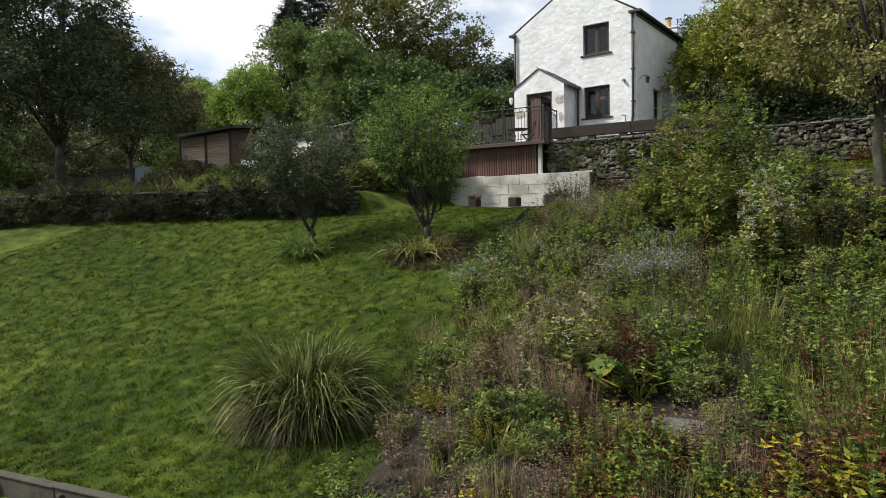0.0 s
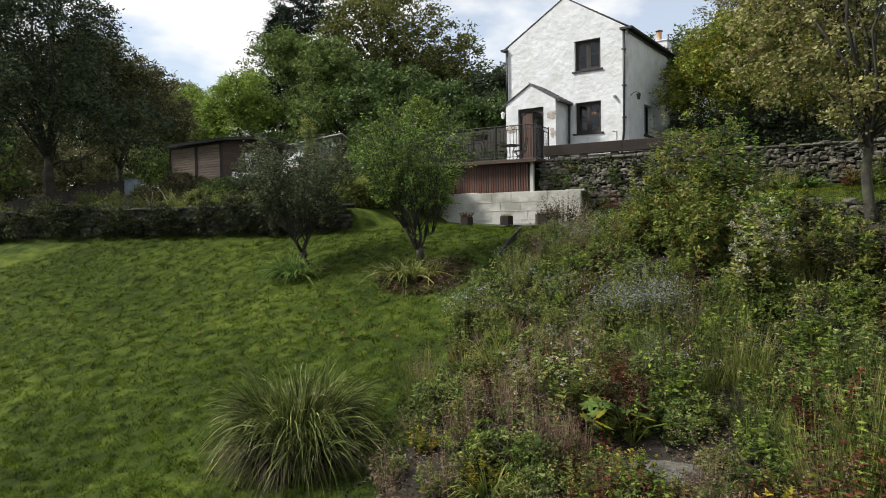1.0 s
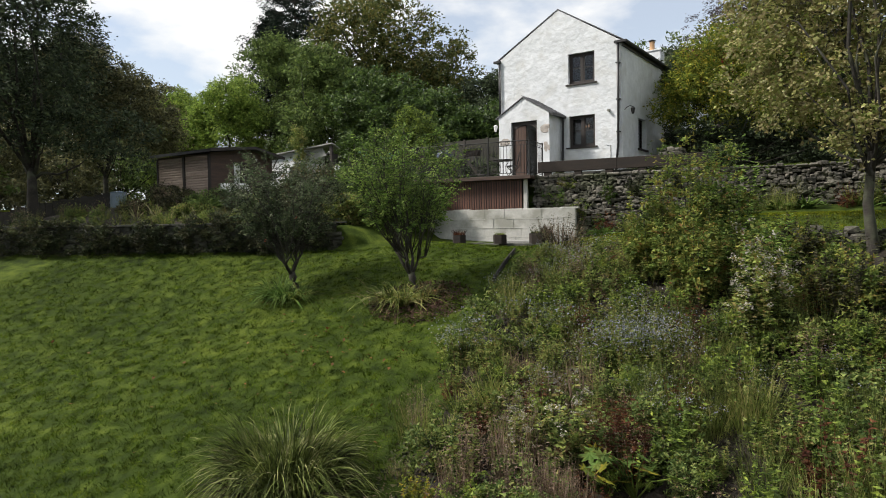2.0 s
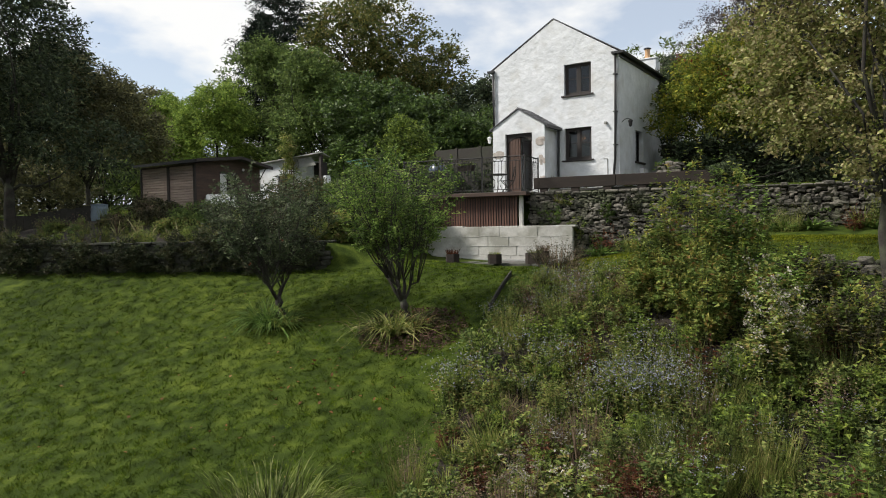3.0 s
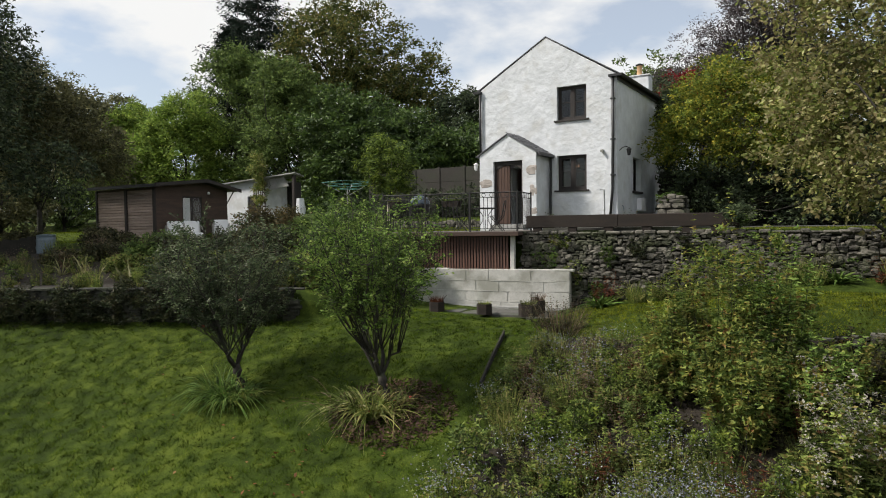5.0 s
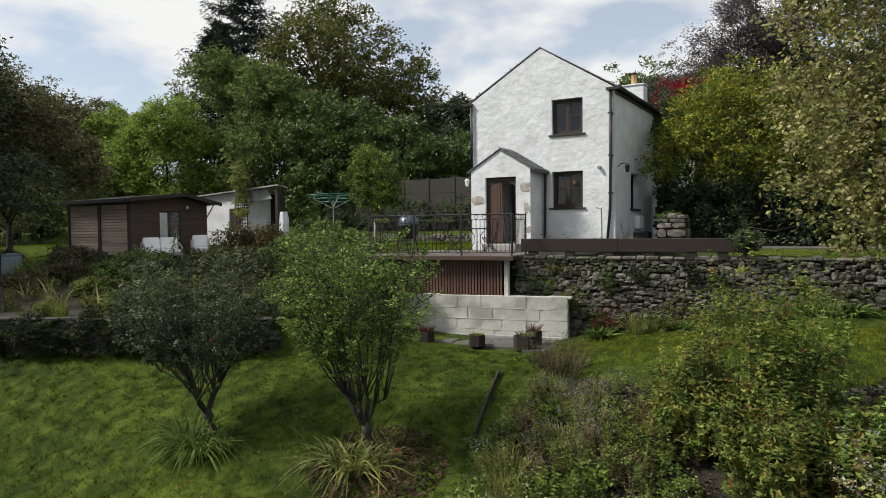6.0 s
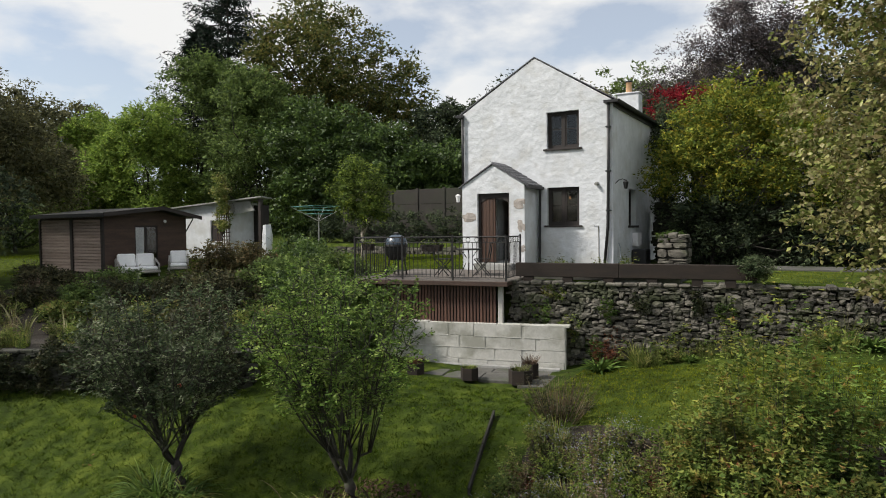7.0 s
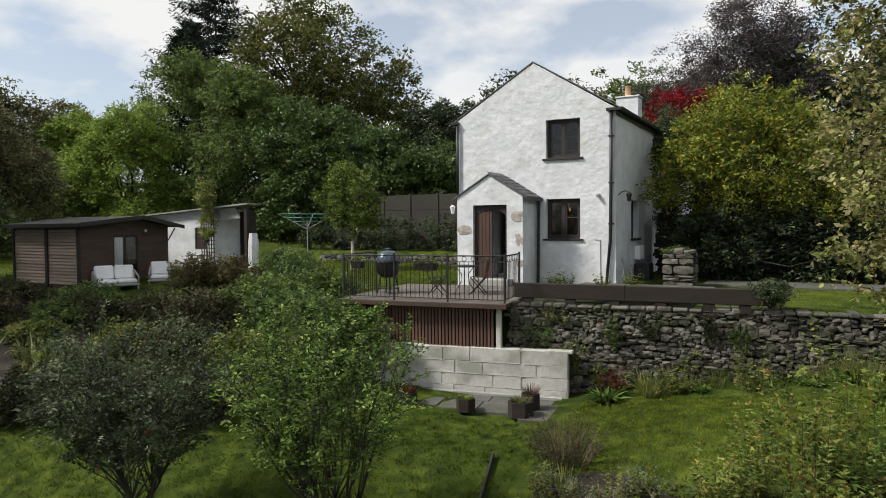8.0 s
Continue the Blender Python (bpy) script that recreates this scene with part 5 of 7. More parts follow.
# drying sycamore close to the camera's right
syc = [(-1.2, 0.8, 4.2, 1.5, 1.4, 1.3), (-2.1, 1.0, 3.6, 0.9, 0.9, 0.7), (-2.2, 1.8, 5.4, 1.0, 1.1, 1.1), (-0.6, 1.0, 5.8, 1.8, 1.6, 1.6), (0.8, 1.0, 4.4, 1.9, 1.6, 1.9), (-1.5, 0.4, 2.8, 0.7, 0.6, 0.4), (-1.0, 1.2, 7.6, 1.6, 1.5, 1.3),
       (1.0, 1.4, 7.0, 1.9, 1.8, 1.7), (2.4, 1.0, 3.6, 1.8, 1.6, 1.7), (0.4, 0.6, 2.6, 1.4, 1.0, 0.6), (-2.3, 1.6, 7.2, 0.9, 0.9, 1.0), (-0.3, 1.2, 9.0, 1.7, 1.5, 1.1), (2.0, 1.5, 9.0, 1.8, 1.6, 1.3), (-2.3, 2.0, 8.5, 0.9, 0.9, 0.9), (-1.7, 1.7, 9.8, 1.3, 1.2, 1.1), (0.2, 1.6, 10.6, 1.6, 1.4, 1.1), (0.3, -0.2, 2.3, 1.1, 0.6, 0.6), (-0.5, 0.3, 3.1, 1.1, 0.7, 0.7)]
tree("sycamore", (-0.60, 15.2, gz(-0.60, 15.2)), syc, L_SYC, "sycamore with dry curling brown-green leaves", 3000, 26, 0.098, 0.15, 0.09, 61, forks=22, fork=(-0.62, 15.3, 3.9), inner=0.25, wide=0.62, corners=4)

# small tree on the upper lawn
tree("young_tree", (-20.1, 27.2, gz(-20.1, 27.2)), [(0, 0, 3.0, 1.25, 1.25, 1.35), (0.3, 0, 2.2, 0.9, 0.9, 0.6), (-0.5, 0.2, 3.6, 0.7, 0.7, 0.7)], L_LIME, "young round-headed fruit tree on the upper lawn", 260, 40, 0.13, 0.22, 0.075, 71, bark=M_PALEBARK, forks=9, fork=(-20.1, 27.2, 5.4))


# ---- orchard trees ----
def orchard_tree(x, y, h, r, mat, label, seed, low, shift, density):
    """A short bent trunk, crooked limbs that split into many ascending stems, and leaves along fine shoots in a rounded crown."""
    g = np.random.default_rng(seed)
    z0 = gz(x, y)
    t = thing("fruit_tree", (x, y, z0), label, "fruit tree", "fruit trees on the lawn")
    fork = Vector((x - 0.10, y, z0 + 0.55))
    part("trunk", tube(bmesh.new(), [(x + 0.02, y, z0 - 0.2), (x, y, z0 + 0.04), (x + 0.03, y, z0 + 0.22), (x - 0.05, y, z0 + 0.40), fork], [0.17, 0.120, 0.090, 0.098, 0.070], 10), M_BARK, t, smooth=True)
    mid = Vector((x + shift, y, z0 + (low + h) / 2))
    half = Vector((r, r, (h - low) / 2))
    at, outs = [], []

    def inside(p, k=1.0):
        return ((p.x - mid.x) / half.x) ** 2 + ((p.y - mid.y) / half.y) ** 2 + ((p.z - mid.z) / half.z) ** 2 < k

    for i in range(5):
        a = 2 * math.pi * i / 5 + 0.5 + g.uniform(-0.5, 0.5)
        reach = r * g.uniform(0.10, 0.30)
        elbow = fork + Vector((reach * math.cos(a), reach * math.sin(a), g.uniform(0.30, 0.70)))
        bend = fork.lerp(elbow, 0.45) + Vector(g.normal(size=3)) * 0.05
        twist = bend.lerp(elbow, 0.55) + Vector(g.normal(size=3)) * 0.05
        w = g.uniform(0.030, 0.042)
        limb = part("bough", tube(bmesh.new(), [fork - Vector((0, 0, 0.08)), bend, twist, elbow], [w * 1.2, w * 0.95, w * 0.75, w * 0.5], 7), M_BARK, t, smooth=True)
        stems, twigs = bmesh.new(), bmesh.new()
        for j in range(11):
            root = bend.lerp(twist, g.uniform(0.0, 1.0)) if j % 3 == 0 else twist.lerp(elbow, g.uniform(0.0, 1.0))
            b = a + g.normal() * 0.8
            out = r * math.sqrt(g.uniform(0.05, 0.98))
            up = math.sqrt(max(0.0, 1 - (out / r) ** 2 * 0.95))
            tip = Vector((mid.x + out * math.cos(b), mid.y + out * math.sin(b), mid.z + half.z * (up * g.uniform(0.15, 1.0) - 0.35 * (1 - up))))
            knee = root.lerp(tip, 0.42) + Vector((0, 0, g.uniform(-0.16, 0.16))) + Vector(g.normal(size=3)) * 0.12
            far = knee.lerp(tip, 0.55) + Vector((0, 0, 0.06)) + Vector(g.normal(size=3)) * 0.10
            line_ = [root, root.lerp(knee, 0.5) + Vector(g.normal(size=3)) * 0.06, knee, far, tip]
            w = g.uniform(0.009, 0.019)
            tube(stems, line_, [w, w * 0.85, w * 0.7, w * 0.5, 0.004], 5)
            for q in range(density):
                s = g.uniform(0.28, 1.0) * 3.999
                k = int(s)
                start = line_[k].lerp(line_[k + 1], s - k)
                way = Vector((0.5 * math.cos(b), 0.5 * math.sin(b), 0.45)) + Vector(g.normal(size=3)) * 0.75
                way.normalize()
                long = g.uniform(0.22, 0.70)
                end = start + way * long
                if not inside(end, 1.18):
                    end = start.lerp(end, 0.4)
                half_way = start.lerp(end, 0.5) + Vector(g.normal(size=3)) * 0.03
                tube(twigs, [start, half_way, end], [0.007, 0.005, 0.002], 3)
                edge = min(1.0, math.hypot(end.x - mid.x, end.y - mid.y) / r)
                if end.z < z0 + low * (1.30 - 0.62 * edge) * g.uniform(0.72, 1.25):
                    continue
                for u in np.linspace(0.15, 1.0, max(4, round(long * 17))):
                    p = start.lerp(half_way, u * 2) if u < 0.5 else half_way.lerp(end, u * 2 - 1)
                    c = g.uniform(0, 6.28, 3)
                    at.append(np.tile(np.array(p), (3, 1)) + g.normal(size=(3, 3)) * 0.025)
                    outs.append(np.stack([np.cos(c), np.sin(c), np.full(3, 0.05)], 1) + np.array(way) * 0.6)
        part("stem", stems, M_BARK, limb, smooth=True)
        tagged(part("twig", twigs, M_BARK, limb), kind="stuff")
    linked("crown", leaf_mesh("crown", np.concatenate(at), 0.072, g, 0.4, 0.44, np.concatenate(outs), 0.4), mat, t)
    return t


orchard_tree(-12.85, 12.05, 3.95, 1.55, L_GREY, "low multi-stemmed apple tree with greyish leaves", 81, 1.30, -0.28, 15)
orchard_tree(-9.55, 12.7, 4.3, 1.5, L_APPLE, "low multi-stemmed apple tree with fresh green leaves", 82, 1.70, -0.26, 15)

# ---- plants ----
def tuft(name, x, y, n, length, wide, lean, droop, mat, label, seed, category="grass clump", r=0.25, z=None, group="", steps=5):
    """A clump of long arching leaves from one root."""
    g = np.random.default_rng(seed)
    z0 = gz(x, y) if z is None else z
    t = thing(name, (x, y, z0), label, category, group)
    a, q = g.uniform(0, 2 * math.pi, n), r * np.sqrt(g.uniform(0, 1, n))
    root = np.stack([x + q * np.cos(a), y + q * np.sin(a), np.full(n, z0 - 0.03)], 1)
    b = a + g.normal(size=n) * 0.5
    out = lean * g.uniform(0.2, 1.3, n)
    way = np.stack([out * np.cos(b), out * np.sin(b), np.ones(n)], 1)
    linked("foliage", blade_mesh("foliage", root, way, length * g.uniform(0.5, 1.15, n), wide * g.uniform(0.6, 1.2, n), droop * g.uniform(0.5, 1.3, n), g, steps), mat, t)
    return t


def herb(name, x, y, h, r, stems, leaves, leaf, mat, label, seed, flower=None, blooms=0, bloom=0.03, category="herb", stalk=None, wide=0.45, bare=0.15, top=0.12, group="", z=None):
    """Upright branching stems with leaves up their length, and flower or seed heads at the tips."""
    g = np.random.default_rng(seed)
    z0 = gz(x, y) if z is None else z
    t = thing(name, (x, y, z0), label, category, group)
    a, q = g.uniform(0, 2 * math.pi, stems), r * np.sqrt(g.uniform(0, 1, stems))
    root = np.stack([x + 0.55 * q * np.cos(a), y + 0.55 * q * np.sin(a), np.full(stems, z0 - 0.03)], 1)
    tip = np.stack([x + 1.15 * q * np.cos(a), y + 1.15 * q * np.sin(a), z0 + h * g.uniform(0.6, 1.08, stems) * (1 - 0.25 * (q / r) ** 2)], 1) + g.normal(size=(stems, 3)) * 0.04
    way = tip - root
    l = np.linalg.norm(way, axis=1)
    tagged(linked("stalk", blade_mesh("stalk", root, way, l, 0.014, 0.0, g, 3), stalk or mat, t), kind="stuff")
    nodes = max(3, leaves // 3)
    u = np.sort(g.uniform(bare, 1.0, (stems, nodes, 1)), 1)
    u[:, -1] = 1.0
    c = g.uniform(0, 6.28, (stems, nodes, 3))
    p = root[:, None] + way[:, None] * u + g.normal(size=(stems, nodes, 3)) * 0.012
    out = np.stack([np.cos(c), np.sin(c), np.full_like(c, 0.25)], -1)
    size = leaf * (1.25 - 0.65 * np.clip(u, 0, 1))
    size = np.repeat(size, 3, 2)
    tagged(linked("foliage", leaf_mesh("foliage", np.repeat(p[:, :, None], 3, 2).reshape(-1, 3), size.ravel() * 1.35, g, 0.6, wide, out.reshape(-1, 3), 0.35, 4 if leaf > 0.08 else 3), mat, t), kind="stuff")
    if flower:
        f = tip[:, None] + g.normal(size=(stems, blooms, 3)) * np.array([top, top, top * 0.6])
        tagged(linked("bloom", leaf_mesh("bloom", f.reshape(-1, 3), bloom * 1.1, g, 0.5, 0.9, corners=3), flower, t), kind="stuff")
    return t


def big_leaf(x, y, h, n, leaf, mat, label, seed):
    """Large lobed leaves held out on stout stalks."""
    g = np.random.default_rng(seed)
    z0 = gz(x, y)
    t = thing("large_leaved_plant", (x, y, z0), label, "garden plant")
    for i in range(n):
        a = g.uniform(0, 2 * math.pi)
        reach, up = g.uniform(0.15, 0.55), h * g.uniform(0.5, 1.0)
        tip = Vector((x + reach * math.cos(a), y + reach * math.sin(a), z0 + up))
        part("stalk", tube(bmesh.new(), [(x, y, z0), (x + reach * 0.4 * math.cos(a), y + reach * 0.4 * math.sin(a), z0 + up * 0.7), tip], [0.012, 0.01, 0.006], 5), L_LIME, t)
        bm = bmesh.new()
        k, s = 14, leaf * g.uniform(0.7, 1.2)
        yaw, tilt = g.uniform(0, 6.28), Matrix.Rotation(g.uniform(-0.6, 0.6), 3, "X") @ Matrix.Rotation(g.uniform(-0.6, 0.6), 3, "Y")
        c = bm.verts.new(tip)
        rim = []
        for j in range(k):
            b = 2 * math.pi * j / k + yaw
            q = s * (0.5 + (0.24 if j % 2 else -0.12)) * g.uniform(0.9, 1.1)
            rim.append(bm.verts.new(tip + tilt @ Vector((q * math.cos(b), q * math.sin(b), -0.10 * s + (0.05 * s if j % 2 else 0)))))
        for j in range(k):
            bm.faces.new((c, rim[j], rim[(j + 1) % k]))
        part("leaf", bm, mat, t)
    return t


BED = "plants in the flower bed"
# the large tussock and its neighbours
tuft("tussock_grass", -7.10, 6.40, 2800, 2.10, 0.028, 0.38, 0.82, L_TUSSOCK, "large arching tussock of long green and straw grass", 101, r=0.46, steps=7)
tuft("tussock_grass", -6.65, 6.25, 700, 1.60, 0.026, 0.50, 0.85, L_TUSSOCK, "large arching tussock of long green and straw grass", 102, r=0.35, steps=6)
# dead brown base leaves, their colour also darkened as the tussock's inner shade
tuft("shaded_dead_thatch", -7.05, 6.25, 1800, 1.15, 0.022, 0.8, 0.75, L_THATCH, "dead brown leaves coloured dark for the shaded inside of the large tussock", 107, "dead leaves", r=0.55, steps=5)
tuft("day_lily", -4.05, 6.55, 130, 0.75, 0.032, 0.75, 0.55, L_STRAP, "clump of yellow-green strap leaves", 103, "garden plant", r=0.18)
tuft("day_lily", -3.55, 6.75, 110, 0.70, 0.032, 0.8, 0.55, L_STRAP, "clump of yellow-green strap leaves", 104, "garden plant", r=0.18)
big_leaf(-2.85, 8.15, 0.7, 12, 0.24, L_FERN, "plant with large lobed yellow-green leaves", 105)
big_leaf(-3.15, 8.0, 0.55, 8, 0.22, L_YELLOW, "plant with large lobed yellow-green leaves", 106)

def plant_again(src, x, y, s, a, squash=1.0, dz=0.0):
    m = Matrix.Translation((x, y, gz(x, y) + dz)) @ Matrix.Rotation(a, 4, "Z") @ Matrix.Diagonal((s, s, s * squash, 1))
    return copy_thing(src, m)


def mound(x, y, h, r, mat, label, seed):
    return tree("leafy_mound", (x, y, gz(x, y)), [(0, 0, h * 0.45, r * 0.8, r * 0.8, h * 0.45), (0.45 * r, 0.2 * r, h * 0.6, r * 0.45, r * 0.45, h * 0.35), (-0.4 * r, -0.35 * r, h * 0.5, r * 0.5, r * 0.5, h * 0.4), (0.0, 0.3 * r, h * 0.85, r * 0.3, r * 0.3, h * 0.3)],
                mat, label, 44, 18, 0.072, 0.07, 0.012, seed, category="garden plant", group=BED, forks=8)


P = {
    "green": [herb("leafy_herb", -5.0, 10.4, 0.85, 0.36, 26, 44, 0.060, L_BED, "bushy green herb in the flower bed", 111, group=BED),
              herb("leafy_herb", -3.9, 9.6, 1.0, 0.40, 26, 44, 0.055, L_BED, "bushy green herb in the flower bed", 112, group=BED),
              herb("leafy_herb", -1.4, 9.6, 0.9, 0.42, 26, 44, 0.065, L_BED, "bushy green herb in the flower bed", 113, group=BED)],
    "dry": [herb("withered_herb", -4.9, 7.5, 0.85, 0.34, 34, 16, 0.05, L_DRY, "withered brown perennial gone to seed", 114, L_DRY, 5, 0.022, group=BED),
            herb("withered_herb", -4.6, 8.3, 1.0, 0.34, 34, 16, 0.05, L_DRY, "withered brown perennial gone to seed", 115, L_DRY, 5, 0.025, group=BED)],
    "rust": [herb("withered_shrub", -3.2, 8.7, 0.95, 0.42, 30, 26, 0.07, L_RUST, "dead rust-brown perennial in the flower bed", 116, group=BED)],
    "aster": [herb("aster_clump", -4.6, 11.0, 0.75, 0.45, 44, 20, 0.055, L_BED, "clump of pale blue michaelmas daisies", 117, L_ASTER, 5, 0.025, top=0.09, group=BED),
              herb("aster_clump", -6.1, 11.7, 0.85, 0.45, 44, 20, 0.055, L_BED, "clump of pale blue michaelmas daisies", 118, L_ASTER, 5, 0.025, top=0.09, group=BED)],
    "fluff": [herb("seeding_herb", -3.75, 8.15, 1.45, 0.34, 26, 40, 0.085, L_BED, "tall green herb with pale fluffy seed heads", 119, L_FLUFF, 16, 0.026, top=0.035, group=BED)],
    "grass": [tuft("long_grass", -2.6, 9.6, 260, 1.05, 0.010, 0.30, 0.22, L_TUSSOCK, "clump of tall straw-tipped grass", 120, r=0.30, group=BED, steps=4),
              tuft("long_grass", -1.9, 10.2, 260, 1.15, 0.010, 0.28, 0.20, L_STRAP, "clump of tall green grass", 121, r=0.32, group=BED, steps=4)],
    "straw": [tuft("dead_stalks", -4.4, 7.9, 150, 1.05, 0.013, 0.16, 0.06, L_DRY, "clump of upright straw-brown dead stalks", 126, "dead stalks", r=0.26, group=BED, steps=3),
              tuft("dead_stalks", -3.6, 7.2, 190, 0.6, 0.009, 0.5, 0.3, L_DRY, "tangle of thin straw-brown stalks", 127, "dead stalks", r=0.3, group=BED, steps=3)],
    "mound": [mound(-4.3, 10.2, 0.55, 0.42, L_BED, "rounded leafy green clump in the flower bed", 441),
              mound(-5.7, 12.6, 0.70, 0.38, L_LIME, "rounded fresh green clump in the flower bed", 442),
              mound(-2.9, 9.3, 0.80, 0.45, L_HEDGE, "rounded dull green clump in the flower bed", 443),
              mound(-5.2, 13.4, 0.60, 0.50, L_BED, "rounded leafy green clump in the flower bed", 444)],
    "strap": [tuft("strap_plant", -5.6, 9.1, 90, 0.70, 0.028, 0.55, 0.35, L_STRAP, "clump of yellow-green strap leaves", 122, "garden plant", r=0.16, group=BED)],
    "yellow": [herb("yellowing_plant", -0.75, 7.1, 0.8, 0.42, 22, 33, 0.078, L_YELLOW, "bramble with yellowing leaves", 123, stalk=L_DRY, wide=0.7, group=BED)],
    "lime": [herb("young_shrub", -1.1, 7.9, 1.0, 0.38, 16, 39, 0.072, L_LIME, "young shrub with fresh green leaves", 124, wide=0.6, group=BED)],
    "fern": [tuft("fern", -7.55, 19.3, 70, 0.62, 0.11, 0.9, 0.5, L_FERN, "fern at the foot of the stone wall", 125, "fern", r=0.08, group=BED)],
}
rng = np.random.default_rng(9)


def scatter(n, x0, x1, y0, y1, mix, size=(0.75, 1.2), inside=None):
    kinds, weights = zip(*mix.items())
    weights = np.array(weights, float) / sum(weights)
    done = 0
    while done < n:
        x, y = rng.uniform(x0, x1), rng.uniform(y0, y1)
        if inside and not inside(x, y):
            continue
        src = P[kinds[rng.choice(len(kinds), p=weights)]]
        plant_again(src[rng.integers(len(src))], x, y, rng.uniform(*size), rng.uniform(0, 6.28), rng.uniform(0.8, 1.15))
        done += 1


def bed_left(y):
    """The edge of the bed towards the lawn."""
    return float(np.interp(y, [4.5, 6.0, 8.0, 10.0, 12.0, 14.5, 16.0], [-5.2, -5.7, -6.3, -7.0, -7.5, -7.9, -8.0]))


def in_bed(x, y):
    wet = (x + 2.45) ** 2 / 0.5 + (y - 7.7) ** 2 / 0.14 < 1
    return x > bed_left(y) + 0.10 and not wet


scatter(50, -5.6, -2.4, 4.3, 7.2, {"dry": 4, "mound": 2.5, "green": 0.6, "rust": 2.0, "strap": 3.0, "yellow": 0.6, "lime": 0.3, "straw": 3}, (0.45, 0.85), in_bed)
scatter(40, -6.4, -3.2, 7.0, 9.6, {"dry": 2, "mound": 3.5, "green": 1.5, "rust": 1.2, "grass": 1.5, "strap": 2, "straw": 4}, (0.45, 1.0), in_bed)
scatter(40, -3.2, 0.2, 5.4, 7.4, {"yellow": 3, "mound": 2, "green": 1.5, "lime": 1.2, "rust": 3.5, "dry": 2.5, "strap": 1, "straw": 2}, (0.5, 0.85), in_bed)
scatter(28, -3.2, 0.6, 8.7, 10.4, {"mound": 5, "green": 3, "grass": 4, "rust": 0.6, "straw": 0.5, "lime": 2}, (0.55, 1.15), in_bed)
scatter(30, -0.9, 2.4, 6.4, 9.5, {"yellow": 3, "lime": 2, "mound": 2, "green": 1.5, "grass": 3, "rust": 2, "dry": 1.5}, (0.8, 1.3), in_bed)
scatter(46, -7.2, -3.0, 9.6, 12.6, {"aster": 5, "mound": 4, "green": 2, "grass": 1.5, "strap": 2, "straw": 1.5, "rust": 0.6}, (0.5, 1.1), in_bed)
scatter(32, -3.0, 2.4, 10.4, 12.6, {"mound": 5, "green": 3, "grass": 3, "dry": 0.6, "lime": 2, "rust": 0.8, "straw": 0.4}, (0.6, 1.2), in_bed)
scatter(34, -7.5, -4.4, 12.2, 14.4, {"aster": 3, "mound": 5, "green": 2, "dry": 1, "strap": 2.5, "straw": 1.5, "grass": 1.5, "lime": 1}, (0.45, 0.95), in_bed)
scatter(26, -8.0, -5.2, 13.4, 15.4, {"aster": 2, "mound": 4, "green": 1.5, "dry": 1.5, "strap": 2, "straw": 1}, (0.4, 0.8), in_bed)
scatter(24, -3.6, -1.4, 6.6, 8.8, {"mound": 3, "green": 1.8, "dry": 2, "lime": 1, "strap": 1, "rust": 1}, (0.45, 0.75), in_bed)
scatter(26, -2.6, 0.6, 5.8, 8.6, {"mound": 3, "lime": 3, "yellow": 1.5, "strap": 1, "dry": 2, "rust": 1, "straw": 1.5}, (0.55, 0.9), in_bed)
scatter(12, -0.9, 0.9, 7.2, 8.8, {"lime": 3, "grass": 2, "yellow": 1}, (0.95, 1.25), in_bed)
scatter(4, -2.2, -1.6, 11.9, 12.6, {"fluff": 1}, (0.95, 1.2))
scatter(11, -4.3, -3.1, 11.0, 11.7, {"aster": 1}, (0.9, 1.15))
scatter(3, -4.6, -4.0, 7.7, 8.4, {"fluff": 1}, (0.55, 0.75))
scatter(6, -3.7, -3.1, 8.3, 9.0, {"rust": 1}, (0.6, 0.9))
scatter(5, -5.9, -5.4, 9.2, 9.9, {"strap": 1}, (0.8, 1.2))
scatter(8, -4.6, 3.0, 14.6, 15.4, {"mound": 3, "grass": 3, "lime": 1}, (0.5, 0.8))
scatter(34, -8.2, 2.5, 19.1, 21.4, {"fern": 3, "green": 2, "strap": 1.5, "rust": 0.6, "grass": 2.5}, (0.5, 1.0), lambda x, y: 19.15 < y - 0.15 * (x + 10) < 19.66)

scatter(30, -7.3, -4.6, 12.8, 15.0, {"dry": 1.5, "straw": 1, "rust": 1.5, "mound": 3, "aster": 3, "strap": 2.5, "green": 2, "grass": 1.5}, (0.6, 1.0), in_bed)

scatter(34, -5.2, -2.2, 8.2, 11.2, {"mound": 4, "green": 2, "aster": 2, "straw": 2, "rust": 1.5, "dry": 1}, (0.5, 0.95), in_bed)
scatter(26, -3.4, 0.4, 9.4, 12.2, {"mound": 4, "green": 2, "grass": 2, "straw": 1, "aster": 1}, (0.6, 1.0), in_bed)

scatter(46, -4.4, -0.4, 10.6, 13.6, {"mound": 4, "green": 4, "grass": 3, "lime": 2, "strap": 1, "aster": 1, "rust": 0.8}, (0.6, 1.05), in_bed)
scatter(26, -6.4, -3.6, 9.4, 12.6, {"mound": 4, "green": 3, "grass": 1.5, "strap": 2, "rust": 0.6}, (0.6, 1.0), in_bed)
scatter(10, -3.6, -0.6, 6.6, 9.0, {"mound": 3, "green": 2, "rust": 1}, (0.5, 0.8), in_bed)

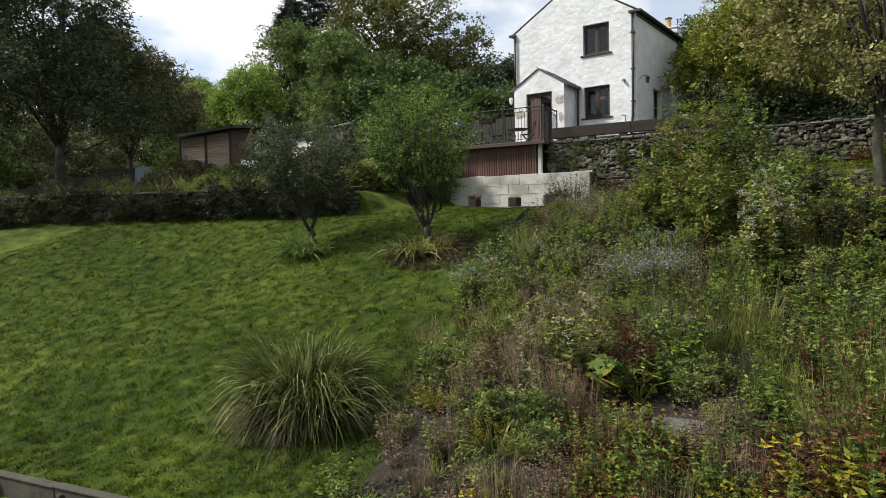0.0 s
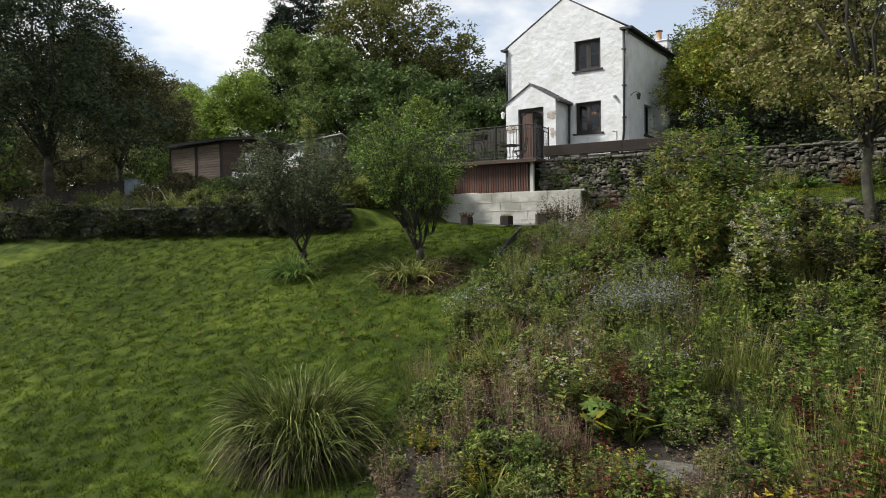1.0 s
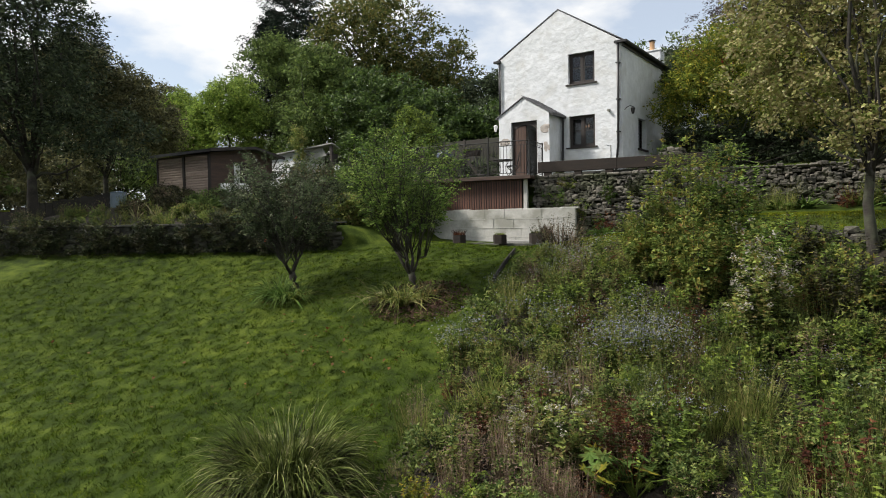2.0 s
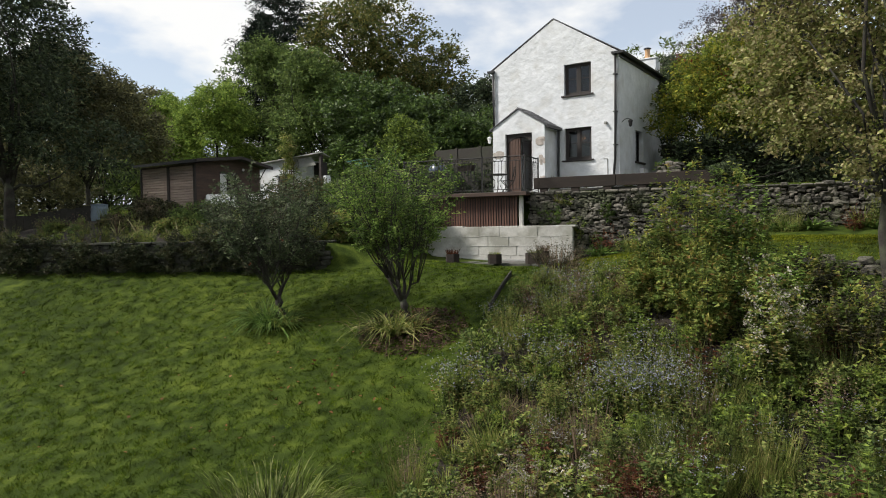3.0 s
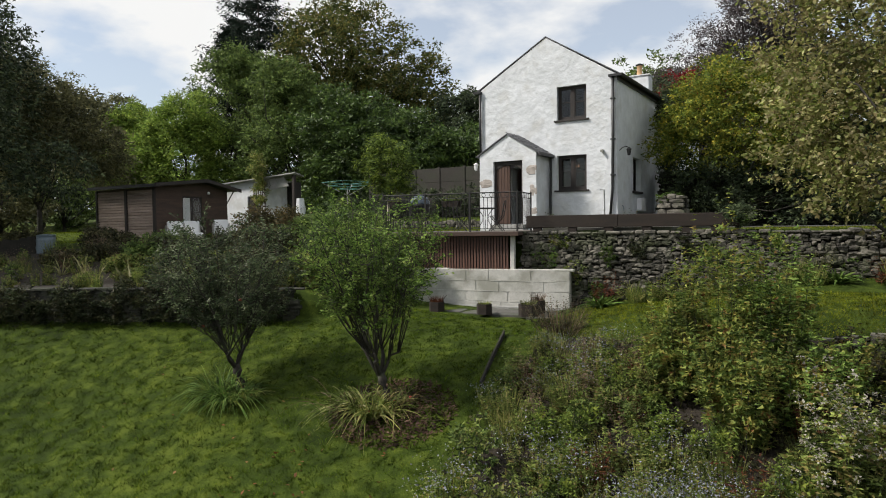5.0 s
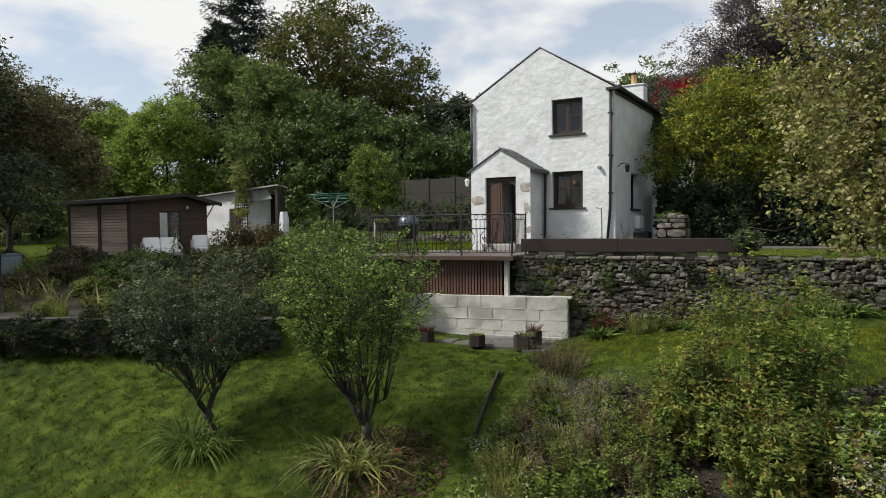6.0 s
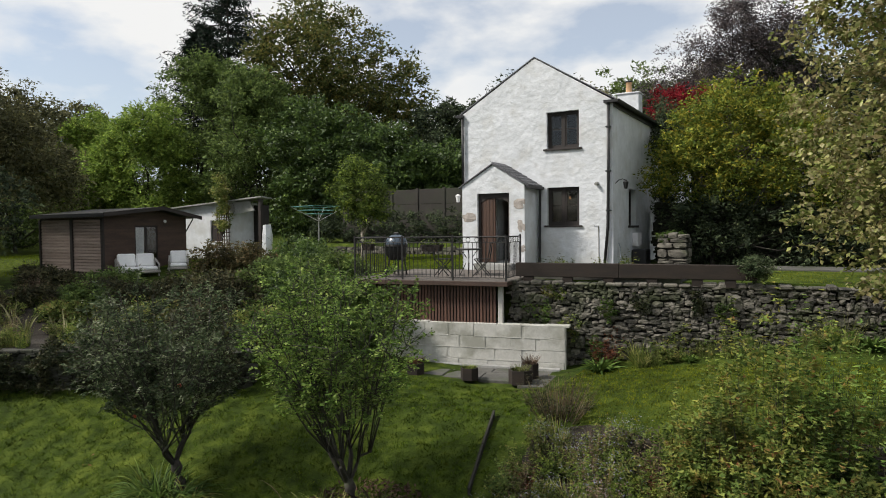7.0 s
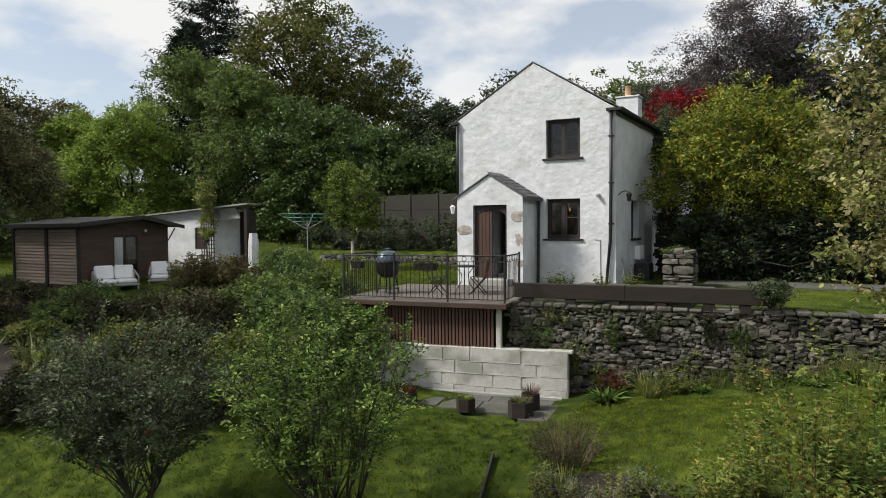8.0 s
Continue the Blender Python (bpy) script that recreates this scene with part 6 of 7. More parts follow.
# the large mixed shrubs behind the bed
def tall_shrub(x, y, h, r, stems, mat, label, seed, leaf=0.085):
    t = herb("tall_shrub", x, y, h, r, stems, 96, 0.84 * leaf, mat, label, seed, category="shrub", stalk=M_BARK, wide=0.5, bare=0.12)
    z = gz(x, y)
    me, _ = crown_mesh("inner_foliage", [(x, y, z + 0.42 * h, 0.72 * r, 0.72 * r, 0.42 * h), (x + 0.35 * r, y - 0.3 * r, z + 0.3 * h, 0.5 * r, 0.5 * r, 0.28 * h), (x - 0.4 * r, y - 0.2 * r, z + 0.35 * h, 0.45 * r, 0.45 * r, 0.3 * h)], 110, 26, 0.085, 0.10, np.random.default_rng(seed + 900))
    tagged(linked("inner_foliage", me, L_SHRUB, t), kind="stuff")
    return t


tall_shrub(-3.70, 14.2, 3.40, 0.85, 62, L_SHRUB, "tall shrub with green, yellow and reddish leaves", 131)
tall_shrub(-3.05, 14.5, 3.05, 0.75, 54, L_APPLE, "tall leafy green shrub behind the flower bed", 132)
tall_shrub(-4.40, 14.1, 2.1, 0.7, 40, L_SHRUB, "tall shrub with green, yellow and reddish leaves", 137)
tall_shrub(-3.4, 13.3, 2.1, 0.75, 44, L_SHRUB, "tall shrub with green, yellow and reddish leaves", 138)
tall_shrub(-2.5, 13.7, 1.7, 0.75, 44, L_APPLE, "tall leafy green shrub behind the flower bed", 139)
tall_shrub(-1.9, 14.6, 1.1, 0.7, 40, L_SHADE, "broad dull green shrub at the top of the flower bed", 145)
tall_shrub(-4.6, 14.9, 1.1, 0.6, 34, L_SHRUB, "low shrub with reddish autumn tips", 133)
tall_shrub(-0.9, 13.2, 1.5, 0.8, 60, L_SHADE, "dark brown-green shrub gone twiggy", 134, 0.07)
tall_shrub(0.6, 13.2, 1.7, 0.9, 60, L_SHADE, "dark brown-green shrub gone twiggy", 135, 0.07)


herb("heather_shrub", -7.3, 15.9, 0.85, 0.72, 170, 26, 0.04, L_SHADE, "dark brown twiggy heather at the edge of the bed", 136, category="shrub", bare=0.3, stalk=L_DRY)

# clumps round the fruit trees
for i, (x, y, n, mat, size) in enumerate(((-13.15, 11.75, 260, L_FERN, 1.15), (-12.75, 11.70, 260, L_FERN, 1.2), (-12.5, 11.95, 120, L_BED, 0.75), (-9.95, 12.3, 150, L_TUSSOCK, 1.1), (-9.55, 12.25, 200, L_STRAP, 1.2), (-9.25, 12.5, 110, L_STRAP, 0.9), (-9.15, 12.85, 90, L_BROWN, 0.8))):
    tuft("iris_clump", x, y, n, size, 0.036, 0.85, 0.75, mat, "strap-leaved clump at the foot of the fruit tree", 141 + i, "garden plant", r=0.20, group="clumps under the fruit trees")


def mulch(x, y, r, seed):
    g = np.random.default_rng(seed)
    n = 2600
    a, q = g.uniform(0, 6.28, n), r * np.sqrt(g.uniform(0, 1, n))
    p = np.stack([x + q * np.cos(a) * 1.2, y + q * np.sin(a), np.zeros(n)], 1)
    p[:, 2] = ground_z(p[:, 0], p[:, 1]) + 0.02 + 0.05 * (1 - q / r)
    return tagged(linked("leaf_litter", leaf_mesh("leaf_litter", p, 0.10, g, 0.75, 0.35), L_MULCH), "withered brown leaves lying round the tree", "leaf litter", kind="stuff")


mulch(-9.25, 12.5, 1.05, 151)
tuft("dead_shoots", -10.15, 12.1, 26, 1.5, 0.014, 0.75, 0.75, L_DRY, "pale dead shoots hanging beside the fruit tree", 153, "dead shoots", r=0.3, steps=6)


def litter(n, seed):
    g = np.random.default_rng(seed)
    x, y = g.uniform(-17, -6.5, n), g.uniform(6, 13, n)
    near = g.uniform(0, 1, n) < 0.55
    x = np.where(near, -9.6 + g.normal(size=n) * 0.9, x)
    y = np.where(near, 10.4 + g.normal(size=n) * 0.9, y)
    p = np.stack([x, y, ground_z(x, y) + 0.045], 1)
    return tagged(linked("fallen_leaves", leaf_mesh("fallen_leaves", p, 0.085, g, 0.85, 0.7), L_LITTER), "scattered brown fallen leaves on the lawn", "fallen leaves", kind="stuff")


litter(110, 152)
apple = bmesh.new()
bmesh.ops.create_uvsphere(apple, u_segments=10, v_segments=7, radius=0.038)
apple_mesh = bpy.data.meshes.new("apple")
apple.to_mesh(apple_mesh)
apple.free()
for x, y, z in ((-9.35, 12.7, 0.05), (-9.6, 12.3, 0.05), (-9.1, 12.9, 0.05), (-13.9, 12.0, 1.6), (-12.6, 11.9, 2.0), (-13.4, 11.6, 1.5)):
    ob = tagged(linked("apple", apple_mesh, L_APPLERED, smooth=True), "ripe red apple from the fruit tree", "apple", "apples")
    ob.location = (x, y, gz(x, y) + z)

# ---- bank, hedge and kitchen garden ----
g = np.random.default_rng(160)
line = [(-26.5 + 0.55 * i, 12.95 + 0.5 * (-26.5 + 0.55 * i + 18.8)) for i in range(22)]
hedge = thing("creeping_hedge", (-14.8, 15.0, 1.8), "dark low hedge trailing over the garden wall", "hedge")
for i in range(0, 22, 2):
    me, _ = crown_mesh("section", [(x + g.normal() * 0.12, y - 0.10 + g.normal() * 0.04, gz(x, y - 0.5) + 0.62 + g.normal() * 0.12, 0.50, 0.34, 0.62 + 0.12 * g.normal()) for x, y in line[i:i + 2]], 150, 40, 0.066, 0.09, g)
    linked("section", me, L_IVY, hedge)


def bush(x, y, h, r, mat, label, seed, n=180, leaf=0.10, sink=0.0):
    return tree("bush", (x, y, gz(x, y) - sink), [(0, 0, h * 0.5, r * 0.85, r * 0.85, h * 0.5), (0.5 * r, 0.2 * r, h * 0.45, r * 0.55, r * 0.55, h * 0.4), (-0.5 * r, -0.2 * r, h * 0.5, r * 0.55, r * 0.55, h * 0.42), (0.1 * r, -0.4 * r, h * 0.75, r * 0.4, r * 0.4, h * 0.3)],
                mat, label, n, 32, leaf, 0.15, 0.035, seed, category="bush", forks=8)


BUSHES = [(-24.8, 16.7, 0.70, 0.9, L_SHADE), (-22.6, 17.0, 0.55, 1.0, L_SHADE), (-20.6, 17.1, 0.8, 1.0, L_SHADE), (-18.9, 17.4, 1.3, 1.2, L_SHADE), (-20.6, 20.2, 1.35, 1.15, L_BROWN), (-19.4, 20.4, 1.2, 0.9, L_BROWN), (-17.2, 17.2, 1.5, 1.1, L_SHADE), (-23.4, 15.6, 0.4, 0.7, L_SHADE), (-21.6, 15.3, 0.45, 0.7, L_BED), (-22.4, 16.4, 0.5, 0.8, L_OLIVE), (-16.2, 18.3, 1.3, 1.2, L_OLIVE),
          (-15.0, 17.8, 1.3, 1.1, L_LAUREL), (-13.9, 17.6, 1.5, 0.9, L_OLIVE), (-13.4, 18.3, 1.7, 0.8, L_APPLE), (-14.8, 16.4, 1.0, 0.9, L_BED), (-16.6, 16.0, 1.0, 1.0, L_SHADE), (-18.4, 15.9, 0.9, 0.9, L_BED),
          (-18.2, 21.4, 1.35, 1.0, L_LAUREL), (-17.2, 20.6, 0.9, 0.8, L_LAUREL), (-15.8, 20.2, 1.0, 0.9, L_OLIVE), (-23.4, 18.0, 0.6, 1.0, L_OLIVE), (-24.0, 14.6, 0.3, 0.6, L_SHADE), (-29.4, 16.2, 0.5, 1.0, L_SHADE)]
for i, (x, y, h, r, mat) in enumerate(BUSHES):
    word = {L_SHADE: "dark brown-green", L_OLIVE: "dull olive-green", L_BROWN: "rust-tipped", L_LAUREL: "glossy dark green", L_APPLE: "fresh green", L_BED: "leafy green"}[mat]
    bush(x, y, h, r, mat, word + " bush on the bank below the shed", 170 + i)

tuft("phormium", -20.7, 23.6, 160, 1.6, 0.055, 0.55, 0.30, L_FERN, "tall arching evergreen fronds on the upper lawn", 201, "garden plant", r=0.3)
tuft("yellow_grass", -17.6, 22.2, 160, 1.0, 0.03, 0.55, 0.40, L_YELLOW, "bright yellow-green grass clump near the deck", 202, r=0.22)
tree("climbing_shrub", (-26.7, 25.55, 4.2), [(0, 0, 3.1, 0.36, 0.25, 0.7), (0.1, 0, 2.0, 0.3, 0.25, 0.9)], L_STRAP, "straw-coloured climber on the trellis", 90, 36, 0.10, 0.14, 0.03, 203, category="climber", forks=7)

# vegetables
scatter(120, -27.5, -15.0, 8.6, 16.8, {"green": 3, "strap": 1.5, "dry": 1, "mound": 3, "lime": 0.6, "grass": 1}, (0.45, 0.85), lambda x, y: 0.5 < y - (12.95 + 0.5 * (x + 18.8)) < 5.6)

for i, (x, y) in enumerate(((-22.9, 13.9), (-22.3, 14.3), (-21.6, 14.2), (-21.1, 14.7), (-20.4, 14.6), (-19.7, 14.9), (-23.4, 14.3), (-18.9, 15.3))):
    tuft("maize_plant", x, y, 13, 1.15, 0.055, 0.42, 0.62, L_MAIZE, "yellowing maize plant in the kitchen garden", 460 + i, "maize", r=0.04, group="maize in the kitchen garden", steps=6)

# hedge and lawn border behind
back_hedge = thing("back_hedge", (-20.0, 32.3, 4.8), "dark clipped hedge in front of the panel wall", "hedge")
me, _ = crown_mesh("foliage", [(-26.5 + 1.1 * i, 32.3, 5.55, 0.8, 0.45, 0.85) for i in range(11)], 420, 40, 0.11, 0.18, g)
linked("foliage", me, L_DARK, back_hedge)

# plants on the terrace edge
tree("lavender_bush", (-4.45, 20.75, 4.2), [(0, 0, 0.36, 0.42, 0.36, 0.26)], L_GREY, "woody lavender bush beside the sleeper edging", 90, 36, 0.06, 0.07, 0.02, 211, category="bush", forks=22)
for i, (x, y, h) in enumerate(((-9.6, 20.9, 0.35), (-8.9, 23.9, 0.3), (-9.9, 23.9, 0.28), (-8.1, 24.1, 0.5), (-10.4, 24.2, 0.3))):
    herb("border_plant", x, y, h + 0.15, 0.28, 18, 18, 0.07, L_TUSSOCK if i in (0, 2) else L_BED, "small plant in the border under the cottage wall", 220 + i, category="plant", z=4.2, group="plants along the cottage wall")

# ---- things on the deck ----
DZ = 4.20


def bistro_chair(x, y, turn_deg):
    c = thing("bistro_chair", (x, y, DZ), "black folding metal bistro chair on the deck", "chair", "bistro chairs")
    for s in (-0.17, 0.17):
        part("leg", tube(bmesh.new(), [(x + s, y - 0.22, DZ), (x + s, y + 0.20, DZ + 0.46)], 0.015, 6), M_IRON, c)
        part("leg", tube(bmesh.new(), [(x + s * 0.9, y + 0.22, DZ), (x + s * 0.9, y - 0.18, DZ + 0.46)], 0.015, 6), M_IRON, c)
        part("back_upright", tube(bmesh.new(), [(x + s, y + 0.20, DZ + 0.46), (x + s, y + 0.24, DZ + 0.70), (x + s * 0.7, y + 0.27, DZ + 0.90)], 0.014, 6), M_IRON, c)
    for i in range(5):
        part("seat_slat", boxed(x - 0.19, x + 0.19, y - 0.19 + 0.08 * i, y - 0.13 + 0.08 * i, DZ + 0.46, DZ + 0.475), M_IRON, c)
    part("back_scroll", tube(bmesh.new(), [(x + 0.13 * math.cos(a), y + 0.24, DZ + 0.72 + 0.13 * math.sin(a)) for a in np.linspace(0, 2 * math.pi, 17)], 0.009, 5), M_IRON, c)
    part("top_bar", tube(bmesh.new(), [(x - 0.12, y + 0.27, DZ + 0.90), (x, y + 0.28, DZ + 0.93), (x + 0.12, y + 0.27, DZ + 0.90)], 0.014, 6), M_IRON, c)
    return turned(c, turn_deg)


bistro_chair(-12.35, 20.55, 100)
bistro_chair(-11.35, 20.95, -75)
table = thing("bistro_table", (-11.90, 21.25, DZ), "round black metal bistro table on scrolled legs", "table")
part("tabletop", lathe(bmesh.new(), [(0.36, 0.0), (0.38, 0.01), (0.38, 0.03), (0.36, 0.035)], (-11.90, 21.25, DZ + 0.70), 28), M_IRON, table)
for k in range(3):
    a = 2 * math.pi * k / 3
    part("leg", tube(bmesh.new(), [(-11.90 + q * math.cos(a), 21.25 + q * math.sin(a), DZ + z) for q, z in ((0.32, 0), (0.12, 0.3), (0.10, 0.5), (0.26, 0.69))], 0.012, 6), M_IRON, table)

grill = thing("kettle_barbecue", (-13.75, 20.3, DZ), "dark blue kettle barbecue on a black stand", "barbecue")
part("bowl", lathe(bmesh.new(), [(0.05, 0.42), (0.20, 0.44), (0.29, 0.56), (0.31, 0.78), (0.32, 0.84)], (-13.75, 20.3, DZ), 24), M_BLACK, grill, smooth=True)
part("lid", lathe(bmesh.new(), [(0.325, 0.85), (0.32, 0.92), (0.27, 1.06), (0.16, 1.14), (0.04, 1.16)], (-13.75, 20.3, DZ), 24), surface("blue_enamel", (0.03, 0.045, 0.065), (0.06, 0.085, 0.115), 4.0, 0.3, 0.0), grill, "blue-grey enamel lid", smooth=True)
part("handle", boxed(-13.83, -13.67, 20.26, 20.34, DZ + 1.16, DZ + 1.22, 0.015), M_BLACK, grill)
part("band", lathe(bmesh.new(), [(0.325, 0.80), (0.335, 0.82), (0.335, 0.86), (0.325, 0.88)], (-13.75, 20.3, DZ), 24), M_IRON, grill)
for k in range(4):
    a = math.pi / 4 + k * math.pi / 2
    part("leg", tube(bmesh.new(), [(-13.75 + 0.20 * math.cos(a), 20.3 + 0.20 * math.sin(a), DZ + 0.5), (-13.75 + 0.30 * math.cos(a), 20.3 + 0.30 * math.sin(a), DZ)], 0.018, 6), M_IRON, grill)
part("shelf", boxed(-14.0, -13.5, 20.1, 20.5, DZ + 0.12, DZ + 0.14), M_IRON, grill)


def trough(x, y, z, w, label, seed, mat):
    """A planter hooked on the railing."""
    t = thing("railing_planter", (x, y, z), label, "planter", "planters on the railing")
    bm = bmesh.new()
    prism(bm, [(x - w / 2, y - 0.02, z), (x - w / 2 + 0.06, y - 0.02, z - 0.17), (x + w / 2 - 0.06, y - 0.02, z - 0.17), (x + w / 2, y - 0.02, z)], (0, 0.2, 0))
    part("basket", bm, M_SLEEPER, t)
    gg = np.random.default_rng(seed)
    p = np.stack([gg.uniform(x - w / 2, x + w / 2, 260), y + 0.08 + gg.normal(size=260) * 0.07, z + np.abs(gg.normal(size=260)) * 0.06], 1)
    linked("foliage", leaf_mesh("foliage", p, 0.06, gg), mat, t)


trough(-11.95, 19.18, 5.10, 0.62, "brown basket planter hung on the deck railing", 301, L_HEDGE)
trough(-13.85, 19.0, 5.12, 0.34, "brown basket planter hung on the deck railing", 302, L_HEDGE)


def hex_pot(x, y, r, h, label, seed, mat, tall):
    z = 2.06
    t = thing("wooden_planter", (x, y, z), label, "planter", "wooden planters on the path")
    for k in range(6):
        a0, a1 = math.pi / 3 * k + 0.2, math.pi / 3 * (k + 1) + 0.2
        bm = bmesh.new()
        prism(bm, [(x + r * math.cos(a0), y + r * math.sin(a0), z), (x + r * math.cos(a1), y + r * math.sin(a1), z), (x + 0.87 * r * math.cos(a1), y + 0.87 * r * math.sin(a1), z), (x + 0.87 * r * math.cos(a0), y + 0.87 * r * math.sin(a0), z)], (0, 0, h))
        part("side", bm, M_SLEEPER, t)
    part("soil", lathe(bmesh.new(), [(0.86 * r, h * 0.5), (0.86 * r, h * 0.9)], (x, y, z), 6), M_SOIL, t)
    gg = np.random.default_rng(seed)
    n = 220
    a, q = gg.uniform(0, 6.28, n), 0.7 * r * np.sqrt(gg.uniform(0, 1, n))
    root = np.stack([x + q * np.cos(a), y + q * np.sin(a), np.full(n, z + h * 0.85)], 1)
    way = np.stack([0.4 * np.cos(a), 0.4 * np.sin(a), np.ones(n)], 1)
    linked("foliage", blade_mesh("foliage", root, way, tall * gg.uniform(0.4, 1.1, n), 0.012, 0.25, gg, 3), mat, t)


hex_pot(-10.15, 17.85, 0.21, 0.27, "small six-sided dark wooden planter with grass", 311, L_STRAP, 0.16)
hex_pot(-8.95, 18.0, 0.27, 0.31, "six-sided dark wooden planter with mixed plants", 312, L_TUSSOCK, 0.22)
hex_pot(-11.55, 17.75, 0.22, 0.27, "small six-sided dark wooden planter with dry plants", 313, L_RUST, 0.30)
hex_pot(-8.95, 18.55, 0.20, 0.35, "grey wooden planter with dry twiggy stems", 314, L_DRY, 0.36)

butt = thing("water_butt", (-26.6, 15.4, gz(-26.6, 15.4) - 0.36), "blue-grey ribbed plastic water butt", "water butt")
zb = gz(-26.6, 15.4) - 0.36
part("barrel", lathe(bmesh.new(), [(0.27, 0), (0.30, 0.1), (0.29, 0.2), (0.32, 0.3), (0.31, 0.4), (0.33, 0.55), (0.31, 0.68), (0.32, 0.8), (0.29, 0.95)], (-26.6, 15.4, zb), 24), M_PLASTICBLUE, butt, smooth=True)
part("lid", lathe(bmesh.new(), [(0.31, 0.95), (0.31, 1.0), (0.1, 1.03)], (-26.6, 15.4, zb), 24), M_PLASTICBLUE, butt)

fence = thing("board_fence", (-28.0, 14.0, 2.5), "dark boarded fence under the big tree", "fence")
for i in range(30):
    x = -34.6 + 0.26 * i
    y = 15.1 + 0.6 * (x + 26.9)
    z, h = gz(x, y), 0.62 + 0.03 * (i % 3)
    part("board", prism(bmesh.new(), [(x, y, z - 0.3), (x + 0.25, y + 0.15, z - 0.3), (x + 0.25, y + 0.15, z + h), (x, y, z + h)], (0.012, -0.024, 0)), M_CORE, fence)

airer = thing("rotary_airer", (-22.8, 27.6, 4.2), "green-lined rotary clothes airer on the upper lawn", "clothes airer")
part("pole", tube(bmesh.new(), [(-22.8, 27.6, 4.1), (-22.8, 27.6, 6.3)], 0.025, 8), M_CONCRETE, airer)
for k in range(4):
    a = k * math.pi / 2 + 0.5
    tip = (-22.8 + 1.25 * math.cos(a), 27.6 + 1.25 * math.sin(a), 6.55)
    part("arm", tube(bmesh.new(), [(-22.8, 27.6, 5.9), tip], 0.014, 6), M_CONCRETE, airer)
    for q in (0.5, 0.75, 1.0):
        b = a + math.pi / 2
        part("line", tube(bmesh.new(), [(-22.8 + 1.25 * q * math.cos(a), 27.6 + 1.25 * q * math.sin(a), 5.9 + 0.65 * q), (-22.8 + 1.25 * q * math.cos(b), 27.6 + 1.25 * q * math.sin(b), 5.9 + 0.65 * q)], 0.014, 4), M_TEAL, airer)

ring_n, ang = 7, np.linspace(0, 2 * math.pi, 29)[:-1]
rad = np.linspace(0.02, 1, ring_n)[:, None]
wob = 1 + 0.14 * np.sin(3 * ang + 0.7) + 0.08 * np.sin(5 * ang)
px, py = -2.4 + 0.66 * rad * wob * np.cos(ang), 7.7 + 0.36 * rad * wob * np.sin(ang) + 0.25 * rad * np.cos(ang)
pv = np.stack([px, py, ground_z(px, py) + 0.055 - 0.05 * rad**4], -1).reshape(-1, 3)
pi = np.arange(ring_n * 28).reshape(ring_n, 28)
pq = np.stack([pi[:-1], np.roll(pi[:-1], -1, 1), np.roll(pi[1:], -1, 1), pi[1:]], -1).reshape(-1, 4)
tagged(linked("gravel_path", raw_mesh("gravel_path", pv, pq), M_POND, smooth=True), "patch of grey gravel path among the plants", "path", kind="structure")

# bare soil of the flower bed
bx, by = np.meshgrid(np.arange(-8.2, 3.1, 0.25), np.arange(4.2, 15.6, 0.25))
left_of = np.interp(by, [4.5, 6.0, 8.0, 10.0, 12.0, 14.5, 16.0], [-5.2, -5.7, -6.3, -7.0, -7.5, -7.9, -8.0]) + 0.42
bx = np.maximum(bx, left_of)
by = by + np.where(by > 15.2, 0.3 * np.sin(1.7 * bx), 0)
bv = np.stack([bx, by, ground_z(bx, by) + 0.03], -1).reshape(-1, 3)
bi = np.arange(len(bv)).reshape(bx.shape)
bq = np.stack([bi[:-1, :-1], bi[:-1, 1:], bi[1:, 1:], bi[1:, :-1]], -1).reshape(-1, 4)
keep = [len({tuple(np.round(bv[k, :2], 4)) for k in q}) == 4 for q in bq]
tagged(linked("bed_soil", raw_mesh("bed_soil", bv, bq[np.array(keep)]), M_SOIL, smooth=True), "dark soil of the flower bed", "soil", kind="structure")

low_wall = thing("border_wall", (-22.0, 31.2, 4.3), "low dry stone kerb wall across the upper lawn", "wall", kind="structure")
part("core", boxed(-25.0, -14.2, 31.26, 31.5, 4.1, 4.62), M_CORE, low_wall)

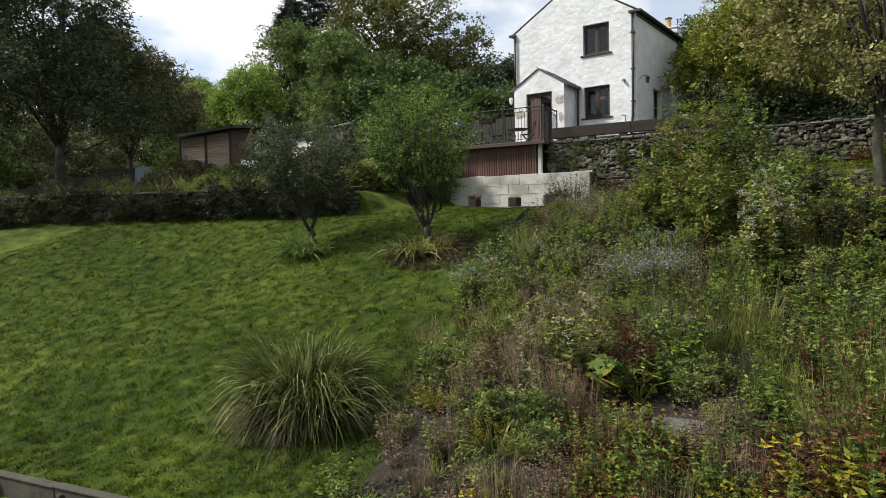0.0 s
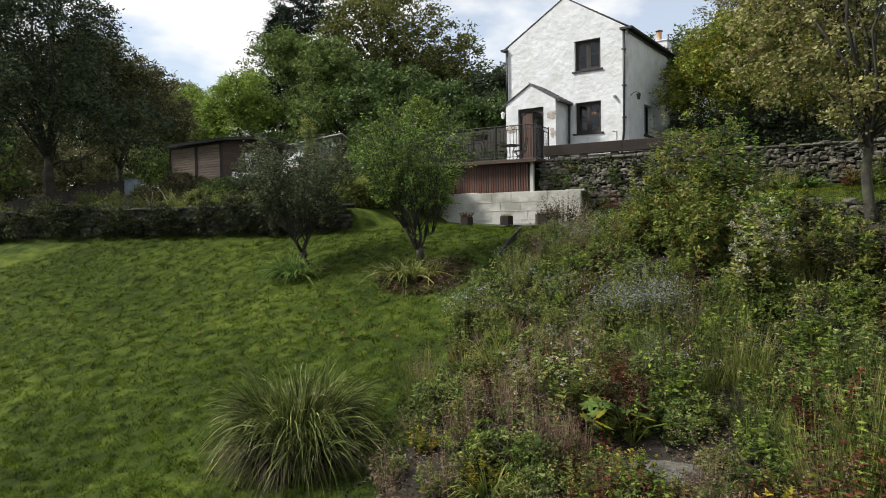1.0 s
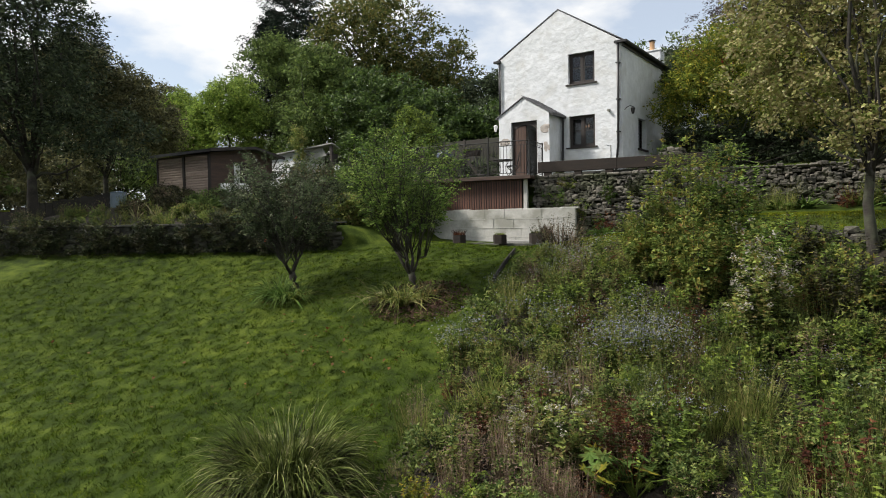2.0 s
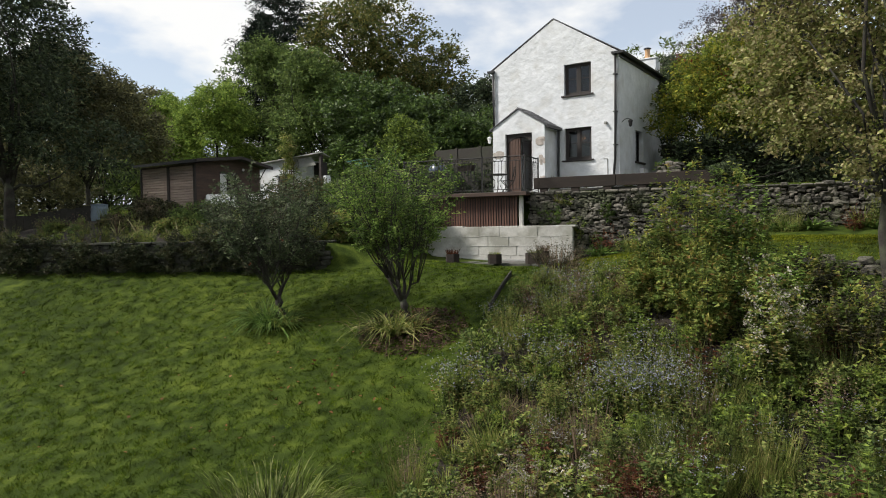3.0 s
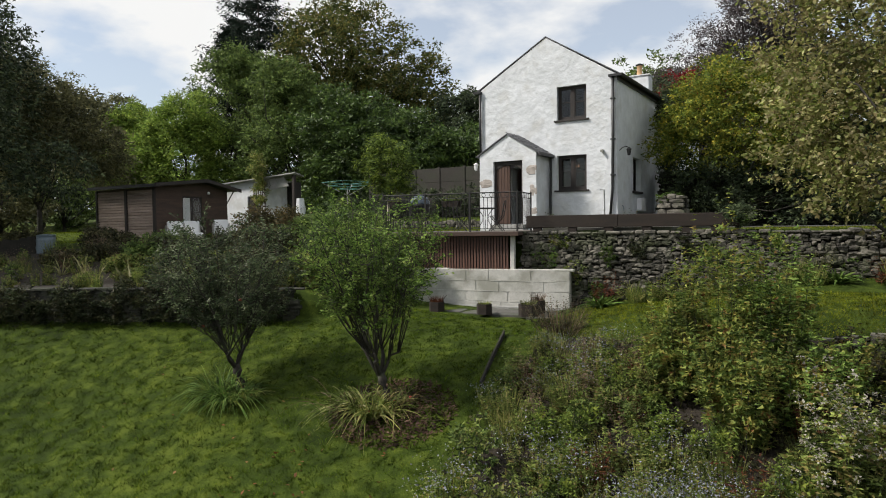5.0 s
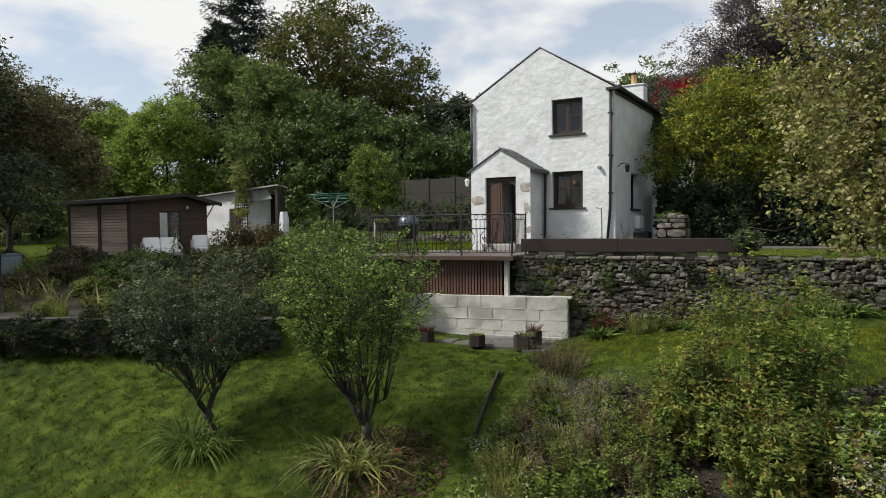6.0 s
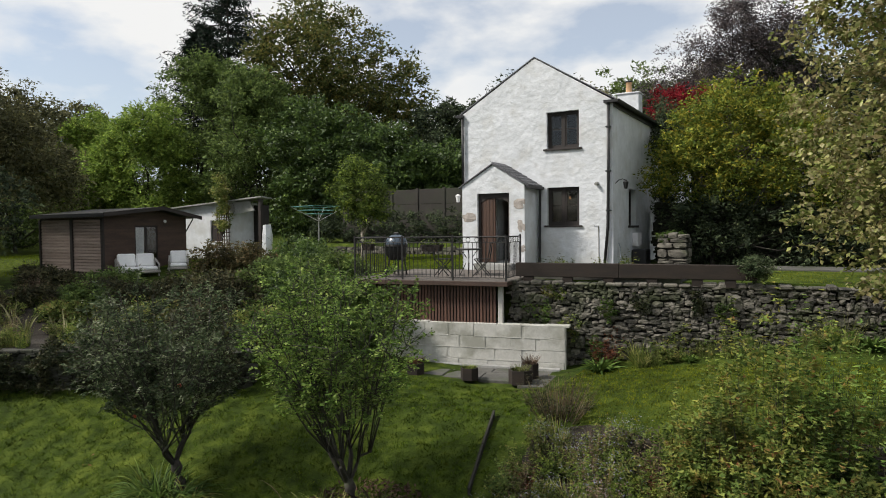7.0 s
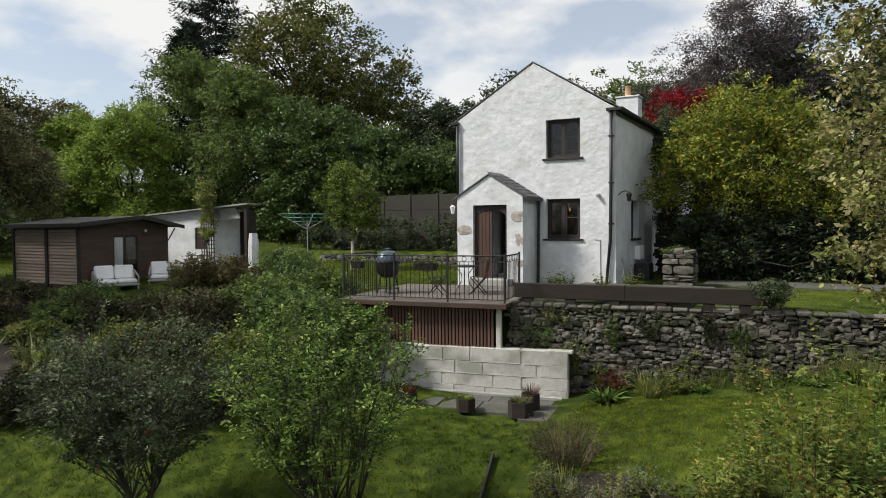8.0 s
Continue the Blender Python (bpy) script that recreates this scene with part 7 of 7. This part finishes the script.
# ---- grass ----
def lawn(n, seed):
    """Short blades over the lawn that lies nearest."""
    g = np.random.default_rng(seed)
    x, y = -4.5 - 17.5 * g.uniform(0, 1, 3 * n) ** 1.15, 3.6 + 14.0 * g.uniform(0, 1, 3 * n) ** 1.25
    left = np.interp(y, [4.5, 6.0, 8.0, 10.0, 12.0, 14.5, 16.0, 18], [-5.2, -5.7, -6.3, -7.0, -7.5, -7.9, -8.0, -8.0])
    s = y - (12.95 + 0.5 * (x + 18.8))
    ok = (x < left) & ~((s > -0.1) & (x < -13)) & (y > 3.5 + 0.2 * (x + 10)) & ((y < 17.7) | (x > -8)) & (x > -2.9 * y - 1.0)
    x, y = x[ok][:n], y[ok][:n]
    k = len(x)
    root = np.stack([x, y, ground_z(x, y) - 0.01], 1)
    sway = np.array([(noise.noise((a * 6.5, b * 6.5, 5)), noise.noise((a * 6.5, b * 6.5, 9))) for a, b in zip(x, y)])
    way = np.stack([g.normal(size=k) * 0.45 + 1.5 * sway[:, 0], g.normal(size=k) * 0.45 + 1.5 * sway[:, 1], np.ones(k)], 1)
    clump = np.clip(-0.35 + 2.7 * np.array([noise.noise((a * 3.6, b * 3.6, 0)) * 0.4 + noise.noise((a * 9.0, b * 9.0, 2)) * 0.35 + 0.5 for a, b in zip(x, y)]), 0.05, 2.6)
    me = blade_mesh("lawn_grass", root, way, 0.075 * clump * g.uniform(0.6, 1.2, k), 0.013, 0.25, g, 1)
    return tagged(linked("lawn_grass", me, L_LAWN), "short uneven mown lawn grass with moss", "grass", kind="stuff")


lawn(300000, 401)


def rough_grass(n, x0, x1, y0, y1, seed, h, mat, name, label):
    g = np.random.default_rng(seed)
    x, y = g.uniform(x0, x1, n), g.uniform(y0, y1, n)
    root = np.stack([x, y, ground_z(x, y) - 0.01], 1)
    way = np.stack([g.normal(size=n) * 0.5, g.normal(size=n) * 0.5, np.ones(n)], 1)
    return tagged(linked(name, blade_mesh(name, root, way, h * g.uniform(0.5, 1.2, n), 0.014, 0.25, g, 1), mat), label, "grass", kind="stuff")


rough_grass(52000, -8.0, 3.0, 15.6, 19.7, 402, 0.085, L_MEADOW, "upper_lawn_grass", "short lawn grass below the stone wall in a sunlit colour")
rough_grass(80000, -27.0, -14.3, 21.5, 31.0, 403, 0.085, L_SUNLIT, "terrace_grass", "short lawn grass beside the cottage in a sunlit colour")
rough_grass(26000, -42.0, -30.0, 13.0, 27.0, 406, 0.16, L_SUNLIT, "field_grass", "rough grass in the field beside the shed in a sunlit colour")
rough_grass(12000, -4.6, 8.0, 20.9, 25.4, 404, 0.07, L_MEADOW, "verge_grass", "short grass verge behind the stone wall in a sunlit colour")
# dark leaf colour here paints the shaded gaps between the bed plants
rough_grass(26000, -7.4, 3.0, 4.6, 15.6, 405, 0.15, L_SHADE, "bed_undergrowth", "low undergrowth coloured dark as the shade between the bed plants")

# ---- blocks of the painted wall ----
g = np.random.default_rng(420)
joint = bpy.data.meshes.new("mortar_joint")
b0 = box(bmesh.new(), 0, 0.62, -0.004, 0.006, -0.008, 0.008, 0.002)
b0.to_mesh(joint)
b0.free()
for c in range(6):
    z = 1.36 + 0.29 * c
    for k in range(9):
        x = -14.34 + 0.645 * k + (0.3 if c % 2 else 0) + g.uniform(-0.06, 0.06)
        w = min(0.60 + g.uniform(0, 0.035), -8.52 - x)
        if w > 0.2:
            part("block", boxed(x, x + w, 19.692 + g.uniform(0, 0.005), 19.705, z + g.uniform(0.003, 0.008), z + 0.287, 0.005), M_BLOCK, blockwall)
        if c and g.random() < 0.75 and x + 0.62 < -8.52:
            linked("mortar_joint", joint, M_BLOCK, blockwall).location = (x, 19.69, z)
for x in np.arange(-14.4, -8.7, 0.6):
    part("coping", boxed(x, x + 0.595, 19.694 + g.uniform(0, 0.01), 19.97, 3.09, 3.125 + g.uniform(0, 0.03), 0.01), M_BLOCK, blockwall)
turned(blockwall, 11)

# ---- stones of the walls ----
g = np.random.default_rng(430)
all_stones = rubble(-9.95, 9.0, 2.0, WALL_TOP - 0.02, g, (0.045, 0.135), (0.08, 0.28))
near = [s for s in all_stones if s[0] < -2.6 and s[2] > 2.75]
near = sorted(near, key=lambda s: s[0])[:300]
rest = bmesh.new()
for s in all_stones:
    if s in near:
        part("stone", stone(bmesh.new(), *s, WALL_Y + g.uniform(-0.02, 0.03), 0.16, g), M_STONE, wall)
    else:
        stone(rest, *s, WALL_Y + g.uniform(-0.02, 0.03), 0.16, g)
tagged(part("stones", rest, M_STONES, wall), kind="stuff")
x = -9.95
while x < 9.0:
    w = g.uniform(0.16, 0.42)
    part("coping_stone", boxed(x, x + w - 0.015, WALL_Y - 0.03 + g.uniform(-0.02, 0.02), WALL_Y + 0.42, WALL_TOP - 0.03, WALL_TOP + g.uniform(0.03, 0.10), 0.03), M_STONE, wall)
    x += w
turned(wall, 8.5)


# ivy and ferns growing out of the wall
for i, (x, z, w, h) in enumerate(((-8.6, 3.1, 0.35, 0.3), (-7.9, 2.6, 0.3, 0.35), (-6.9, 3.75, 0.25, 0.2), (-5.9, 2.9, 0.45, 0.4), (-5.0, 3.6, 0.25, 0.22), (-4.3, 2.8, 0.5, 0.35), (-3.2, 3.2, 0.45, 0.5), (-2.0, 3.0, 0.5, 0.5), (-0.6, 3.3, 0.5, 0.45), (-8.9, 3.95, 0.3, 0.15), (-9.3, 3.5, 0.4, 0.35), (-9.5, 2.9, 0.35, 0.4), (-7.2, 2.45, 0.4, 0.3), (-6.5, 2.5, 0.4, 0.25), (-5.2, 2.65, 0.4, 0.3), (-3.8, 2.75, 0.5, 0.3), (-7.6, 3.55, 0.2, 0.25), (-5.6, 3.85, 0.12, 0.3))):
    y = WALL_Y - 0.02 + 0.15 * (x + 9.9)
    ivy = thing("wall_ivy", (x, y, z), "small green creeper growing out of the stone wall", "creeper", "creepers on the wall")
    me, _ = crown_mesh("foliage", [(x, y, z, w, 0.08, h), (x + 0.3 * w, y, z - 0.6 * h, 0.6 * w, 0.07, 0.7 * h)], 34, 20, 0.055, 0.06, g)
    linked("foliage", me, (L_BED, L_FERN, L_IVY)[i % 3], ivy)


def stone_face(parent, x0, x1, y, z0, z1, seed, tall=(0.09, 0.2), long=(0.18, 0.5), material=None):
    gg = np.random.default_rng(seed)
    bm = bmesh.new()
    for s in rubble(x0, x1, z0, z1, gg, tall, long):
        stone(bm, *s, y + gg.uniform(-0.02, 0.03), 0.16, gg, 8)
    tagged(part("stones", bm, material or M_STONES, parent), kind="stuff")


stone_face(plot_wall, -30.0, -14.4, 15.0, 1.0, 2.76, 431, material=M_SHADED_STONE)
g = np.random.default_rng(435)
x = -30.0
while x < -14.4:
    w = g.uniform(0.25, 0.6)
    part("coping_stone", boxed(x, x + w - 0.015, 14.98 + g.uniform(-0.03, 0.05), 15.22, 2.76, 2.79 + g.uniform(0.0, 0.05), 0.015), M_SHADED_STONE, plot_wall)
    x += w
turned(plot_wall, 26.6)
stone_face(shade_wall, -8.4, 6.0, 29.08, 4.0, 6.3, 432, material=M_SHADED_STONE)
stone_face(terrace_wall, -2.2, 4.0, 15.44, 1.4, 2.42, 434, (0.06, 0.14), (0.12, 0.36))
stone_face(low_wall, -25.0, -14.2, 31.14, 4.1, 4.62, 433, (0.08, 0.16), (0.15, 0.4))


def ground_leaves(n, seed):
    """Low creeping leaves between the plants of the bed, coloured dark for the shaded gaps."""
    g = np.random.default_rng(seed)
    x, y = g.uniform(-7.6, 2.6, n), g.uniform(4.2, 15.6, n)
    left = np.interp(y, [4.5, 6.0, 8.0, 10.0, 12.0, 14.5, 16.0], [-5.2, -5.7, -6.3, -7.0, -7.5, -7.9, -8.0])
    h = np.array([noise.noise((a * 1.7, b * 1.7, 3.0)) for a, b in zip(x, y)])
    ok = (x > left - 0.05) & (h > -0.2) & ((x + 2.45) ** 2 / 0.5 + (y - 7.7) ** 2 / 0.14 > 1)
    x, y, h = x[ok], y[ok], h[ok]
    p = np.stack([x, y, ground_z(x, y) + 0.04 + g.uniform(0, 1, len(x)) * (0.10 + 0.35 * np.clip(h, 0, 1))], 1)
    return tagged(linked("ground_cover", leaf_mesh("ground_cover", p, 0.075, g, 0.6, 0.6, corners=3), L_SHADE), "low creeping leaves of the flower bed, coloured dark as shaded gaps", "ground cover", kind="stuff")


ground_leaves(30000, 441)
